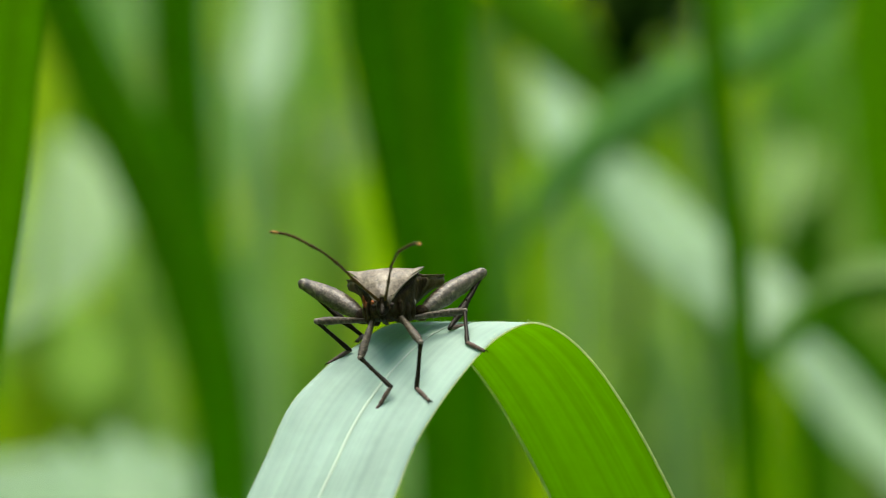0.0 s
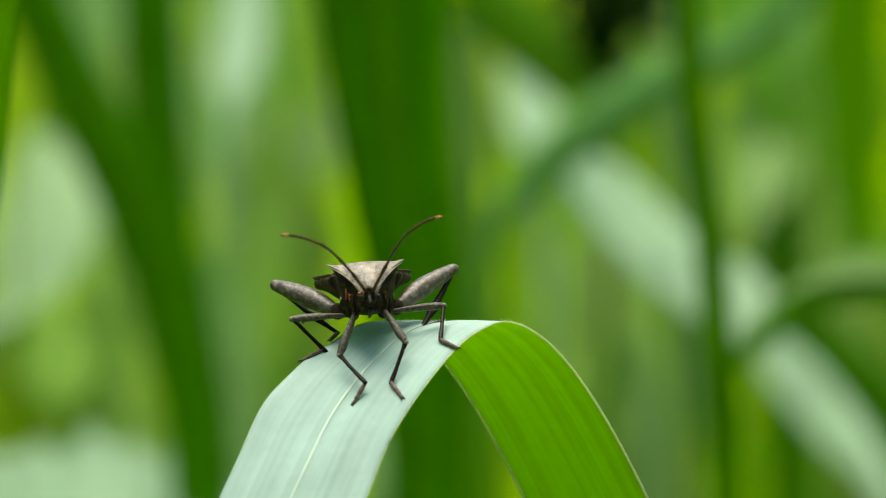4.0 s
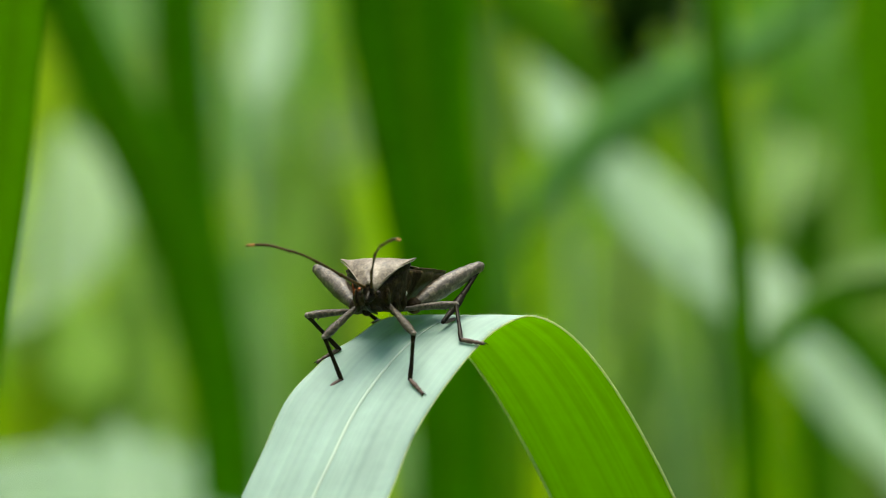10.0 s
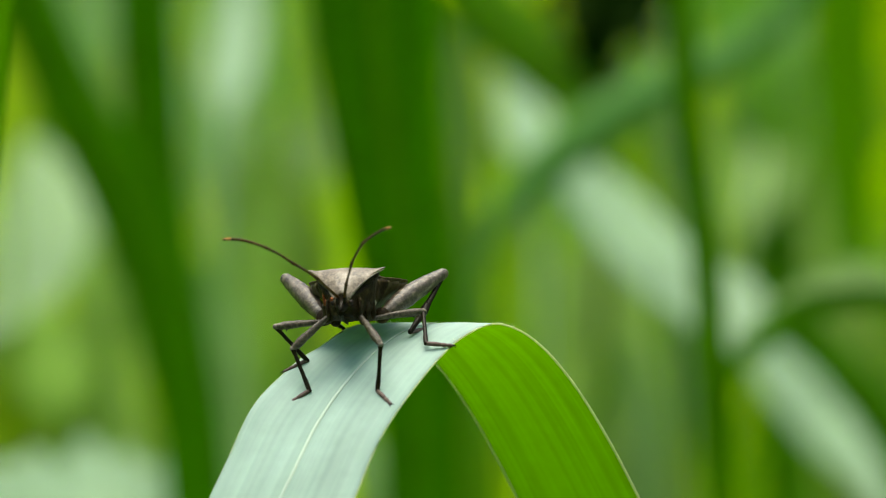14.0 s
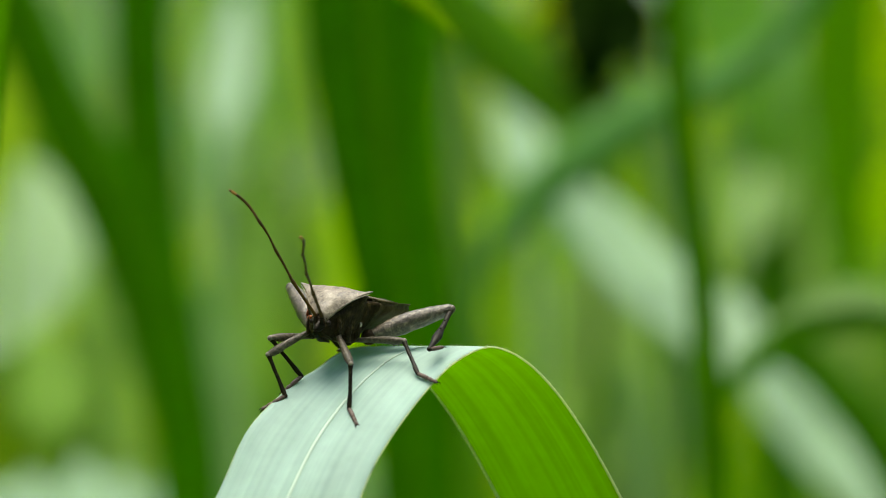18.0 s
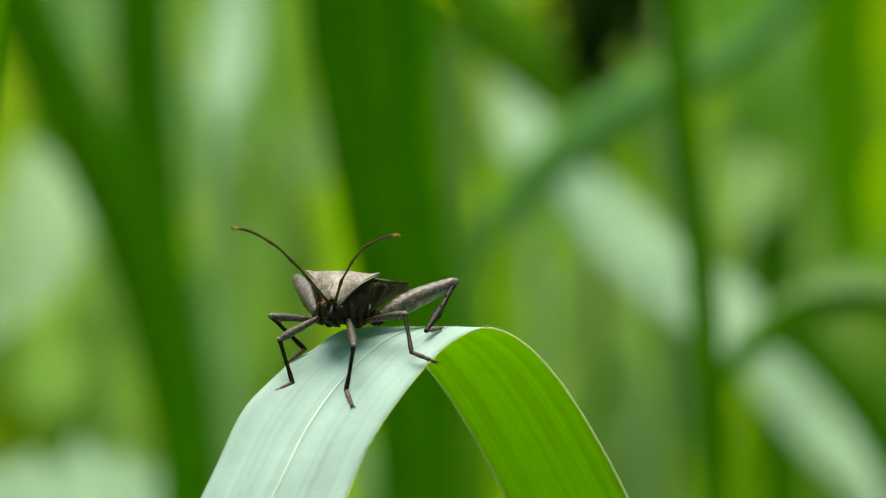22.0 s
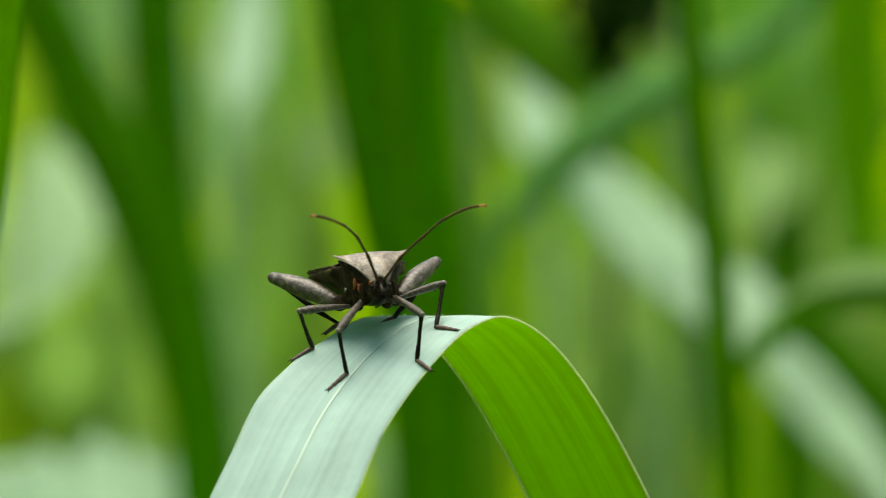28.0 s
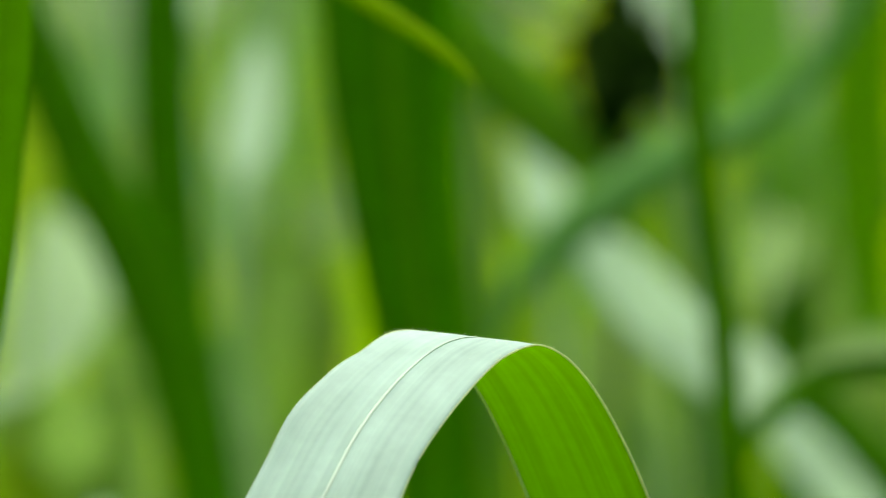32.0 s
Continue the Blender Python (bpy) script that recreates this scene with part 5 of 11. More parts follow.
    walk(JOINTED["Rh"][1], [
        (0, pose(-0.01014, -0.01295, -0.00159, 36.4, 43.2, 82.5)),
        (0.1, pose(-0.01026, -0.01292, -0.00167, 35.4, 42.8, 81.1)),
        (0.5, pose(-0.01205, -0.01214, -0.00326, 22.0, 35.3, 59.3)),
        (1, pose(-0.01209, -0.01209, -0.00325, 22.1, 35.7, 59.5)),
        (2, pose(-0.01249, -0.01159, -0.00302, 19.0, 33.1, 53.9)),
        (3, pose(-0.01158, -0.01207, -0.00208, 29.5, 39.7, 71.9)),
        (6, pose(-0.01200, -0.01174, -0.00225, 23.6, 38.2, 62.6)),
        (6.55, pose(-0.01209, -0.01169, -0.00231, 23.8, 37.6, 62.8)),
        (6.95, pose(-0.01180, -0.01153, -0.00152, 44.1, 39.3, 94.2)),
        (7, pose(-0.01177, -0.01153, -0.00148, 45.7, 39.2, 96.8)),
        (8, pose(-0.01154, -0.01149, -0.00106, 50.3, 40.4, 103.7)),
        (9, pose(-0.01126, -0.01161, -0.00085, 51.5, 41.1, 105.3)),
        (10, pose(-0.01143, -0.01155, -0.00099, 51.0, 40.9, 104.6)),
        (10.3, pose(-0.01149, -0.01149, -0.00097, 50.7, 40.8, 104.2)),
        (10.9, pose(-0.01227, -0.01049, -0.00081, 47.2, 40.5, 98.8)),
        (11, pose(-0.01232, -0.01042, -0.00080, 46.9, 40.5, 98.5)),
        (12, pose(-0.01232, -0.01042, -0.00080, 45.5, 41.9, 96.2)),
        (13, pose(-0.01269, -0.01008, -0.00098, 38.0, 41.5, 84.8)),
        (14, pose(-0.01199, -0.01049, -0.00041, 48.4, 42.8, 100.4)),
        (15.1, pose(-0.01186, -0.01065, -0.00042, 49.2, 43.0, 101.6)),
        (16.1, pose(-0.00959, -0.01291, -0.00088, 59.6, 46.6, 115.9)),
        (17, pose(-0.00940, -0.01305, -0.00093, 60.2, 46.9, 116.6)),
        (18, pose(-0.01196, -0.01120, -0.00127, 53.3, 44.6, 107.4)),
        (18.55, pose(-0.01186, -0.01130, -0.00126, 53.4, 44.7, 107.5)),
        (18.95, pose(-0.01025, -0.01260, -0.00109, 55.4, 45.8, 110.2)),
        (19, pose(-0.01012, -0.01268, -0.00108, 55.6, 45.9, 110.4)),
        (19.1, pose(-0.01019, -0.01264, -0.00109, 55.3, 45.5, 110.0)),
        (19.5, pose(-0.01109, -0.01206, -0.00129, 50.3, 39.9, 103.7)),
        (20, pose(-0.01115, -0.01202, -0.00130, 49.9, 39.5, 103.2)),
        (21, pose(-0.01347, -0.00941, -0.00162, 40.5, 36.5, 88.6)),
        (22, pose(-0.01333, -0.00983, -0.00184, 44.4, 35.5, 94.9)),
        (23, pose(-0.01323, -0.00975, -0.00154, 49.4, 38.3, 102.5)),
        (24, pose(-0.01239, -0.01037, -0.00085, 54.1, 42.2, 109.0)),
        (24.1, pose(-0.01244, -0.01030, -0.00085, 53.9, 42.0, 108.7)),
        (24.5, pose(-0.01314, -0.00923, -0.00083, 50.2, 38.9, 103.6)),
        (25, pose(-0.01318, -0.00916, -0.00083, 49.9, 38.8, 103.3)),
        (26, pose(-0.01319, -0.00923, -0.00090, 49.0, 38.8, 101.9)),
        (27.2, pose(-0.01243, -0.01115, -0.00201, 26.3, 38.2, 66.7)),
        (28, pose(-0.01212, -0.01140, -0.00185, 27.5, 39.4, 68.7)),
        (28.1, pose(-0.01209, -0.01144, -0.00187, 27.5, 39.4, 68.7)),
        (28.5, pose(-0.01171, -0.01198, -0.00214, 27.4, 40.1, 68.8)),
        (29, pose(-0.01168, -0.01201, -0.00215, 27.4, 40.1, 68.8)),
        (29.35, pose(-0.01174, -0.01197, -0.00220, 27.3, 39.7, 68.5)),
        (29.85, pose(-0.01255, -0.01136, -0.00267, 26.6, 34.4, 66.2)),
        (30, pose(-0.01260, -0.01132, -0.00269, 26.6, 34.1, 66.2)),
        (30.5, pose(-0.01182, -0.01215, -0.00271, 33.3, 37.3, 77.3)),
        (31, pose(-0.01307, -0.01057, -0.00240, 23.1, 25.8, 58.0)),
        (31.2, pose(-0.01197, -0.01199, -0.00268, 33.9, 34.7, 78.0)),
        (31.3, pose(-0.01159, -0.01265, -0.00349, 40.5, 41.9, 88.7)),
        (32, pose(-0.01159, -0.01265, -0.00349, 40.5, 41.9, 88.7)),
    ])
    walk(JOINTED["Rh"][2], [
        (0, pose(-0.00908, -0.00489, -0.00921, -1.0, 8.9, -7.9)),
        (0.1, pose(-0.00899, -0.00484, -0.00925, -1.2, 9.1, -9.0)),
        (0.5, pose(-0.00740, -0.00432, -0.00970, -7.6, 17.5, -32.4)),
        (1, pose(-0.00750, -0.00429, -0.00975, -7.7, 17.3, -32.8)),
        (2, pose(-0.00699, -0.00404, -0.00910, -9.4, 24.1, -33.2)),
        (3, pose(-0.00891, -0.00392, -0.00921, -4.0, 14.3, -20.2)),
        (6, pose(-0.00798, -0.00396, -0.00914, -10.6, 23.0, -37.6)),
        (6.55, pose(-0.00805, -0.00383, -0.00911, -10.3, 22.9, -36.7)),
        (6.95, pose(-0.01243, -0.00293, -0.00857, -0.1, 8.3, -2.7)),
        (7, pose(-0.01279, -0.00296, -0.00853, 0.2, 7.3, -0.6)),
        (8, pose(-0.01355, -0.00324, -0.00829, 0.2, 6.1, -0.4)),
        (9, pose(-0.01348, -0.00350, -0.00817, 0.6, 7.3, 1.6)),
        (10, pose(-0.01355, -0.00339, -0.00828, 0.3, 3.6, 0.7)),
        (10.3, pose(-0.01356, -0.00331, -0.00827, 0.2, 3.7, 0.1)),
        (10.9, pose(-0.01357, -0.00211, -0.00805, -1.2, 6.1, -9.6)),
        (11, pose(-0.01357, -0.00203, -0.00803, -1.4, 6.3, -10.3)),
        (12, pose(-0.01322, -0.00217, -0.00824, -1.6, 5.5, -12.3)),
        (13, pose(-0.01193, -0.00177, -0.00837, -2.4, -2.3, -26.2)),
        (14, pose(-0.01346, -0.00245, -0.00799, -0.2, 5.2, -3.1)),
        (15.1, pose(-0.01350, -0.00266, -0.00802, 0.0, 5.0, -1.4)),
        (16.1, pose(-0.01293, -0.00602, -0.00898, 2.6, 0.9, 21.4)),
        (17, pose(-0.01282, -0.00624, -0.00907, 2.7, 0.5, 22.8)),
        (18, pose(-0.01433, -0.00362, -0.00909, 1.6, 0.1, 14.4)),
        (18.55, pose(-0.01425, -0.00374, -0.00910, 1.6, 0.1, 14.7)),
        (18.95, pose(-0.01293, -0.00531, -0.00908, 2.3, 1.1, 18.6)),
        (19, pose(-0.01282, -0.00540, -0.00908, 2.3, 1.2, 18.8)),
        (19.1, pose(-0.01286, -0.00530, -0.00904, 2.2, 1.3, 18.0)),
        (19.5, pose(-0.01312, -0.00374, -0.00844, 1.0, 3.3, 6.0)),
        (20, pose(-0.01311, -0.00364, -0.00840, 0.9, 3.5, 5.2)),
        (21, pose(-0.01326, -0.00045, -0.00825, 1.1, 0.9, 9.2)),
        (22, pose(-0.01410, -0.00078, -0.00831, 1.4, 0.2, 12.4)),
        (23, pose(-0.01512, -0.00121, -0.00845, 1.3, -0.2, 11.8)),
        (24, pose(-0.01508, -0.00256, -0.00834, 2.9, 1.5, 22.9)),
        (24.1, pose(-0.01510, -0.00245, -0.00831, 2.9, 1.6, 22.3)),
        (24.5, pose(-0.01519, -0.00081, -0.00784, 2.0, 3.5, 13.4)),
        (25, pose(-0.01518, -0.00070, -0.00780, 2.0, 3.6, 12.8)),
        (26, pose(-0.01498, -0.00072, -0.00788, 1.7, 4.1, 10.6)),
        (27.2, pose(-0.00896, -0.00310, -0.00890, -14.0, 22.3, -48.6)),
        (28, pose(-0.00899, -0.00338, -0.00893, -16.2, 23.1, -53.8)),
        (28.1, pose(-0.00897, -0.00342, -0.00895, -16.1, 23.3, -53.2)),
        (28.5, pose(-0.00862, -0.00403, -0.00932, -13.8, 25.0, -45.0)),
        (29, pose(-0.00860, -0.00407, -0.00934, -13.6, 25.1, -44.4)),
        (29.35, pose(-0.00861, -0.00399, -0.00932, -13.7, 25.6, -44.3)),
        (29.85, pose(-0.00885, -0.00294, -0.00897, -19.6, 38.2, -47.4)),
        (30, pose(-0.00887, -0.00287, -0.00894, -20.7, 39.8, -48.4)),
        (30.5, pose(-0.00987, -0.00349, -0.00946, -2.4, 16.8, -12.7)),
        (31, pose(-0.00775, -0.00206, -0.00726, 85.6, 58.0, 107.1)),
        (31.2, pose(-0.01006, -0.00303, -0.00903, 8.0, 16.0, 28.6)),
        (31.3, pose(-0.01140, -0.00435, -0.01093, 5.4, 11.6, 23.0)),
        (32, pose(-0.01140, -0.00435, -0.01093, 5.4, 11.6, 23.0)),
    ])
    walk(JOINTED["Rm"][0], [
        (0, pose(-0.00154, -0.00198, -0.00689, -0.2, -4.3, -64.9)),
        (0.1, pose(-0.00154, -0.00198, -0.00689, -0.1, -4.2, -65.9)),
        (0.5, pose(-0.00154, -0.00198, -0.00689, -0.2, -0.9, -79.5)),
        (1, pose(-0.00154, -0.00198, -0.00689, -0.2, -0.6, -80.5)),
        (2, pose(-0.00154, -0.00198, -0.00689, -0.4, 0.4, -75.1)),
        (3, pose(-0.00154, -0.00198, -0.00689, -0.2, -1.1, -80.7)),
        (6, pose(-0.00154, -0.00198, -0.00689, -1.6, 2.7, -108.0)),
        (6.55, pose(-0.00154, -0.00198, -0.00689, -1.5, 2.6, -106.9)),
        (6.95, pose(-0.00154, -0.00198, -0.00689, -1.1, 2.6, -91.2)),
        (7, pose(-0.00154, -0.00198, -0.00689, -1.1, 2.7, -90.1)),
        (8, pose(-0.00154, -0.00198, -0.00689, -0.3, 2.8, -62.3)),
        (9, pose(-0.00154, -0.00198, -0.00689, -0.2, 3.7, -61.1)),
        (10, pose(-0.00154, -0.00198, -0.00689, -0.2, 3.8, -59.8)),
        (10.3, pose(-0.00154, -0.00198, -0.00689, -0.2, 3.9, -60.2)),
        (10.9, pose(-0.00154, -0.00198, -0.00689, -0.5, 5.3, -66.9)),
        (11, pose(-0.00154, -0.00198, -0.00689, -0.6, 5.4, -67.4)),
        (12, pose(-0.00154, -0.00198, -0.00689, -0.5, 2.4, -69.2)),
        (13, pose(-0.00154, -0.00198, -0.00689, -0.3, 1.1, -65.3)),
        (14, pose(-0.00154, -0.00198, -0.00689, -0.4, 3.0, -66.8)),
        (15.1, pose(-0.00154, -0.00198, -0.00689, -0.4, 3.1, -64.9)),
        (16.1, pose(-0.00154, -0.00198, -0.00689, 0.3, 2.5, -38.3)),
        (17, pose(-0.00154, -0.00198, -0.00689, 0.3, 2.3, -36.6)),
        (18, pose(-0.00154, -0.00198, -0.00689, 1.0, 4.5, -33.8)),
        (18.55, pose(-0.00154, -0.00198, -0.00689, 0.5, 2.9, -34.9)),
        (18.95, pose(-0.00154, -0.00198, -0.00689, -1.8, -15.4, -49.8)),
        (19, pose(-0.00154, -0.00198, -0.00689, -1.7, -16.3, -51.1)),
        (19.1, pose(-0.00154, -0.00198, -0.00689, -1.7, -15.5, -51.1)),
        (19.5, pose(-0.00154, -0.00198, -0.00689, -0.4, -2.4, -55.9)),
        (20, pose(-0.00154, -0.00198, -0.00689, -0.3, -1.2, -56.4)),
        (21, pose(-0.00154, -0.00198, -0.00689, -0.4, -3.8, -58.1)),
        (22, pose(-0.00154, -0.00198, -0.00689, -0.4, -5.4, -58.2)),
        (23, pose(-0.00154, -0.00198, -0.00689, -0.3, -4.3, -60.2)),
        (24, pose(-0.00154, -0.00198, -0.00689, -0.8, -5.0, -48.4)),
        (24.1, pose(-0.00154, -0.00198, -0.00689, -0.8, -4.8, -48.8)),
        (24.5, pose(-0.00154, -0.00198, -0.00689, -0.4, -3.0, -54.8)),
        (25, pose(-0.00154, -0.00198, -0.00689, -0.4, -2.9, -55.3)),
        (26, pose(-0.00154, -0.00198, -0.00689, -0.4, -3.0, -57.0)),
        (27.2, pose(-0.00154, -0.00198, -0.00689, -0.3, -0.1, -82.0)),
        (28, pose(-0.00154, -0.00198, -0.00689, -0.4, 0.3, -83.8)),
        (28.1, pose(-0.00154, -0.00198, -0.00689, -0.5, 0.8, -82.2)),
        (28.5, pose(-0.00154, -0.00198, -0.00689, 0.0, 6.6, -57.3)),
        (29, pose(-0.00154, -0.00198, -0.00689, 0.1, 6.9, -55.6)),
        (29.35, pose(-0.00154, -0.00198, -0.00689, 0.2, 7.1, -55.2)),
        (29.85, pose(-0.00154, -0.00198, -0.00689, 0.8, 9.5, -49.7)),
        (30, pose(-0.00154, -0.00198, -0.00689, 0.8, 9.6, -49.3)),
        (30.5, pose(-0.00154, -0.00198, -0.00689, 0.9, 10.9, -49.6)),
        (31, pose(-0.00154, -0.00198, -0.00689, 0.2, 2.7, -46.4)),
        (31.2, pose(-0.00154, -0.00198, -0.00689, -0.4, -1.1, -37.6)),
        (31.3, pose(-0.00154, -0.00198, -0.00689, 0.3, 3.4, -43.9)),
        (32, pose(-0.00154, -0.00198, -0.00689, 0.3, 3.4, -43.9)),
    ])
    walk(JOINTED["Rm"][1], [
        (0, pose(0.00196, -0.00947, -0.00627, 92.8, 40.0, 133.9)),
        (0.1, pose(0.00183, -0.00953, -0.00629, 92.7, 39.9, 133.8)),
        (0.5, pose(-0.00004, -0.01013, -0.00676, 90.7, 37.7, 130.9)),
        (1, pose(-0.00017, -0.01015, -0.00680, 90.5, 37.5, 130.6)),
        (2, pose(0.00058, -0.00999, -0.00695, 93.0, 34.6, 134.2)),
        (3, pose(-0.00021, -0.01016, -0.00673, 89.1, 36.8, 128.5)),
        (6, pose(-0.00410, -0.00986, -0.00729, 15.8, 47.8, 40.0)),
        (6.55, pose(-0.00396, -0.00990, -0.00726, 18.1, 48.2, 42.5)),
        (6.95, pose(-0.00172, -0.01026, -0.00727, 52.1, 49.6, 81.5)),
        (7, pose(-0.00156, -0.01026, -0.00729, 54.3, 49.3, 84.1)),
        (8, pose(0.00231, -0.00931, -0.00730, 94.3, 41.8, 136.0)),
        (9, pose(0.00245, -0.00923, -0.00742, 95.4, 41.1, 137.6)),
        (10, pose(0.00262, -0.00913, -0.00744, 94.6, 42.7, 136.4)),
        (10.3, pose(0.00256, -0.00916, -0.00746, 94.7, 42.5, 136.6)),
        (10.9, pose(0.00169, -0.00957, -0.00765, 96.5, 39.3, 139.3)),
        (11, pose(0.00163, -0.00960, -0.00767, 96.6, 39.1, 139.4)),
        (12, pose(0.00139, -0.00972, -0.00724, 96.5, 42.4, 139.1)),
        (13, pose(0.00192, -0.00951, -0.00705, 101.4, 41.1, 146.1)),
        (14, pose(0.00172, -0.00959, -0.00733, 93.2, 43.0, 134.5)),
        (15.1, pose(0.00196, -0.00948, -0.00734, 93.2, 43.3, 134.4)),
        (16.1, pose(0.00496, -0.00711, -0.00725, 88.5, 48.9, 128.2)),
        (17, pose(0.00511, -0.00692, -0.00722, 87.7, 49.2, 127.2)),
        (18, pose(0.00533, -0.00657, -0.00754, 85.4, 44.4, 123.8)),
        (18.55, pose(0.00524, -0.00672, -0.00732, 87.7, 44.5, 126.9)),
        (18.95, pose(0.00361, -0.00809, -0.00469, 121.2, 38.1, 174.4)),
        (19, pose(0.00345, -0.00818, -0.00457, 123.0, 37.0, 177.2)),
        (19.1, pose(0.00348, -0.00819, -0.00467, 121.3, 37.3, 174.7)),
        (19.5, pose(0.00310, -0.00884, -0.00655, 92.7, 39.0, 133.8)),
        (20, pose(0.00304, -0.00889, -0.00672, 90.7, 38.8, 130.9)),
        (21, pose(0.00283, -0.00900, -0.00635, 90.0, 37.7, 129.8)),
        (22, pose(0.00281, -0.00899, -0.00611, 88.9, 41.6, 128.4)),
        (23, pose(0.00257, -0.00915, -0.00627, 88.3, 38.9, 127.4)),
        (24, pose(0.00394, -0.00816, -0.00617, 91.2, 42.2, 131.7)),
        (24.1, pose(0.00390, -0.00820, -0.00619, 91.2, 41.9, 131.7)),
        (24.5, pose(0.00322, -0.00875, -0.00645, 90.7, 37.8, 130.8)),
        (25, pose(0.00317, -0.00878, -0.00647, 90.6, 37.5, 130.7)),
        (26, pose(0.00297, -0.00892, -0.00646, 91.0, 38.8, 131.4)),
        (27.2, pose(-0.00038, -0.01019, -0.00688, 105.0, 47.6, 150.2)),
        (28, pose(-0.00064, -0.01022, -0.00694, 106.1, 47.6, 151.8)),
        (28.1, pose(-0.00042, -0.01019, -0.00700, 105.8, 48.4, 151.2)),
        (28.5, pose(0.00290, -0.00891, -0.00784, 104.5, 61.0, 148.1)),
        (29, pose(0.00311, -0.00877, -0.00789, 104.5, 62.1, 148.0)),
        (29.35, pose(0.00315, -0.00874, -0.00791, 104.9, 62.0, 148.5)),
        (29.85, pose(0.00374, -0.00822, -0.00825, 110.2, 60.3, 155.1)),
        (30, pose(0.00378, -0.00818, -0.00828, 110.5, 60.3, 155.5)),
        (30.5, pose(0.00373, -0.00818, -0.00846, 83.8, 64.2, 123.2)),
        (31, pose(0.00417, -0.00798, -0.00728, 86.6, 58.4, 126.2)),
        (31.2, pose(0.00502, -0.00704, -0.00674, 94.1, 69.4, 135.4)),
        (31.3, pose(0.00441, -0.00772, -0.00738, 58.8, 74.5, 96.4)),
        (32, pose(0.00441, -0.00772, -0.00738, 58.8, 74.5, 96.4)),
    ])
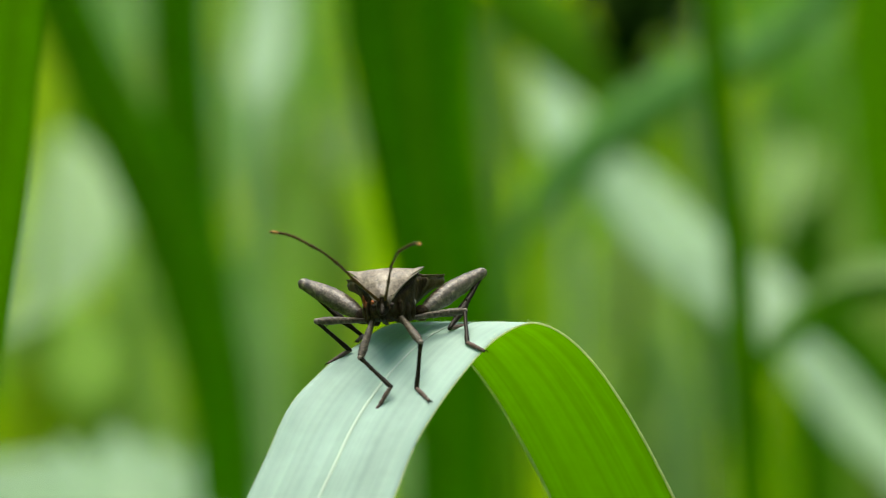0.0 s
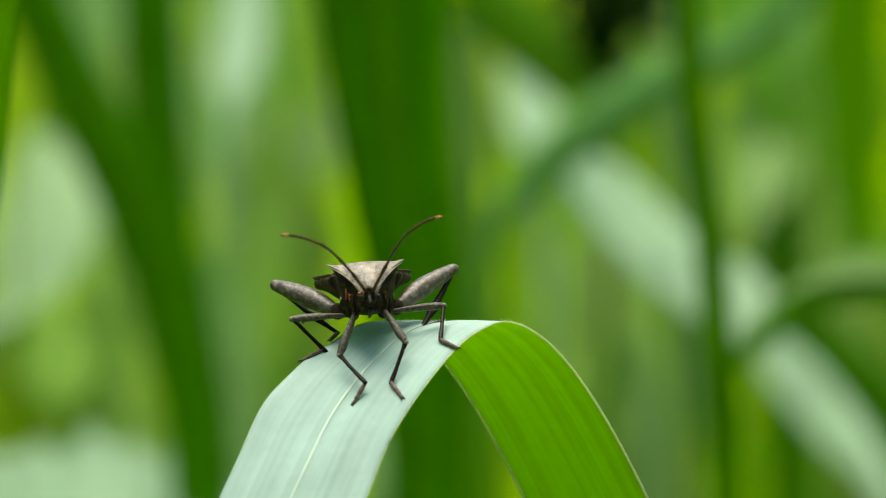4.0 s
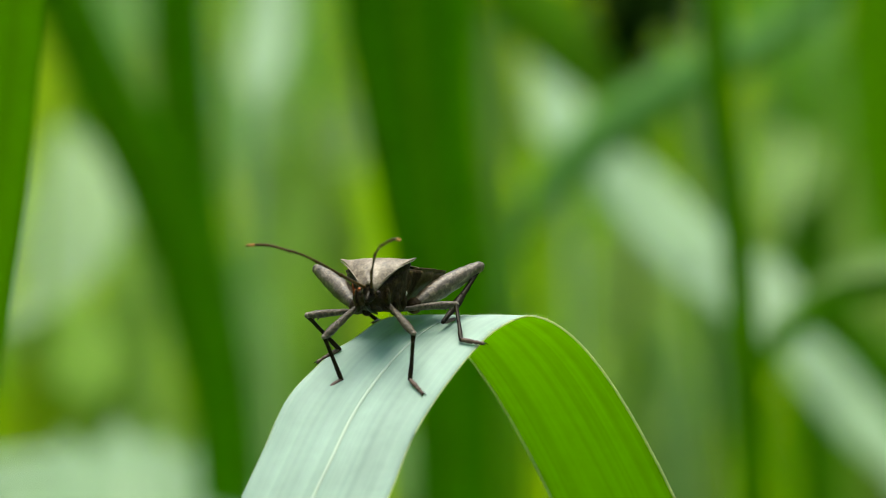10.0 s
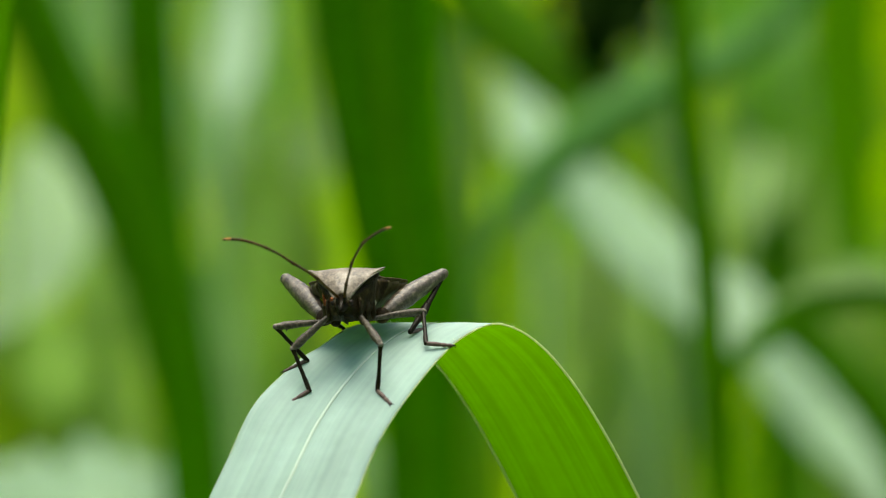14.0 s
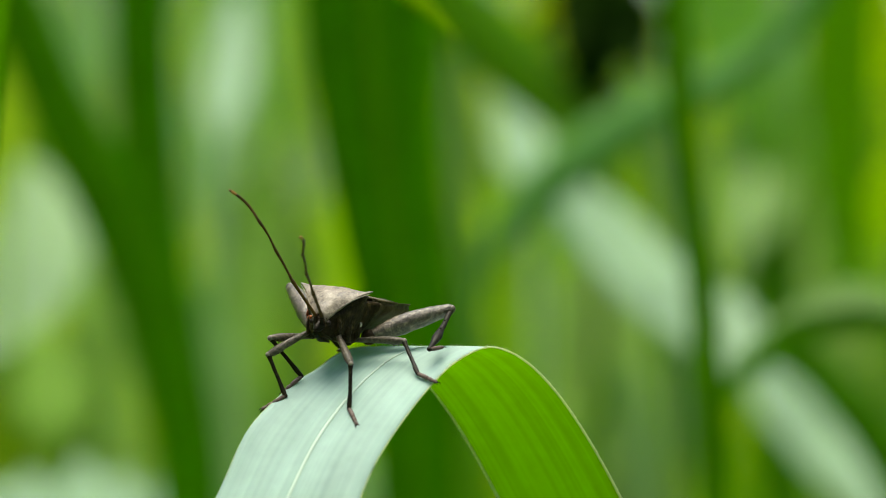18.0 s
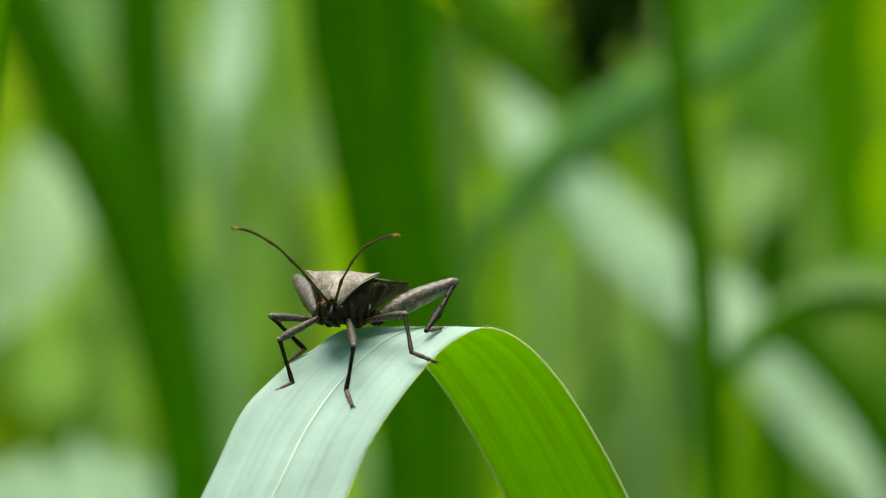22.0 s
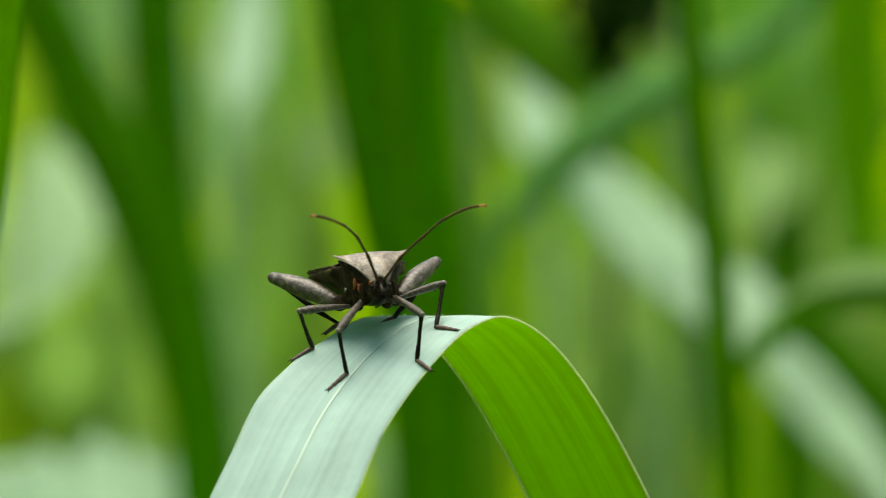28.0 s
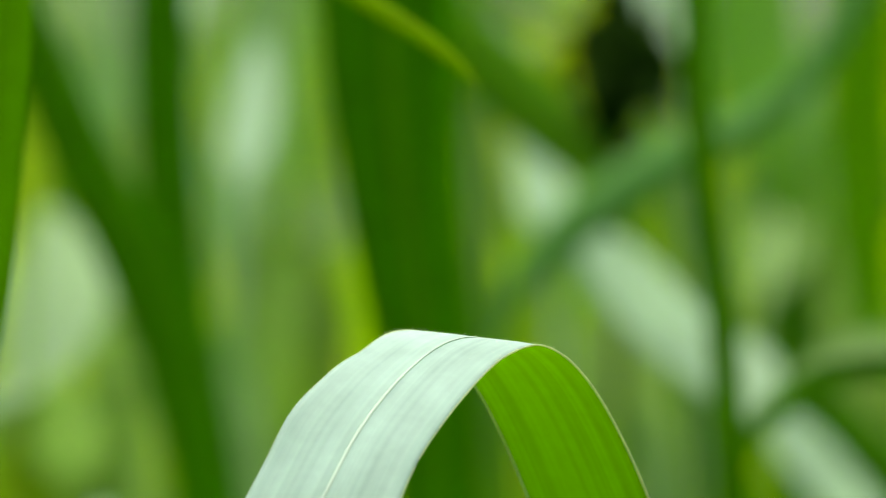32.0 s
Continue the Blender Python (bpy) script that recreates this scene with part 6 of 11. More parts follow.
    walk(JOINTED["Rm"][2], [
        (0, pose(-0.00162, -0.00575, -0.01061, -17.3, 25.2, -57.8)),
        (0.1, pose(-0.00174, -0.00579, -0.01062, -17.7, 24.8, -58.7)),
        (0.5, pose(-0.00353, -0.00610, -0.01088, -22.8, 20.4, -70.5)),
        (1, pose(-0.00365, -0.00610, -0.01091, -23.1, 20.1, -71.3)),
        (2, pose(-0.00329, -0.00601, -0.01078, -20.9, 24.9, -65.5)),
        (3, pose(-0.00357, -0.00594, -0.01077, -20.7, 22.2, -65.3)),
        (6, pose(-0.00062, -0.00695, -0.01228, -35.8, 24.0, -96.7)),
        (6.55, pose(-0.00064, -0.00687, -0.01229, -34.8, 24.2, -94.6)),
        (6.95, pose(-0.00107, -0.00593, -0.01240, -20.0, 26.8, -63.4)),
        (7, pose(-0.00111, -0.00589, -0.01240, -19.0, 26.9, -61.3)),
        (8, pose(-0.00130, -0.00582, -0.01179, -13.1, 29.3, -49.3)),
        (9, pose(-0.00130, -0.00580, -0.01185, -15.4, 28.1, -53.9)),
        (10, pose(-0.00097, -0.00571, -0.01201, -17.0, 29.1, -57.2)),
        (10.3, pose(-0.00105, -0.00574, -0.01201, -17.3, 29.1, -57.7)),
        (10.9, pose(-0.00226, -0.00617, -0.01192, -20.8, 28.4, -64.9)),
        (11, pose(-0.00235, -0.00619, -0.01191, -21.1, 28.3, -65.3)),
        (12, pose(-0.00237, -0.00646, -0.01178, -16.2, 25.5, -55.4)),
        (13, pose(-0.00231, -0.00668, -0.01148, -17.7, 24.0, -58.7)),
        (14, pose(-0.00173, -0.00607, -0.01193, -22.0, 24.3, -68.0)),
        (15.1, pose(-0.00147, -0.00598, -0.01197, -21.0, 25.1, -65.7)),
        (16.1, pose(0.00222, -0.00363, -0.01233, -0.5, 32.8, -26.3)),
        (17, pose(0.00245, -0.00341, -0.01233, 1.3, 32.9, -23.2)),
        (18, pose(0.00265, -0.00257, -0.01226, -5.8, 42.3, -38.6)),
        (18.55, pose(0.00236, -0.00287, -0.01204, -5.7, 42.3, -38.3)),
        (18.95, pose(-0.00167, -0.00757, -0.00885, -3.2, 41.4, -34.1)),
        (19, pose(-0.00192, -0.00791, -0.00863, -111.7, 37.0, 177.2)),
        (19.1, pose(-0.00187, -0.00770, -0.00876, 2.3, 31.4, -20.6)),
        (19.5, pose(-0.00052, -0.00506, -0.01079, -3.9, 31.4, -32.1)),
        (20, pose(-0.00040, -0.00492, -0.01095, -4.3, 31.3, -32.9)),
        (21, pose(-0.00059, -0.00491, -0.01047, -11.9, 26.3, -46.5)),
        (22, pose(-0.00033, -0.00504, -0.01059, -5.2, 27.6, -33.2)),
        (23, pose(-0.00062, -0.00498, -0.01050, -9.9, 28.6, -42.9)),
        (24, pose(0.00061, -0.00443, -0.01070, -5.3, 30.2, -34.3)),
        (24.1, pose(0.00056, -0.00445, -0.01069, -6.1, 30.5, -35.8)),
        (24.5, pose(-0.00026, -0.00472, -0.01058, -20.2, 32.5, -63.2)),
        (25, pose(-0.00032, -0.00473, -0.01057, -21.4, 32.5, -65.4)),
        (26, pose(-0.00051, -0.00498, -0.01068, -21.2, 32.1, -65.2)),
        (27.2, pose(-0.00433, -0.00793, -0.01186, -24.5, 25.1, -73.1)),
        (28, pose(-0.00465, -0.00807, -0.01192, -24.9, 24.6, -74.0)),
        (28.1, pose(-0.00434, -0.00804, -0.01204, -24.9, 24.9, -74.0)),
        (28.5, pose(0.00013, -0.00718, -0.01374, -26.1, 30.5, -74.9)),
        (29, pose(0.00043, -0.00710, -0.01385, -26.2, 30.9, -75.0)),
        (29.35, pose(0.00045, -0.00708, -0.01386, -25.8, 31.0, -74.2)),
        (29.85, pose(0.00072, -0.00681, -0.01411, -19.2, 32.2, -61.3)),
        (30, pose(0.00074, -0.00679, -0.01413, -18.7, 32.3, -60.4)),
        (30.5, pose(0.00212, -0.00573, -0.01452, -14.7, 33.5, -52.8)),
        (31, pose(0.00208, -0.00513, -0.01302, -17.1, 28.9, -57.3)),
        (31.2, pose(0.00334, -0.00537, -0.01305, -7.9, 22.9, -37.1)),
        (31.3, pose(0.00421, -0.00593, -0.01388, -8.7, 25.3, -39.5)),
        (32, pose(0.00421, -0.00593, -0.01388, -8.7, 25.3, -39.5)),
    ])
    walk(JOINTED["Rf"][0], [
        (0, pose(0.00191, -0.00132, -0.00552, 1.5, 47.9, -21.4)),
        (0.1, pose(0.00191, -0.00132, -0.00552, -0.1, 46.5, -23.3)),
        (0.5, pose(0.00191, -0.00132, -0.00552, -6.2, 32.2, -28.9)),
        (1, pose(0.00191, -0.00132, -0.00552, -6.2, 32.1, -28.9)),
        (2, pose(0.00191, -0.00132, -0.00552, -14.6, 50.6, -44.5)),
        (3, pose(0.00191, -0.00132, -0.00552, -18.1, 56.6, -49.5)),
        (6, pose(0.00191, -0.00132, -0.00552, -23.8, 59.4, -57.0)),
        (6.55, pose(0.00191, -0.00132, -0.00552, -25.4, 57.3, -59.3)),
        (6.95, pose(0.00191, -0.00132, -0.00552, -22.6, 39.0, -56.4)),
        (7, pose(0.00191, -0.00132, -0.00552, -22.5, 38.9, -56.3)),
        (8, pose(0.00191, -0.00132, -0.00552, -24.4, 37.0, -59.5)),
        (9, pose(0.00191, -0.00132, -0.00552, -25.4, 39.4, -60.8)),
        (10, pose(0.00191, -0.00132, -0.00552, -19.6, 39.0, -51.7)),
        (10.3, pose(0.00191, -0.00132, -0.00552, -20.9, 39.0, -53.7)),
        (10.9, pose(0.00191, -0.00132, -0.00552, -40.2, 39.4, -83.7)),
        (11, pose(0.00191, -0.00132, -0.00552, -41.6, 39.5, -85.7)),
        (12, pose(0.00191, -0.00132, -0.00552, -47.1, 37.4, -94.8)),
        (13, pose(0.00191, -0.00132, -0.00552, -43.8, 36.5, -90.3)),
        (14, pose(0.00191, -0.00132, -0.00552, -36.4, 39.3, -77.9)),
        (15.1, pose(0.00191, -0.00132, -0.00552, -35.6, 39.0, -76.8)),
        (16.1, pose(0.00191, -0.00132, -0.00552, -22.1, 33.3, -55.9)),
        (17, pose(0.00191, -0.00132, -0.00552, -21.1, 32.8, -54.2)),
        (18, pose(0.00191, -0.00132, -0.00552, -20.3, 33.5, -52.8)),
        (18.55, pose(0.00191, -0.00132, -0.00552, -20.4, 33.4, -53.0)),
        (18.95, pose(0.00191, -0.00132, -0.00552, -21.6, 32.7, -55.1)),
        (19, pose(0.00191, -0.00132, -0.00552, -21.7, 32.7, -55.2)),
        (19.1, pose(0.00191, -0.00132, -0.00552, -21.9, 32.8, -55.7)),
        (19.5, pose(0.00191, -0.00132, -0.00552, -25.3, 33.8, -61.2)),
        (20, pose(0.00191, -0.00132, -0.00552, -25.5, 33.9, -61.5)),
        (21, pose(0.00191, -0.00132, -0.00552, -22.9, 28.2, -57.7)),
        (22, pose(0.00191, -0.00132, -0.00552, -21.2, 26.7, -54.7)),
        (23, pose(0.00191, -0.00132, -0.00552, -23.4, 29.0, -58.6)),
        (24, pose(0.00191, -0.00132, -0.00552, -13.8, 31.4, -41.7)),
        (24.1, pose(0.00191, -0.00132, -0.00552, -14.2, 31.5, -42.3)),
        (24.5, pose(0.00191, -0.00132, -0.00552, -19.5, 31.9, -51.5)),
        (25, pose(0.00191, -0.00132, -0.00552, -19.9, 32.0, -52.1)),
        (26, pose(0.00191, -0.00132, -0.00552, -20.2, 31.9, -52.7)),
        (27.2, pose(0.00191, -0.00132, -0.00552, -21.4, 35.6, -54.7)),
        (28, pose(0.00191, -0.00132, -0.00552, -21.5, 36.0, -54.7)),
        (28.1, pose(0.00191, -0.00132, -0.00552, -20.6, 36.3, -53.3)),
        (28.5, pose(0.00191, -0.00132, -0.00552, -7.2, 40.4, -32.4)),
        (29, pose(0.00191, -0.00132, -0.00552, -6.2, 40.7, -30.9)),
        (29.35, pose(0.00191, -0.00132, -0.00552, -6.3, 40.8, -31.0)),
        (29.85, pose(0.00191, -0.00132, -0.00552, -7.4, 42.4, -33.0)),
        (30, pose(0.00191, -0.00132, -0.00552, -7.4, 42.5, -33.1)),
        (30.5, pose(0.00191, -0.00132, -0.00552, -11.7, 38.5, -39.1)),
        (31, pose(0.00191, -0.00132, -0.00552, -4.6, 37.1, -27.6)),
        (31.2, pose(0.00191, -0.00132, -0.00552, 0.6, 32.0, -17.6)),
        (31.3, pose(0.00191, -0.00132, -0.00552, 2.4, 42.1, -18.4)),
        (32, pose(0.00191, -0.00132, -0.00552, 2.4, 42.1, -18.4)),
    ])
    walk(JOINTED["Rf"][1], [
        (0, pose(0.00671, -0.00319, -0.01121, 42.3, 40.1, 61.1)),
        (0.1, pose(0.00676, -0.00341, -0.01109, 44.3, 41.2, 63.6)),
        (0.5, pose(0.00760, -0.00446, -0.00961, 89.3, 57.7, 114.8)),
        (1, pose(0.00761, -0.00446, -0.00959, 93.0, 57.7, 118.9)),
        (2, pose(0.00538, -0.00473, -0.01145, 23.4, 40.9, 38.8)),
        (3, pose(0.00465, -0.00453, -0.01193, 22.7, 38.3, 37.6)),
        (6, pose(0.00404, -0.00459, -0.01212, 25.6, 39.2, 41.1)),
        (6.55, pose(0.00403, -0.00488, -0.01198, 28.7, 41.0, 45.0)),
        (6.95, pose(0.00521, -0.00629, -0.01034, 109.5, 68.5, 134.7)),
        (7, pose(0.00523, -0.00629, -0.01034, 117.7, 69.0, 143.2)),
        (8, pose(0.00502, -0.00660, -0.01014, 77.4, 67.6, 100.7)),
        (9, pose(0.00481, -0.00649, -0.01038, 66.1, 66.9, 88.6)),
        (10, pose(0.00561, -0.00600, -0.01034, 96.2, 68.1, 120.8)),
        (10.3, pose(0.00545, -0.00612, -0.01035, 93.5, 68.2, 117.9)),
        (10.9, pose(0.00256, -0.00721, -0.01039, 45.1, 68.7, 65.8)),
        (11, pose(0.00236, -0.00723, -0.01039, 41.5, 68.6, 62.0)),
        (12, pose(0.00141, -0.00740, -0.01017, 19.6, 61.4, 37.5)),
        (13, pose(0.00189, -0.00748, -0.01008, 20.9, 62.7, 39.1)),
        (14, pose(0.00316, -0.00712, -0.01038, 47.7, 67.9, 68.6)),
        (15.1, pose(0.00328, -0.00712, -0.01034, 48.5, 67.1, 69.5)),
        (16.1, pose(0.00551, -0.00663, -0.00973, 54.7, 58.0, 76.1)),
        (17, pose(0.00568, -0.00655, -0.00967, 54.7, 57.6, 76.1)),
        (18, pose(0.00579, -0.00642, -0.00975, 57.5, 57.0, 79.3)),
        (18.55, pose(0.00577, -0.00643, -0.00974, 56.6, 57.2, 78.3)),
        (18.95, pose(0.00560, -0.00661, -0.00967, 41.8, 59.4, 61.8)),
        (19, pose(0.00560, -0.00662, -0.00967, 40.7, 59.4, 60.5)),
        (19.1, pose(0.00555, -0.00664, -0.00968, 40.6, 59.8, 60.4)),
        (19.5, pose(0.00498, -0.00690, -0.00979, 36.8, 65.1, 56.6)),
        (20, pose(0.00495, -0.00692, -0.00979, 36.4, 65.6, 56.2)),
        (21, pose(0.00553, -0.00703, -0.00915, 39.9, 66.9, 60.2)),
        (22, pose(0.00587, -0.00691, -0.00897, 45.9, 67.4, 66.6)),
        (23, pose(0.00542, -0.00704, -0.00923, 41.9, 67.3, 62.3)),
        (24, pose(0.00680, -0.00568, -0.00952, 53.2, 67.7, 74.6)),
        (24.1, pose(0.00675, -0.00573, -0.00952, 53.0, 68.1, 74.4)),
        (24.5, pose(0.00597, -0.00641, -0.00958, 49.8, 73.7, 71.0)),
        (25, pose(0.00591, -0.00646, -0.00958, 49.6, 74.1, 70.8)),
        (26, pose(0.00586, -0.00650, -0.00957, 55.1, 74.9, 76.6)),
        (27.2, pose(0.00552, -0.00641, -0.00998, 125.9, 69.5, 151.5)),
        (28, pose(0.00550, -0.00638, -0.01003, 127.6, 68.8, 153.4)),
        (28.1, pose(0.00561, -0.00628, -0.01006, 126.0, 69.1, 151.7)),
        (28.5, pose(0.00685, -0.00444, -0.01049, 96.6, 73.1, 120.5)),
        (29, pose(0.00691, -0.00430, -0.01052, 94.0, 73.3, 117.7)),
        (29.35, pose(0.00689, -0.00431, -0.01053, 92.9, 73.1, 116.6)),
        (29.85, pose(0.00667, -0.00440, -0.01069, 77.1, 70.5, 100.2)),
        (30, pose(0.00665, -0.00440, -0.01070, 76.1, 70.3, 99.1)),
        (30.5, pose(0.00657, -0.00510, -0.01030, 86.4, 68.9, 110.3)),
        (31, pose(0.00734, -0.00415, -0.01014, 78.8, 66.6, 102.4)),
        (31.2, pose(0.00812, -0.00328, -0.00958, 75.9, 70.7, 98.9)),
        (31.3, pose(0.00732, -0.00312, -0.01066, 18.3, 72.3, 37.6)),
        (32, pose(0.00732, -0.00312, -0.01066, 18.3, 72.3, 37.6)),
    ])
    walk(JOINTED["Rf"][2], [
        (0, pose(0.00899, 0.00094, -0.01519, -27.9, 53.7, -68.1)),
        (0.1, pose(0.00883, 0.00075, -0.01515, -24.5, 53.2, -63.4)),
        (0.5, pose(0.00621, -0.00146, -0.01482, -3.1, 33.8, -28.0)),
        (1, pose(0.00602, -0.00157, -0.01481, -2.9, 32.5, -27.2)),
        (2, pose(0.00902, -0.00181, -0.01549, -40.2, 56.5, -84.3)),
        (3, pose(0.00849, -0.00157, -0.01575, -31.9, 54.8, -73.5)),
        (6, pose(0.00765, -0.00145, -0.01602, -23.2, 49.9, -61.6)),
        (6.55, pose(0.00732, -0.00159, -0.01602, -22.4, 48.9, -60.5)),
        (6.95, pose(0.00362, -0.00468, -0.01608, -12.5, 36.4, -44.3)),
        (7, pose(0.00345, -0.00496, -0.01610, -11.9, 35.6, -43.2)),
        (8, pose(0.00459, -0.00429, -0.01584, -18.6, 36.2, -54.5)),
        (9, pose(0.00487, -0.00408, -0.01606, -21.1, 33.3, -58.9)),
        (10, pose(0.00443, -0.00402, -0.01607, -20.1, 32.4, -57.1)),
        (10.3, pose(0.00437, -0.00409, -0.01607, -20.7, 32.4, -58.2)),
        (10.9, pose(0.00348, -0.00517, -0.01614, -29.7, 31.3, -74.2)),
        (11, pose(0.00341, -0.00524, -0.01614, -30.3, 31.2, -75.3)),
        (12, pose(0.00375, -0.00560, -0.01559, -26.4, 31.7, -68.3)),
        (13, pose(0.00408, -0.00570, -0.01557, -26.6, 29.8, -68.8)),
        (14, pose(0.00401, -0.00496, -0.01609, -29.0, 30.2, -73.1)),
        (15.1, pose(0.00412, -0.00487, -0.01603, -27.8, 30.9, -71.0)),
        (16.1, pose(0.00630, -0.00346, -0.01496, -8.0, 36.8, -37.0)),
        (17, pose(0.00648, -0.00334, -0.01488, -6.6, 36.9, -34.6)),
        (18, pose(0.00641, -0.00311, -0.01492, -23.8, 35.7, -63.3)),
        (18.55, pose(0.00645, -0.00316, -0.01493, -23.7, 35.3, -63.2)),
        (18.95, pose(0.00709, -0.00384, -0.01498, -22.8, 28.8, -62.1)),
        (19, pose(0.00714, -0.00389, -0.01498, -22.8, 28.3, -62.0)),
        (19.1, pose(0.00709, -0.00394, -0.01501, -22.7, 28.4, -62.0)),
        (19.5, pose(0.00641, -0.00474, -0.01539, -22.7, 29.4, -61.8)),
        (20, pose(0.00637, -0.00480, -0.01541, -22.7, 29.5, -61.8)),
        (21, pose(0.00674, -0.00493, -0.01482, -24.9, 27.3, -66.1)),
        (22, pose(0.00681, -0.00474, -0.01466, -21.5, 28.3, -59.7)),
        (23, pose(0.00652, -0.00493, -0.01492, -24.2, 28.5, -64.7)),
        (24, pose(0.00742, -0.00342, -0.01523, -22.5, 26.2, -61.7)),
        (24.1, pose(0.00737, -0.00351, -0.01525, -22.8, 26.3, -62.3)),
        (24.5, pose(0.00653, -0.00478, -0.01550, -27.3, 26.7, -70.7)),
        (25, pose(0.00646, -0.00487, -0.01551, -27.6, 26.7, -71.3)),
        (26, pose(0.00623, -0.00494, -0.01553, -27.8, 27.3, -71.5)),
        (27.2, pose(0.00362, -0.00538, -0.01576, -29.3, 33.9, -73.0)),
        (28, pose(0.00351, -0.00538, -0.01578, -29.3, 34.2, -73.0)),
        (28.1, pose(0.00367, -0.00524, -0.01583, -28.4, 34.6, -71.3)),
        (28.5, pose(0.00594, -0.00290, -0.01640, -11.1, 39.0, -42.5)),
        (29, pose(0.00608, -0.00273, -0.01643, -9.8, 39.1, -40.4)),
        (29.35, pose(0.00609, -0.00271, -0.01643, -10.0, 39.3, -40.7)),
        (29.85, pose(0.00630, -0.00238, -0.01651, -13.4, 42.6, -46.6)),
        (30, pose(0.00632, -0.00235, -0.01651, -13.6, 42.8, -47.0)),
        (30.5, pose(0.00580, -0.00301, -0.01605, -15.6, 43.8, -50.2)),
        (31, pose(0.00682, -0.00175, -0.01581, -7.9, 38.3, -37.2)),
        (31.2, pose(0.00780, -0.00126, -0.01541, -2.1, 33.4, -26.2)),
        (31.3, pose(0.00881, -0.00197, -0.01653, -3.3, 34.8, -28.6)),
        (32, pose(0.00881, -0.00197, -0.01653, -3.3, 34.8, -28.6)),
    ])
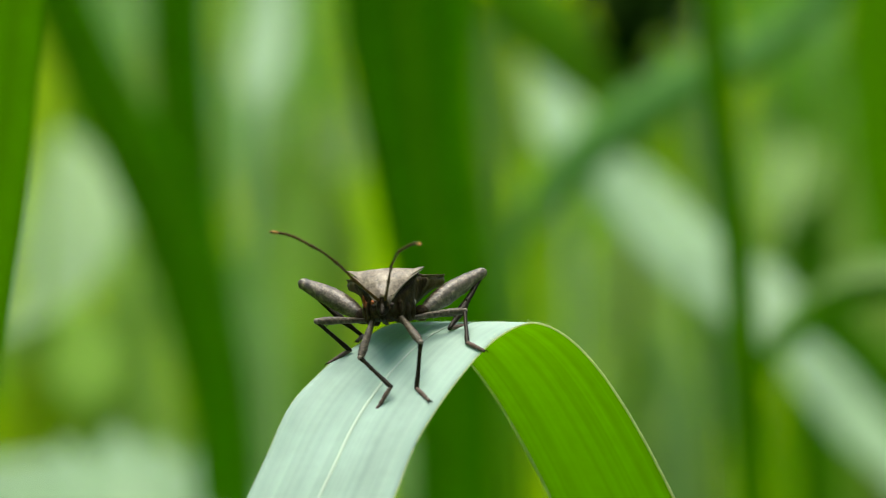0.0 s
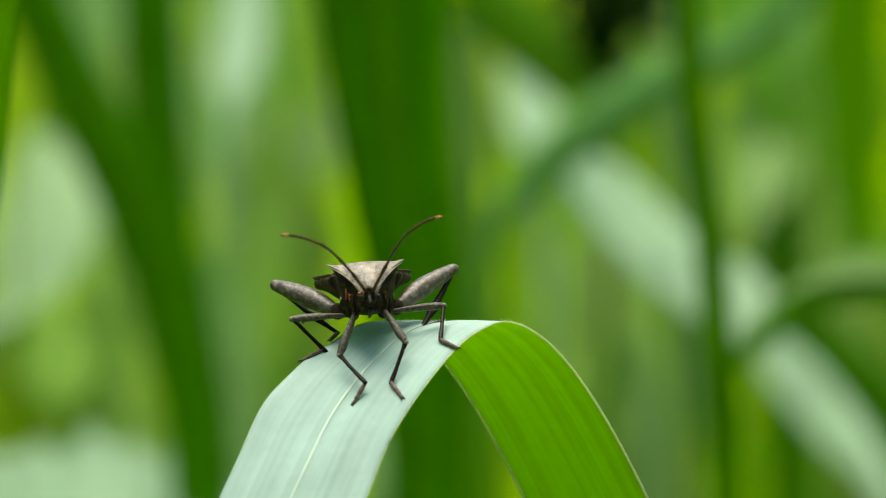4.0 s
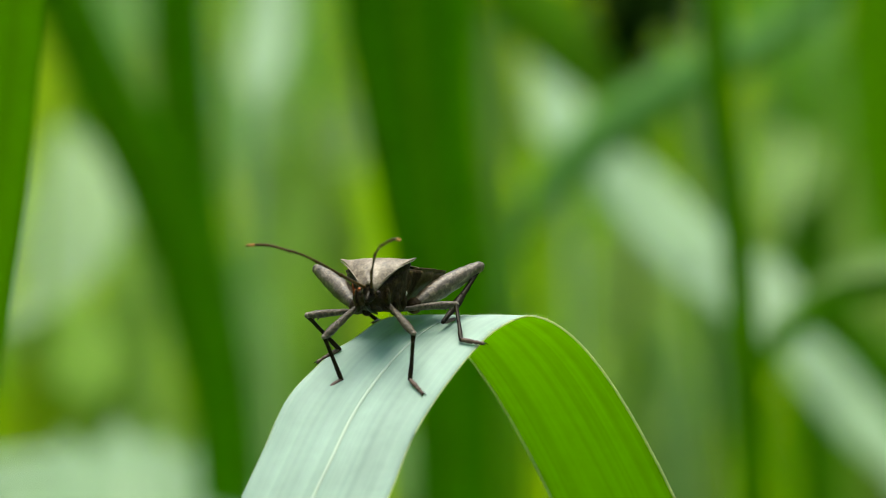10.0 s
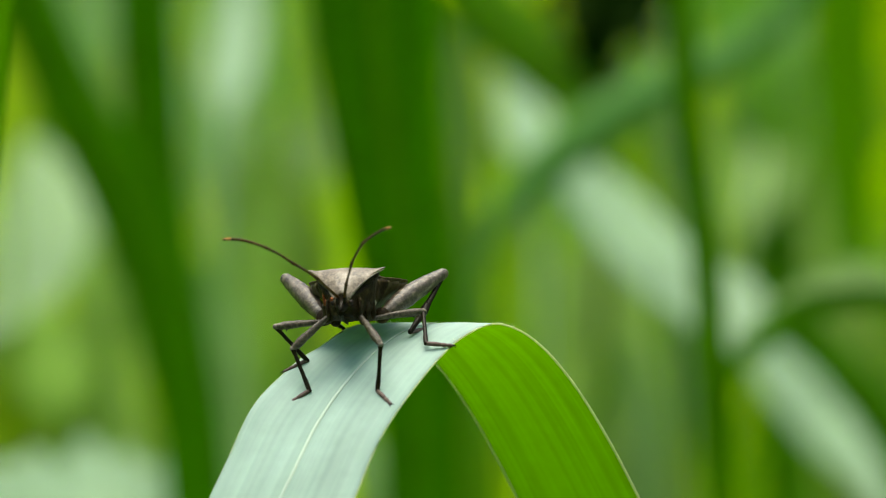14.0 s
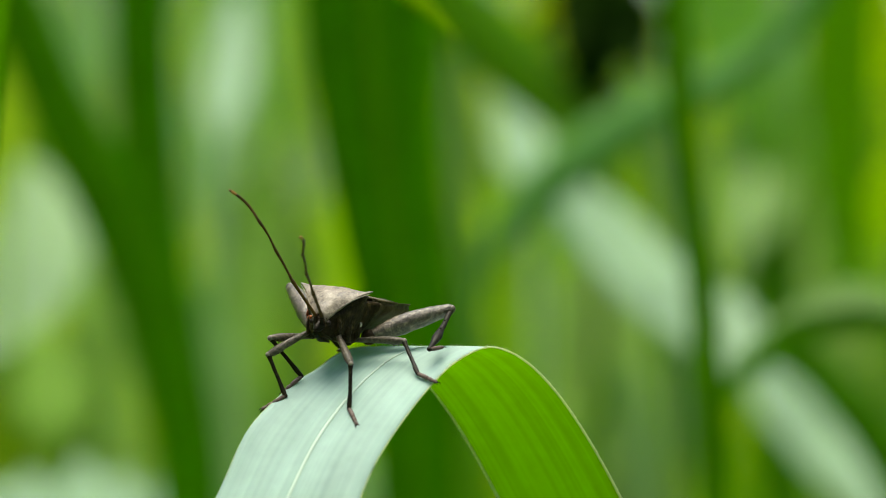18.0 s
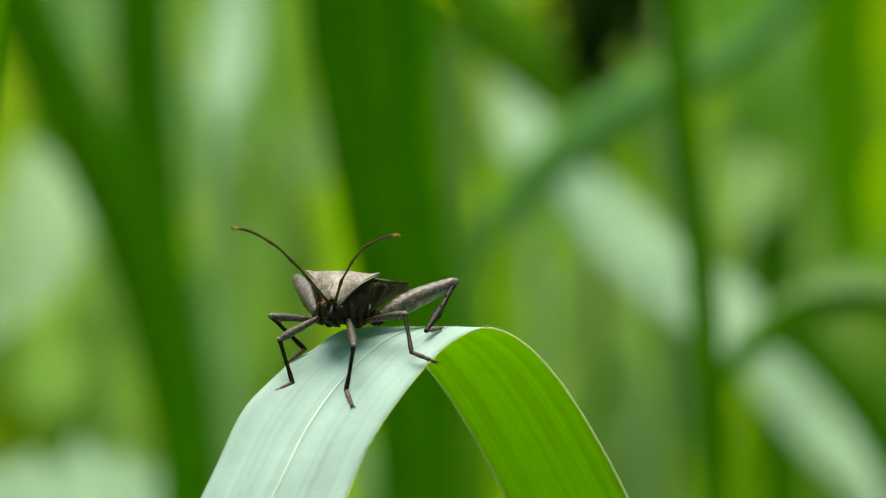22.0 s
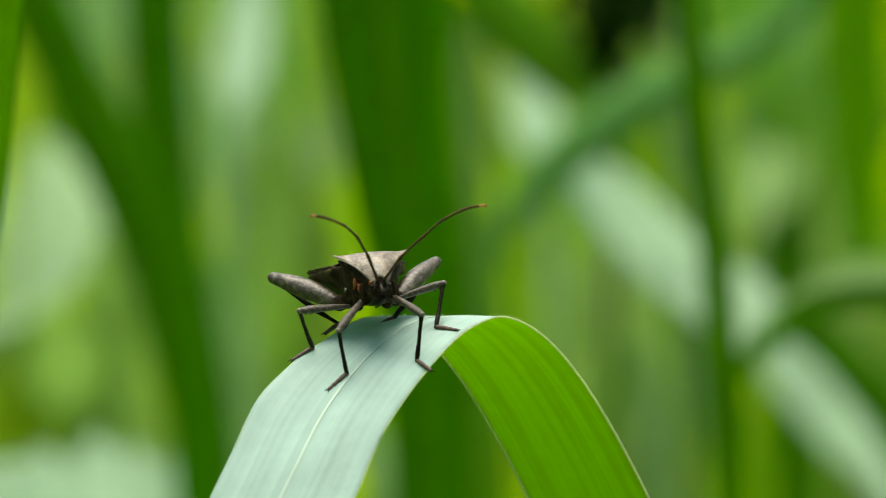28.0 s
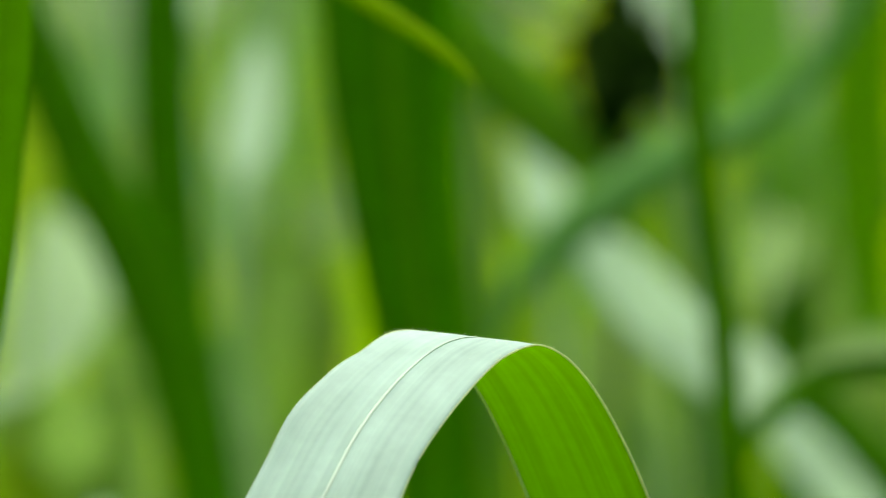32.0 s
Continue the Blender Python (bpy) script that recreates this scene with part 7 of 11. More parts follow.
    walk(JOINTED["Lf"][0], [
        (0, pose(0.00191, 0.00132, -0.00552, 10.6, 32.2, 35.2)),
        (0.1, pose(0.00191, 0.00132, -0.00552, 10.3, 32.1, 34.7)),
        (0.5, pose(0.00191, 0.00132, -0.00552, 6.7, 31.6, 27.9)),
        (1, pose(0.00191, 0.00132, -0.00552, 6.5, 31.6, 27.5)),
        (2, pose(0.00191, 0.00132, -0.00552, 6.2, 39.0, 27.8)),
        (3, pose(0.00191, 0.00132, -0.00552, 8.5, 43.1, 32.0)),
        (6, pose(0.00191, 0.00132, -0.00552, 9.5, 46.5, 33.7)),
        (6.55, pose(0.00191, 0.00132, -0.00552, 10.3, 46.1, 34.9)),
        (6.95, pose(0.00191, 0.00132, -0.00552, 19.6, 42.5, 49.8)),
        (7, pose(0.00191, 0.00132, -0.00552, 20.2, 42.5, 50.9)),
        (8, pose(0.00191, 0.00132, -0.00552, 20.4, 38.1, 51.9)),
        (9, pose(0.00191, 0.00132, -0.00552, 20.9, 38.7, 52.7)),
        (10, pose(0.00191, 0.00132, -0.00552, 20.6, 35.9, 52.8)),
        (10.3, pose(0.00191, 0.00132, -0.00552, 20.3, 36.2, 52.2)),
        (10.9, pose(0.00191, 0.00132, -0.00552, 14.8, 40.3, 42.2)),
        (11, pose(0.00191, 0.00132, -0.00552, 14.4, 40.6, 41.5)),
        (12, pose(0.00191, 0.00132, -0.00552, 12.5, 37.7, 38.5)),
        (13, pose(0.00191, 0.00132, -0.00552, 10.5, 35.6, 35.0)),
        (14, pose(0.00191, 0.00132, -0.00552, 14.2, 39.2, 41.4)),
        (15.1, pose(0.00191, 0.00132, -0.00552, 14.6, 38.7, 42.1)),
        (16.1, pose(0.00191, 0.00132, -0.00552, 17.6, 31.6, 48.1)),
        (17, pose(0.00191, 0.00132, -0.00552, 17.6, 31.2, 48.2)),
        (18, pose(0.00191, 0.00132, -0.00552, 14.7, 31.1, 42.8)),
        (18.55, pose(0.00191, 0.00132, -0.00552, 14.7, 30.8, 42.8)),
        (18.95, pose(0.00191, 0.00132, -0.00552, 14.6, 27.3, 43.0)),
        (19, pose(0.00191, 0.00132, -0.00552, 14.6, 27.1, 43.0)),
        (19.1, pose(0.00191, 0.00132, -0.00552, 14.2, 27.5, 42.1)),
        (19.5, pose(0.00191, 0.00132, -0.00552, 6.2, 33.5, 27.3)),
        (20, pose(0.00191, 0.00132, -0.00552, 5.6, 33.9, 26.2)),
        (21, pose(0.00191, 0.00132, -0.00552, 3.3, 28.7, 21.1)),
        (22, pose(0.00191, 0.00132, -0.00552, 4.3, 28.9, 22.9)),
        (23, pose(0.00191, 0.00132, -0.00552, 3.9, 31.1, 22.7)),
        (24, pose(0.00191, 0.00132, -0.00552, 9.4, 31.3, 33.0)),
        (24.1, pose(0.00191, 0.00132, -0.00552, 9.1, 31.5, 32.4)),
        (24.5, pose(0.00191, 0.00132, -0.00552, 3.8, 35.0, 23.1)),
        (25, pose(0.00191, 0.00132, -0.00552, 3.4, 35.3, 22.5)),
        (26, pose(0.00191, 0.00132, -0.00552, 3.8, 34.4, 23.0)),
        (27.2, pose(0.00191, 0.00132, -0.00552, 7.0, 26.6, 27.9)),
        (28, pose(0.00191, 0.00132, -0.00552, 7.0, 26.0, 27.8)),
        (28.1, pose(0.00191, 0.00132, -0.00552, 7.3, 26.0, 28.5)),
        (28.5, pose(0.00191, 0.00132, -0.00552, 12.4, 26.6, 38.7)),
        (29, pose(0.00191, 0.00132, -0.00552, 12.8, 26.7, 39.4)),
        (29.35, pose(0.00191, 0.00132, -0.00552, 12.8, 26.1, 39.5)),
        (29.85, pose(0.00191, 0.00132, -0.00552, 13.9, 18.6, 42.4)),
        (30, pose(0.00191, 0.00132, -0.00552, 14.0, 18.2, 42.6)),
        (30.5, pose(0.00191, 0.00132, -0.00552, 22.8, 24.5, 59.8)),
        (31, pose(0.00191, 0.00132, -0.00552, 11.7, 29.0, 37.3)),
        (31.2, pose(0.00191, 0.00132, -0.00552, 3.2, 31.5, 21.5)),
        (31.3, pose(0.00191, 0.00132, -0.00552, -1.9, 40.3, 14.7)),
        (32, pose(0.00191, 0.00132, -0.00552, -1.9, 40.3, 14.7)),
    ])
    walk(JOINTED["Lf"][1], [
        (0, pose(0.00722, 0.00506, -0.00961, -27.8, 77.1, -33.5)),
        (0.1, pose(0.00726, 0.00502, -0.00959, -30.7, 76.3, -36.5)),
        (0.5, pose(0.00769, 0.00438, -0.00953, -51.7, 63.7, -58.2)),
        (1, pose(0.00771, 0.00433, -0.00954, -52.4, 62.8, -59.0)),
        (2, pose(0.00719, 0.00410, -0.01035, -44.1, 61.4, -50.4)),
        (3, pose(0.00667, 0.00429, -0.01076, -42.8, 58.3, -49.0)),
        (6, pose(0.00631, 0.00425, -0.01109, -42.7, 59.0, -48.9)),
        (6.55, pose(0.00628, 0.00437, -0.01104, -42.5, 60.5, -48.7)),
        (6.95, pose(0.00557, 0.00564, -0.01070, -29.8, 82.4, -35.6)),
        (7, pose(0.00549, 0.00571, -0.01070, -25.9, 83.6, -31.7)),
        (8, pose(0.00564, 0.00607, -0.01025, -17.7, 82.0, -23.3)),
        (9, pose(0.00554, 0.00608, -0.01031, -10.8, 83.9, -16.4)),
        (10, pose(0.00567, 0.00627, -0.01002, -19.8, 82.8, -25.5)),
        (10.3, pose(0.00571, 0.00621, -0.01005, -24.7, 83.1, -30.5)),
        (10.9, pose(0.00625, 0.00525, -0.01048, -98.1, 81.7, -104.6)),
        (11, pose(0.00628, 0.00518, -0.01051, -101.1, 81.3, -107.6)),
        (12, pose(0.00667, 0.00510, -0.01021, -92.9, 79.5, -99.5)),
        (13, pose(0.00703, 0.00489, -0.00999, -66.5, 81.0, -72.8)),
        (14, pose(0.00637, 0.00525, -0.01037, -97.6, 83.6, -104.0)),
        (15.1, pose(0.00636, 0.00533, -0.01031, -93.9, 84.1, -100.1)),
        (16.1, pose(0.00628, 0.00618, -0.00954, 45.7, 78.4, 40.8)),
        (17, pose(0.00628, 0.00621, -0.00950, 48.2, 76.9, 43.4)),
        (18, pose(0.00674, 0.00578, -0.00948, 39.4, 71.7, 35.1)),
        (18.55, pose(0.00675, 0.00580, -0.00945, 38.5, 71.8, 34.1)),
        (18.95, pose(0.00690, 0.00597, -0.00904, 23.7, 72.2, 19.1)),
        (19, pose(0.00691, 0.00598, -0.00902, 22.7, 72.1, 18.2)),
        (19.1, pose(0.00696, 0.00588, -0.00906, 20.5, 72.5, 15.9)),
        (19.5, pose(0.00760, 0.00425, -0.00975, -15.4, 74.3, -20.8)),
        (20, pose(0.00763, 0.00413, -0.00979, -17.7, 74.2, -23.2)),
        (21, pose(0.00819, 0.00374, -0.00920, -13.2, 75.3, -18.6)),
        (22, pose(0.00810, 0.00393, -0.00922, -22.8, 78.1, -28.4)),
        (23, pose(0.00798, 0.00386, -0.00948, -28.5, 79.6, -34.3)),
        (24, pose(0.00742, 0.00489, -0.00950, -5.7, 79.8, -11.1)),
        (24.1, pose(0.00744, 0.00482, -0.00953, -6.2, 79.9, -11.7)),
        (24.5, pose(0.00769, 0.00379, -0.00992, -15.3, 81.2, -20.9)),
        (25, pose(0.00770, 0.00371, -0.00995, -16.0, 81.2, -21.6)),
        (26, pose(0.00774, 0.00379, -0.00986, -30.4, 82.4, -36.2)),
        (27.2, pose(0.00798, 0.00452, -0.00895, -126.2, 76.9, -133.2)),
        (28, pose(0.00801, 0.00454, -0.00889, -128.2, 77.1, -135.2)),
        (28.1, pose(0.00797, 0.00461, -0.00888, -125.2, 77.3, -132.2)),
        (28.5, pose(0.00727, 0.00560, -0.00896, -76.6, 76.1, -83.3)),
        (29, pose(0.00721, 0.00566, -0.00897, -73.7, 75.7, -80.3)),
        (29.35, pose(0.00723, 0.00570, -0.00890, -75.8, 76.4, -82.4)),
        (29.85, pose(0.00728, 0.00622, -0.00797, -129.3, 81.6, -135.9)),
        (30, pose(0.00728, 0.00625, -0.00791, -134.0, 81.6, -140.5)),
        (30.5, pose(0.00542, 0.00735, -0.00870, -2.8, 78.2, -8.2)),
        (31, pose(0.00725, 0.00538, -0.00924, -41.0, 86.1, -46.9)),
        (31.2, pose(0.00800, 0.00372, -0.00952, -66.3, 83.1, -72.5)),
        (31.3, pose(0.00758, 0.00280, -0.01048, -8.0, 75.5, -13.3)),
        (32, pose(0.00758, 0.00280, -0.01048, -8.0, 75.5, -13.3)),
    ])
    walk(JOINTED["Lf"][2], [
        (0, pose(0.00837, 0.00430, -0.01562, 10.3, 26.9, 36.3)),
        (0.1, pose(0.00843, 0.00415, -0.01559, 10.0, 27.2, 35.8)),
        (0.5, pose(0.00913, 0.00205, -0.01506, 5.7, 31.1, 27.4)),
        (1, pose(0.00917, 0.00191, -0.01503, 5.4, 31.4, 26.8)),
        (2, pose(0.00907, 0.00182, -0.01576, 2.1, 32.3, 20.8)),
        (3, pose(0.00879, 0.00184, -0.01601, 3.9, 36.2, 24.8)),
        (6, pose(0.00839, 0.00185, -0.01638, 2.6, 34.5, 22.0)),
        (6.55, pose(0.00828, 0.00208, -0.01641, 3.4, 34.2, 23.5)),
        (6.95, pose(0.00623, 0.00516, -0.01681, 14.2, 28.6, 44.2)),
        (7, pose(0.00607, 0.00535, -0.01683, 14.9, 28.1, 45.6)),
        (8, pose(0.00643, 0.00573, -0.01636, 13.7, 27.4, 43.3)),
        (9, pose(0.00616, 0.00590, -0.01645, 13.8, 27.6, 43.5)),
        (10, pose(0.00637, 0.00593, -0.01614, 16.1, 31.6, 47.4)),
        (10.3, pose(0.00635, 0.00584, -0.01617, 15.7, 31.5, 46.8)),
        (10.9, pose(0.00602, 0.00439, -0.01659, 10.9, 30.6, 37.4)),
        (11, pose(0.00599, 0.00429, -0.01661, 10.5, 30.5, 36.8)),
        (12, pose(0.00648, 0.00399, -0.01627, 10.0, 29.9, 35.7)),
        (13, pose(0.00731, 0.00397, -0.01608, 10.5, 29.5, 36.8)),
        (14, pose(0.00621, 0.00457, -0.01650, 13.9, 32.3, 43.1)),
        (15.1, pose(0.00625, 0.00470, -0.01645, 14.3, 32.3, 43.9)),
        (16.1, pose(0.00722, 0.00699, -0.01558, 18.8, 31.7, 52.6)),
        (17, pose(0.00730, 0.00718, -0.01551, 19.0, 31.6, 52.9)),
        (18, pose(0.00832, 0.00689, -0.01534, 14.3, 30.4, 44.2)),
        (18.55, pose(0.00834, 0.00687, -0.01531, 14.5, 30.5, 44.6)),
        (18.95, pose(0.00868, 0.00658, -0.01492, 18.2, 32.5, 51.2)),
        (19, pose(0.00870, 0.00657, -0.01489, 18.4, 32.7, 51.7)),
        (19.1, pose(0.00875, 0.00639, -0.01495, 18.1, 33.2, 50.9)),
        (19.5, pose(0.00916, 0.00366, -0.01569, 12.0, 40.0, 39.2)),
        (20, pose(0.00918, 0.00347, -0.01573, 11.5, 40.4, 38.3)),
        (21, pose(0.00968, 0.00324, -0.01517, 9.0, 33.8, 34.0)),
        (22, pose(0.00923, 0.00333, -0.01526, 7.4, 30.4, 30.6)),
        (23, pose(0.00890, 0.00323, -0.01555, 10.4, 28.8, 36.5)),
        (24, pose(0.00848, 0.00468, -0.01557, 12.8, 30.8, 41.1)),
        (24.1, pose(0.00849, 0.00460, -0.01560, 12.6, 30.8, 40.8)),
        (24.5, pose(0.00858, 0.00345, -0.01602, 9.8, 30.7, 35.3)),
        (25, pose(0.00858, 0.00337, -0.01605, 9.6, 30.7, 34.9)),
        (26, pose(0.00840, 0.00331, -0.01597, 9.3, 30.3, 34.4)),
        (27.2, pose(0.00703, 0.00351, -0.01496, 3.1, 26.1, 21.4)),
        (28, pose(0.00703, 0.00357, -0.01490, 2.6, 25.9, 20.2)),
        (28.1, pose(0.00706, 0.00360, -0.01490, 2.8, 25.9, 20.7)),
        (28.5, pose(0.00744, 0.00413, -0.01494, 6.2, 26.0, 27.7)),
        (29, pose(0.00747, 0.00416, -0.01495, 6.4, 26.0, 28.2)),
        (29.35, pose(0.00742, 0.00426, -0.01489, 6.6, 26.0, 28.6)),
        (29.85, pose(0.00664, 0.00560, -0.01407, 9.7, 24.4, 35.1)),
        (30, pose(0.00659, 0.00568, -0.01401, 9.9, 24.3, 35.5)),
        (30.5, pose(0.00668, 0.00717, -0.01474, 12.6, 21.1, 41.5)),
        (31, pose(0.00754, 0.00508, -0.01540, 12.5, 30.1, 40.7)),
        (31.2, pose(0.00823, 0.00301, -0.01565, 5.7, 34.1, 27.8)),
        (31.3, pose(0.00908, 0.00244, -0.01645, 1.2, 39.4, 20.6)),
        (32, pose(0.00908, 0.00244, -0.01645, 1.2, 39.4, 20.6)),
    ])
    walk(JOINTED["Lm"][0], [
        (0, pose(-0.00154, 0.00198, -0.00689, -9.8, -3.9, 106.6)),
        (0.1, pose(-0.00154, 0.00198, -0.00689, -9.7, -3.8, 106.3)),
        (0.5, pose(-0.00154, 0.00198, -0.00689, -9.2, -2.3, 102.7)),
        (1, pose(-0.00154, 0.00198, -0.00689, -9.1, -2.2, 102.4)),
        (2, pose(-0.00154, 0.00198, -0.00689, -8.1, -3.2, 90.4)),
        (3, pose(-0.00154, 0.00198, -0.00689, -8.3, -2.9, 93.3)),
        (6, pose(-0.00154, 0.00198, -0.00689, -7.9, -2.6, 89.0)),
        (6.55, pose(-0.00154, 0.00198, -0.00689, -8.1, -2.7, 90.4)),
        (6.95, pose(-0.00154, 0.00198, -0.00689, -10.2, -3.5, 110.8)),
        (7, pose(-0.00154, 0.00198, -0.00689, -10.3, -3.6, 112.2)),
        (8, pose(-0.00154, 0.00198, -0.00689, -10.1, -5.1, 108.2)),
        (9, pose(-0.00154, 0.00198, -0.00689, -10.4, -4.5, 111.6)),
        (10, pose(-0.00154, 0.00198, -0.00689, -10.4, -5.0, 110.4)),
        (10.3, pose(-0.00154, 0.00198, -0.00689, -10.4, -5.0, 110.3)),
        (10.9, pose(-0.00154, 0.00198, -0.00689, -10.3, -5.6, 109.2)),
        (11, pose(-0.00154, 0.00198, -0.00689, -10.3, -5.6, 109.1)),
        (12, pose(-0.00154, 0.00198, -0.00689, -10.3, -3.3, 113.0)),
        (13, pose(-0.00154, 0.00198, -0.00689, -9.6, -2.2, 108.0)),
        (14, pose(-0.00154, 0.00198, -0.00689, -11.1, -6.5, 113.6)),
        (15.1, pose(-0.00154, 0.00198, -0.00689, -10.9, -6.5, 112.5)),
        (16.1, pose(-0.00154, 0.00198, -0.00689, -8.3, -8.9, 91.4)),
        (17, pose(-0.00154, 0.00198, -0.00689, -8.0, -8.7, 89.5)),
        (18, pose(-0.00154, 0.00198, -0.00689, -7.6, -6.1, 86.2)),
        (18.55, pose(-0.00154, 0.00198, -0.00689, -7.5, -6.4, 86.0)),
        (18.95, pose(-0.00154, 0.00198, -0.00689, -6.7, -11.4, 81.8)),
        (19, pose(-0.00154, 0.00198, -0.00689, -6.6, -11.7, 81.5)),
        (19.1, pose(-0.00154, 0.00198, -0.00689, -6.5, -11.8, 80.8)),
        (19.5, pose(-0.00154, 0.00198, -0.00689, -4.6, -12.4, 70.3)),
        (20, pose(-0.00154, 0.00198, -0.00689, -4.4, -12.4, 69.6)),
        (21, pose(-0.00154, 0.00198, -0.00689, -3.6, -13.2, 66.0)),
        (22, pose(-0.00154, 0.00198, -0.00689, -3.7, -11.7, 64.7)),
        (23, pose(-0.00154, 0.00198, -0.00689, -4.4, -9.8, 67.0)),
        (24, pose(-0.00154, 0.00198, -0.00689, -6.5, -13.5, 81.5)),
        (24.1, pose(-0.00154, 0.00198, -0.00689, -6.5, -13.4, 81.2)),
        (24.5, pose(-0.00154, 0.00198, -0.00689, -5.8, -11.6, 76.6)),
        (25, pose(-0.00154, 0.00198, -0.00689, -5.7, -11.5, 76.2)),
        (26, pose(-0.00154, 0.00198, -0.00689, -5.8, -12.1, 77.1)),
        (27.2, pose(-0.00154, 0.00198, -0.00689, -7.8, -14.6, 88.3)),
        (28, pose(-0.00154, 0.00198, -0.00689, -7.9, -14.8, 88.9)),
        (28.1, pose(-0.00154, 0.00198, -0.00689, -8.0, -14.6, 89.3)),
        (28.5, pose(-0.00154, 0.00198, -0.00689, -8.8, -11.0, 94.1)),
        (29, pose(-0.00154, 0.00198, -0.00689, -8.8, -10.7, 94.4)),
        (29.35, pose(-0.00154, 0.00198, -0.00689, -8.6, -10.7, 92.9)),
        (29.85, pose(-0.00154, 0.00198, -0.00689, -4.9, -11.1, 71.2)),
        (30, pose(-0.00154, 0.00198, -0.00689, -4.7, -11.2, 69.7)),
        (30.5, pose(-0.00154, 0.00198, -0.00689, -5.3, 1.1, 48.1)),
        (31, pose(-0.00154, 0.00198, -0.00689, -4.3, -5.6, 59.4)),
        (31.2, pose(-0.00154, 0.00198, -0.00689, -3.8, -8.8, 61.3)),
        (31.3, pose(-0.00154, 0.00198, -0.00689, -6.5, 1.8, 63.0)),
        (32, pose(-0.00154, 0.00198, -0.00689, -6.5, 1.8, 63.0)),
    ])
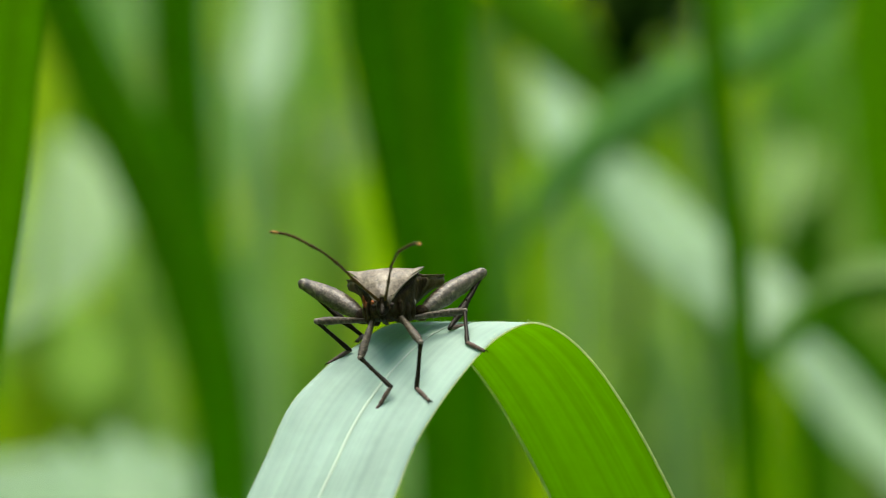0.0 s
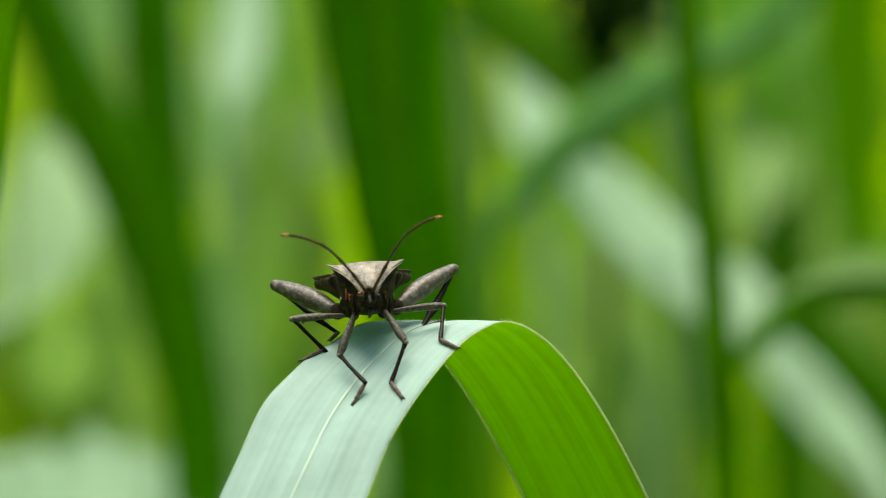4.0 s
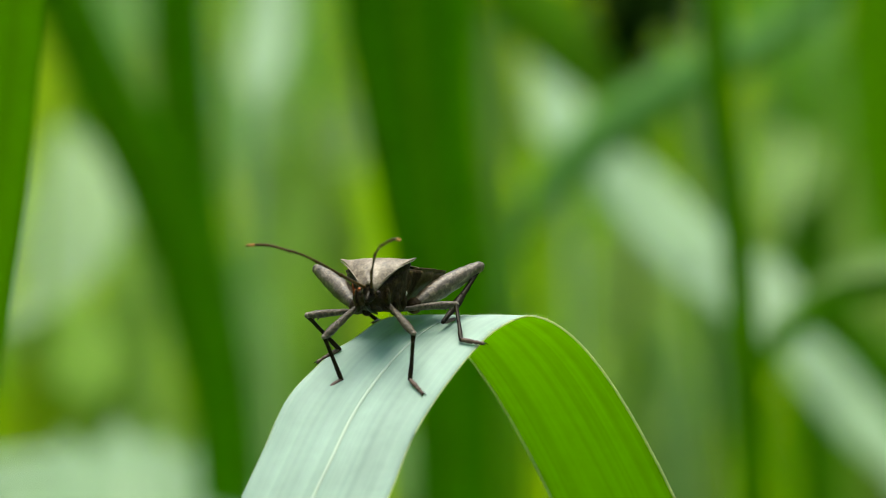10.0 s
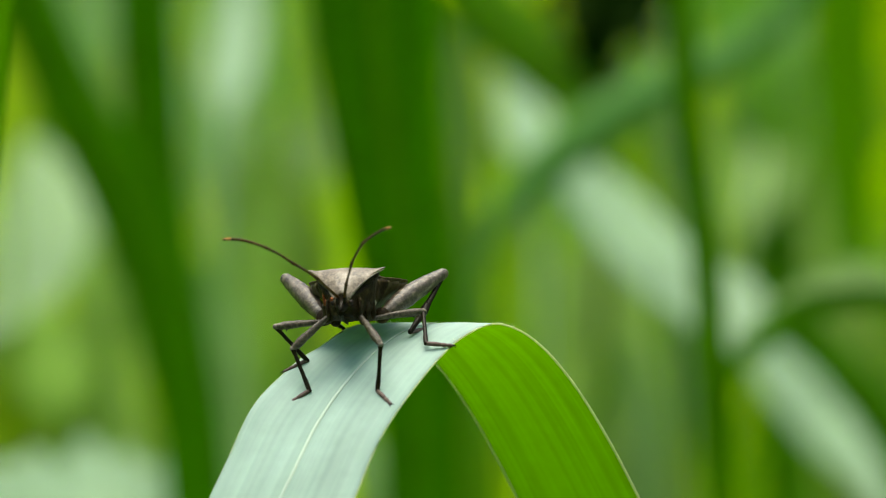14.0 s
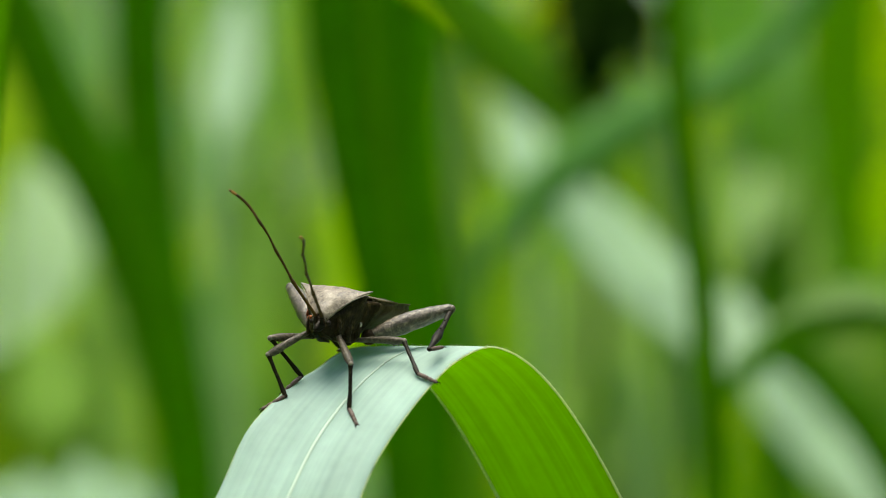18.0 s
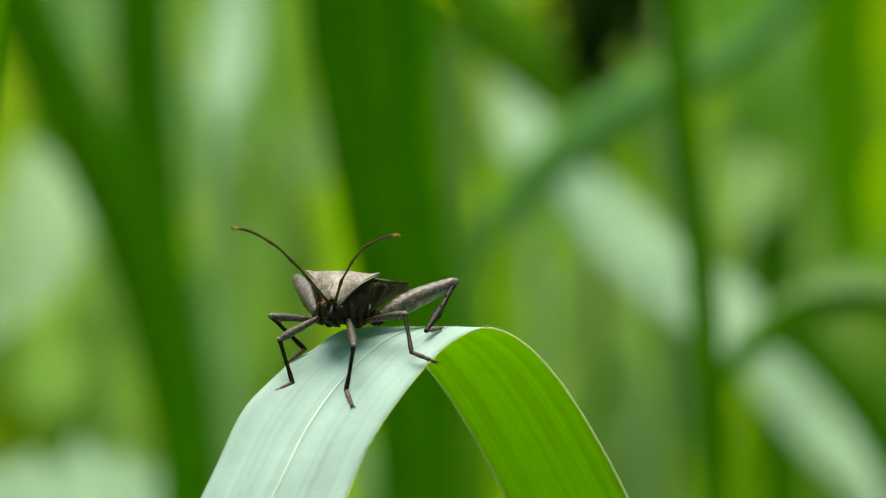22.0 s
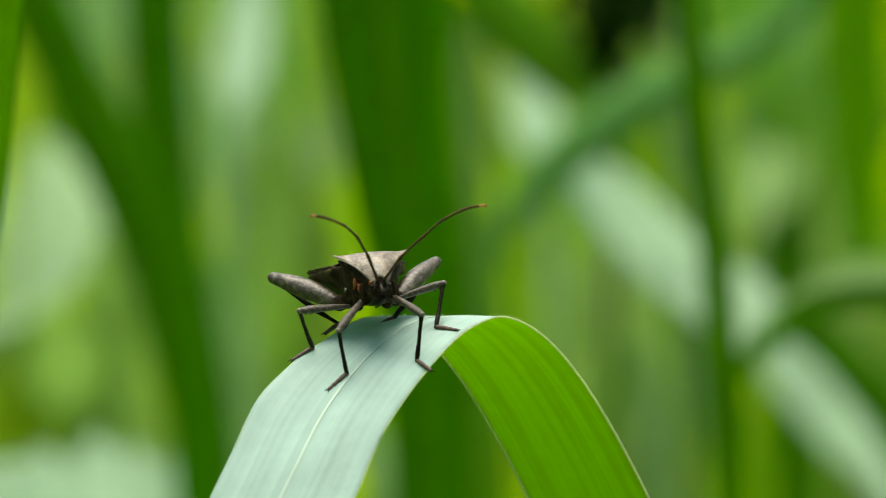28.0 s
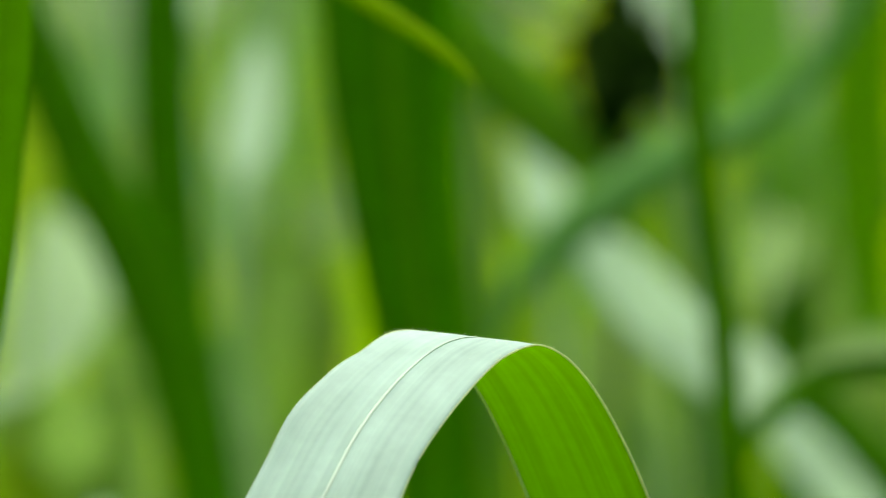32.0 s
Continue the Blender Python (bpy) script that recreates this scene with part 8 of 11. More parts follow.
    walk(JOINTED["Lm"][1], [
        (0, pose(-0.00390, 0.00991, -0.00633, 2.7, 36.4, 7.6)),
        (0.1, pose(-0.00386, 0.00992, -0.00634, 1.9, 36.3, 6.5)),
        (0.5, pose(-0.00336, 0.01006, -0.00656, -7.7, 34.0, -7.6)),
        (1, pose(-0.00332, 0.01007, -0.00657, -8.2, 33.9, -8.4)),
        (2, pose(-0.00159, 0.01026, -0.00643, -10.0, 39.4, -10.0)),
        (3, pose(-0.00202, 0.01024, -0.00647, -11.1, 40.4, -11.3)),
        (6, pose(-0.00140, 0.01026, -0.00651, -13.1, 45.5, -13.2)),
        (6.55, pose(-0.00160, 0.01026, -0.00650, -12.0, 45.5, -11.7)),
        (6.95, pose(-0.00448, 0.00971, -0.00638, 5.7, 45.9, 12.1)),
        (7, pose(-0.00466, 0.00964, -0.00637, 7.0, 45.8, 13.8)),
        (8, pose(-0.00413, 0.00982, -0.00616, 10.9, 46.1, 19.0)),
        (9, pose(-0.00458, 0.00966, -0.00624, 10.6, 44.1, 18.6)),
        (10, pose(-0.00442, 0.00972, -0.00617, 12.5, 44.5, 21.2)),
        (10.3, pose(-0.00441, 0.00972, -0.00617, 11.9, 44.7, 20.4)),
        (10.9, pose(-0.00426, 0.00977, -0.00609, 2.8, 47.1, 8.2)),
        (11, pose(-0.00425, 0.00977, -0.00608, 2.2, 47.3, 7.4)),
        (12, pose(-0.00478, 0.00959, -0.00641, 1.8, 42.3, 6.6)),
        (13, pose(-0.00409, 0.00986, -0.00657, 1.2, 38.6, 5.7)),
        (14, pose(-0.00485, 0.00952, -0.00595, 4.6, 41.0, 10.5)),
        (15.1, pose(-0.00470, 0.00959, -0.00595, 5.3, 40.9, 11.4)),
        (16.1, pose(-0.00174, 0.01017, -0.00560, 30.8, 40.4, 46.6)),
        (17, pose(-0.00147, 0.01017, -0.00563, 33.5, 39.4, 50.5)),
        (18, pose(-0.00100, 0.01020, -0.00601, 28.2, 34.6, 44.5)),
        (18.55, pose(-0.00097, 0.01020, -0.00596, 28.2, 34.9, 44.5)),
        (18.95, pose(-0.00038, 0.01002, -0.00525, 29.0, 39.2, 44.5)),
        (19, pose(-0.00034, 0.01001, -0.00520, 29.1, 39.4, 44.6)),
        (19.1, pose(-0.00024, 0.00999, -0.00519, 28.6, 40.3, 43.7)),
        (19.5, pose(0.00119, 0.00960, -0.00511, 19.1, 51.8, 29.2)),
        (20, pose(0.00129, 0.00957, -0.00511, 18.3, 52.6, 28.0)),
        (21, pose(0.00174, 0.00935, -0.00500, 16.5, 46.8, 26.4)),
        (22, pose(0.00193, 0.00932, -0.00520, 16.6, 45.4, 26.7)),
        (23, pose(0.00165, 0.00950, -0.00548, 16.5, 44.7, 26.6)),
        (24, pose(-0.00036, 0.00995, -0.00496, 21.3, 43.8, 33.2)),
        (24.1, pose(-0.00031, 0.00995, -0.00497, 20.9, 44.0, 32.6)),
        (24.5, pose(0.00035, 0.00988, -0.00522, 14.4, 47.2, 23.6)),
        (25, pose(0.00039, 0.00987, -0.00524, 13.9, 47.4, 22.9)),
        (26, pose(0.00027, 0.00988, -0.00516, 10.8, 49.1, 18.6)),
        (27.2, pose(-0.00130, 0.01000, -0.00480, -34.5, 59.2, -36.1)),
        (28, pose(-0.00139, 0.00999, -0.00477, -36.8, 59.8, -38.6)),
        (28.1, pose(-0.00144, 0.01000, -0.00480, -36.3, 59.4, -38.2)),
        (28.5, pose(-0.00212, 0.01010, -0.00531, -29.9, 53.4, -32.4)),
        (29, pose(-0.00216, 0.01010, -0.00535, -29.5, 53.0, -32.1)),
        (29.35, pose(-0.00196, 0.01012, -0.00536, -30.0, 53.2, -32.6)),
        (29.85, pose(0.00108, 0.00968, -0.00529, -27.5, 61.5, -27.5)),
        (30, pose(0.00128, 0.00961, -0.00529, -26.4, 62.2, -25.9)),
        (30.5, pose(0.00399, 0.00815, -0.00705, -28.4, 78.8, -24.5)),
        (31, pose(0.00266, 0.00908, -0.00608, 15.1, 71.5, 22.6)),
        (31.2, pose(0.00239, 0.00917, -0.00562, 17.9, 78.0, 25.1)),
        (31.3, pose(0.00222, 0.00936, -0.00715, -5.0, 72.8, 0.0)),
        (32, pose(0.00222, 0.00936, -0.00715, -5.0, 72.8, 0.0)),
    ])
    walk(JOINTED["Lm"][2], [
        (0, pose(0.00148, 0.01063, -0.01033, 4.2, 17.7, 45.7)),
        (0.1, pose(0.00153, 0.01054, -0.01033, 4.0, 17.7, 45.0)),
        (0.5, pose(0.00218, 0.00932, -0.01033, 1.1, 16.9, 34.5)),
        (1, pose(0.00221, 0.00925, -0.01033, 0.9, 16.8, 33.8)),
        (2, pose(0.00354, 0.00935, -0.01071, 0.4, 17.8, 32.9)),
        (3, pose(0.00301, 0.00923, -0.01084, -0.3, 21.2, 33.5)),
        (6, pose(0.00321, 0.00918, -0.01131, 2.6, 16.5, 39.1)),
        (6.55, pose(0.00302, 0.00930, -0.01131, 3.0, 16.3, 40.6)),
        (6.95, pose(0.00011, 0.01069, -0.01122, 9.3, 11.9, 63.2)),
        (7, pose(-0.00010, 0.01076, -0.01121, 9.6, 11.5, 64.8)),
        (8, pose(0.00030, 0.01134, -0.01102, 10.0, 11.4, 66.3)),
        (9, pose(0.00001, 0.01121, -0.01092, 10.2, 11.3, 67.3)),
        (10, pose(0.00006, 0.01146, -0.01090, 10.9, 9.3, 70.9)),
        (10.3, pose(0.00008, 0.01139, -0.01091, 10.8, 9.5, 70.4)),
        (10.9, pose(0.00028, 0.01042, -0.01103, 9.3, 11.8, 63.2)),
        (11, pose(0.00029, 0.01036, -0.01103, 9.1, 12.0, 62.7)),
        (12, pose(0.00017, 0.01017, -0.01095, 8.3, 11.2, 59.2)),
        (13, pose(0.00115, 0.01038, -0.01078, 8.3, 10.0, 59.0)),
        (14, pose(0.00016, 0.01045, -0.01037, 14.2, 7.7, 87.5)),
        (15.1, pose(0.00029, 0.01059, -0.01037, 14.3, 8.3, 87.8)),
        (16.1, pose(0.00179, 0.01389, -0.00997, 16.7, 16.9, 89.9)),
        (17, pose(0.00185, 0.01419, -0.00991, 16.8, 17.4, 90.0)),
        (18, pose(0.00295, 0.01410, -0.00984, 10.1, 11.7, 66.7)),
        (18.55, pose(0.00298, 0.01407, -0.00982, 10.3, 11.8, 67.7)),
        (18.95, pose(0.00335, 0.01368, -0.00951, 14.0, 13.7, 82.2)),
        (19, pose(0.00337, 0.01366, -0.00949, 14.3, 13.9, 83.3)),
        (19.1, pose(0.00348, 0.01354, -0.00955, 14.2, 13.8, 82.9)),
        (19.5, pose(0.00482, 0.01163, -0.01041, 12.5, 13.6, 76.5)),
        (20, pose(0.00490, 0.01149, -0.01047, 12.4, 13.5, 76.1)),
        (21, pose(0.00587, 0.01141, -0.00992, 12.9, 18.6, 76.1)),
        (22, pose(0.00616, 0.01144, -0.01001, 16.5, 19.0, 87.9)),
        (23, pose(0.00593, 0.01164, -0.01022, 17.5, 17.4, 92.3)),
        (24, pose(0.00371, 0.01262, -0.00962, 20.4, 17.6, 101.6)),
        (24.1, pose(0.00377, 0.01256, -0.00966, 20.0, 17.1, 101.1)),
        (24.5, pose(0.00455, 0.01171, -0.01016, 15.6, 9.5, 92.4)),
        (25, pose(0.00459, 0.01165, -0.01020, 15.4, 9.0, 91.8)),
        (26, pose(0.00445, 0.01129, -0.01025, 14.7, 9.3, 88.4)),
        (27.2, pose(0.00149, 0.00796, -0.01059, 4.3, 12.0, 42.4)),
        (28, pose(0.00126, 0.00787, -0.01059, 3.6, 12.0, 39.6)),
        (28.1, pose(0.00126, 0.00788, -0.01060, 3.7, 12.0, 39.9)),
        (28.5, pose(0.00127, 0.00794, -0.01072, 5.1, 11.7, 45.4)),
        (29, pose(0.00127, 0.00795, -0.01073, 5.2, 11.6, 45.7)),
        (29.35, pose(0.00144, 0.00795, -0.01076, 5.2, 12.0, 46.0)),
        (29.85, pose(0.00393, 0.00820, -0.01122, 5.4, 17.5, 49.7)),
        (30, pose(0.00411, 0.00823, -0.01125, 5.4, 17.8, 50.0)),
        (30.5, pose(0.00519, 0.00760, -0.01366, 2.4, 19.9, 40.9)),
        (31, pose(0.00463, 0.00990, -0.01247, 6.1, 18.7, 52.5)),
        (31.2, pose(0.00366, 0.00976, -0.01222, 7.8, 16.6, 58.1)),
        (31.3, pose(0.00421, 0.00936, -0.01359, 7.0, 23.2, 56.7)),
        (32, pose(0.00421, 0.00936, -0.01359, 7.0, 23.2, 56.7)),
    ])
    walk(JOINTED["Lh"][0], [
        (0, pose(-0.00407, 0.00396, -0.00627, -50.5, -23.3, 133.9)),
        (0.1, pose(-0.00407, 0.00396, -0.00627, -50.3, -22.9, 133.6)),
        (0.5, pose(-0.00407, 0.00396, -0.00627, -48.9, -17.1, 130.8)),
        (1, pose(-0.00407, 0.00396, -0.00627, -48.9, -16.8, 130.7)),
        (2, pose(-0.00407, 0.00396, -0.00627, -46.5, -23.1, 124.2)),
        (3, pose(-0.00407, 0.00396, -0.00627, -46.8, -23.5, 125.1)),
        (6, pose(-0.00407, 0.00396, -0.00627, -48.1, -23.0, 128.1)),
        (6.55, pose(-0.00407, 0.00396, -0.00627, -48.3, -23.0, 128.6)),
        (6.95, pose(-0.00407, 0.00396, -0.00627, -51.8, -24.6, 136.6)),
        (7, pose(-0.00407, 0.00396, -0.00627, -52.4, -25.6, 137.9)),
        (8, pose(-0.00407, 0.00396, -0.00627, -51.4, -25.1, 135.7)),
        (9, pose(-0.00407, 0.00396, -0.00627, -52.0, -25.4, 137.0)),
        (10, pose(-0.00407, 0.00396, -0.00627, -51.1, -26.8, 134.8)),
        (10.3, pose(-0.00407, 0.00396, -0.00627, -51.0, -26.8, 134.4)),
        (10.9, pose(-0.00407, 0.00396, -0.00627, -49.4, -28.6, 130.7)),
        (11, pose(-0.00407, 0.00396, -0.00627, -49.2, -28.5, 130.2)),
        (12, pose(-0.00407, 0.00396, -0.00627, -48.9, -24.2, 130.0)),
        (13, pose(-0.00407, 0.00396, -0.00627, -49.0, -23.6, 130.2)),
        (14, pose(-0.00407, 0.00396, -0.00627, -50.2, -28.1, 132.4)),
        (15.1, pose(-0.00407, 0.00396, -0.00627, -50.5, -28.3, 133.2)),
        (16.1, pose(-0.00407, 0.00396, -0.00627, -44.3, -27.2, 119.3)),
        (17, pose(-0.00407, 0.00396, -0.00627, -45.0, -27.0, 120.8)),
        (18, pose(-0.00407, 0.00396, -0.00627, -41.0, -25.1, 111.3)),
        (18.55, pose(-0.00407, 0.00396, -0.00627, -41.1, -25.2, 111.6)),
        (18.95, pose(-0.00407, 0.00396, -0.00627, -42.9, -27.1, 116.1)),
        (19, pose(-0.00407, 0.00396, -0.00627, -43.0, -27.2, 116.4)),
        (19.1, pose(-0.00407, 0.00396, -0.00627, -42.7, -27.4, 115.7)),
        (19.5, pose(-0.00407, 0.00396, -0.00627, -47.4, -28.8, 126.2)),
        (20, pose(-0.00407, 0.00396, -0.00627, -47.0, -28.9, 125.3)),
        (21, pose(-0.00407, 0.00396, -0.00627, -37.2, -27.9, 103.8)),
        (22, pose(-0.00407, 0.00396, -0.00627, -42.7, -25.2, 115.3)),
        (23, pose(-0.00407, 0.00396, -0.00627, -41.8, -26.6, 113.5)),
        (24, pose(-0.00407, 0.00396, -0.00627, -40.9, -26.7, 111.6)),
        (24.1, pose(-0.00407, 0.00396, -0.00627, -40.7, -26.7, 111.1)),
        (24.5, pose(-0.00407, 0.00396, -0.00627, -37.0, -27.8, 103.2)),
        (25, pose(-0.00407, 0.00396, -0.00627, -36.7, -27.8, 102.7)),
        (26, pose(-0.00407, 0.00396, -0.00627, -35.9, -28.2, 101.0)),
        (27.2, pose(-0.00407, 0.00396, -0.00627, -50.6, -23.1, 134.3)),
        (28, pose(-0.00407, 0.00396, -0.00627, -50.8, -23.8, 134.5)),
        (28.1, pose(-0.00407, 0.00396, -0.00627, -50.7, -23.5, 134.2)),
        (28.5, pose(-0.00407, 0.00396, -0.00627, -47.0, -25.1, 125.3)),
        (29, pose(-0.00407, 0.00396, -0.00627, -46.7, -25.1, 124.7)),
        (29.35, pose(-0.00407, 0.00396, -0.00627, -46.8, -25.1, 125.0)),
        (29.85, pose(-0.00407, 0.00396, -0.00627, -48.5, -24.4, 129.1)),
        (30, pose(-0.00407, 0.00396, -0.00627, -48.6, -24.3, 129.3)),
        (30.5, pose(-0.00407, 0.00396, -0.00627, -52.2, -20.6, 138.8)),
        (31, pose(-0.00407, 0.00396, -0.00627, -42.1, -30.5, 114.8)),
        (31.2, pose(-0.00407, 0.00396, -0.00627, -44.1, -25.3, 118.6)),
        (31.3, pose(-0.00407, 0.00396, -0.00627, -48.8, -11.7, 131.2)),
        (32, pose(-0.00407, 0.00396, -0.00627, -48.8, -11.7, 131.2)),
    ])
    walk(JOINTED["Lh"][1], [
        (0, pose(-0.01159, 0.01178, -0.00159, -11.5, 38.7, -27.9)),
        (0.1, pose(-0.01158, 0.01185, -0.00167, -11.9, 38.4, -28.6)),
        (0.5, pose(-0.01145, 0.01251, -0.00280, -15.9, 36.0, -34.9)),
        (1, pose(-0.01144, 0.01254, -0.00286, -16.0, 35.9, -35.2)),
        (2, pose(-0.01018, 0.01295, -0.00163, -19.4, 41.8, -39.6)),
        (3, pose(-0.01030, 0.01283, -0.00156, -21.6, 43.4, -42.7)),
        (6, pose(-0.01078, 0.01253, -0.00165, -22.0, 45.9, -42.8)),
        (6.55, pose(-0.01086, 0.01245, -0.00164, -21.3, 45.6, -41.8)),
        (6.95, pose(-0.01188, 0.01134, -0.00135, -10.9, 43.4, -26.8)),
        (7, pose(-0.01198, 0.01110, -0.00116, -9.8, 44.4, -25.2)),
        (8, pose(-0.01173, 0.01144, -0.00125, -10.1, 40.8, -25.7)),
        (9, pose(-0.01188, 0.01124, -0.00120, -9.3, 41.2, -24.4)),
        (10, pose(-0.01151, 0.01145, -0.00095, -9.8, 42.7, -25.2)),
        (10.3, pose(-0.01146, 0.01150, -0.00095, -10.2, 42.8, -25.8)),
        (10.9, pose(-0.01083, 0.01183, -0.00061, -15.6, 47.1, -33.6)),
        (11, pose(-0.01077, 0.01190, -0.00063, -16.1, 47.0, -34.3)),
        (12, pose(-0.01100, 0.01222, -0.00143, -14.8, 40.8, -32.9)),
        (13, pose(-0.01106, 0.01223, -0.00153, -13.7, 38.3, -31.4)),
        (14, pose(-0.01111, 0.01166, -0.00071, -13.6, 45.6, -30.8)),
        (15.1, pose(-0.01119, 0.01155, -0.00067, -11.4, 45.4, -27.5)),
        (16.1, pose(-0.00922, 0.01312, -0.00087, 10.6, 31.7, 8.3)),
        (17, pose(-0.00946, 0.01301, -0.00090, 12.1, 30.4, 11.1)),
        (18, pose(-0.00796, 0.01393, -0.00126, 8.3, 27.9, 5.7)),
        (18.55, pose(-0.00801, 0.01390, -0.00123, 8.2, 28.0, 5.6)),
        (18.95, pose(-0.00871, 0.01341, -0.00089, 7.4, 28.8, 4.0)),
        (19, pose(-0.00875, 0.01337, -0.00086, 7.4, 28.9, 3.9)),
        (19.1, pose(-0.00863, 0.01341, -0.00084, 7.0, 29.5, 3.1)),
        (19.5, pose(-0.01018, 0.01232, -0.00058, 3.0, 37.9, -5.3)),
        (20, pose(-0.01005, 0.01241, -0.00056, 2.4, 38.3, -6.3)),
        (21, pose(-0.00656, 0.01410, -0.00074, -1.1, 35.3, -11.3)),
        (22, pose(-0.00864, 0.01363, -0.00124, -0.6, 33.6, -10.2)),
        (23, pose(-0.00829, 0.01365, -0.00099, -0.8, 34.6, -10.7)),
        (24, pose(-0.00797, 0.01378, -0.00097, 4.6, 36.3, -2.5)),
        (24.1, pose(-0.00787, 0.01381, -0.00095, 4.4, 36.4, -2.9)),
        (24.5, pose(-0.00647, 0.01414, -0.00076, 1.1, 36.6, -8.1)),
        (25, pose(-0.00637, 0.01415, -0.00075, 0.8, 36.6, -8.5)),
        (26, pose(-0.00607, 0.01418, -0.00069, -2.3, 38.1, -13.5)),
        (27.2, pose(-0.01166, 0.01175, -0.00164, -31.4, 39.2, -58.1)),
        (28, pose(-0.01166, 0.01167, -0.00150, -34.4, 40.3, -62.1)),
        (28.1, pose(-0.01163, 0.01173, -0.00156, -34.2, 40.3, -61.8)),
        (28.5, pose(-0.01026, 0.01269, -0.00126, -42.3, 47.4, -70.4)),
        (29, pose(-0.01016, 0.01276, -0.00126, -43.0, 47.8, -71.1)),
        (29.35, pose(-0.01021, 0.01273, -0.00126, -43.1, 47.6, -71.3)),
        (29.85, pose(-0.01085, 0.01232, -0.00139, -45.7, 44.5, -76.0)),
        (30, pose(-0.01090, 0.01229, -0.00140, -46.0, 44.3, -76.5)),
        (30.5, pose(-0.01239, 0.01125, -0.00210, -28.2, 38.3, -53.6)),
        (31, pose(-0.00835, 0.01320, -0.00028, 2.8, 36.6, -5.4)),
        (31.2, pose(-0.00919, 0.01334, -0.00122, 0.4, 36.9, -9.2)),
        (31.3, pose(-0.01169, 0.01267, -0.00387, -3.7, 31.7, -15.1)),
        (32, pose(-0.01169, 0.01267, -0.00387, -3.7, 31.7, -15.1)),
    ])
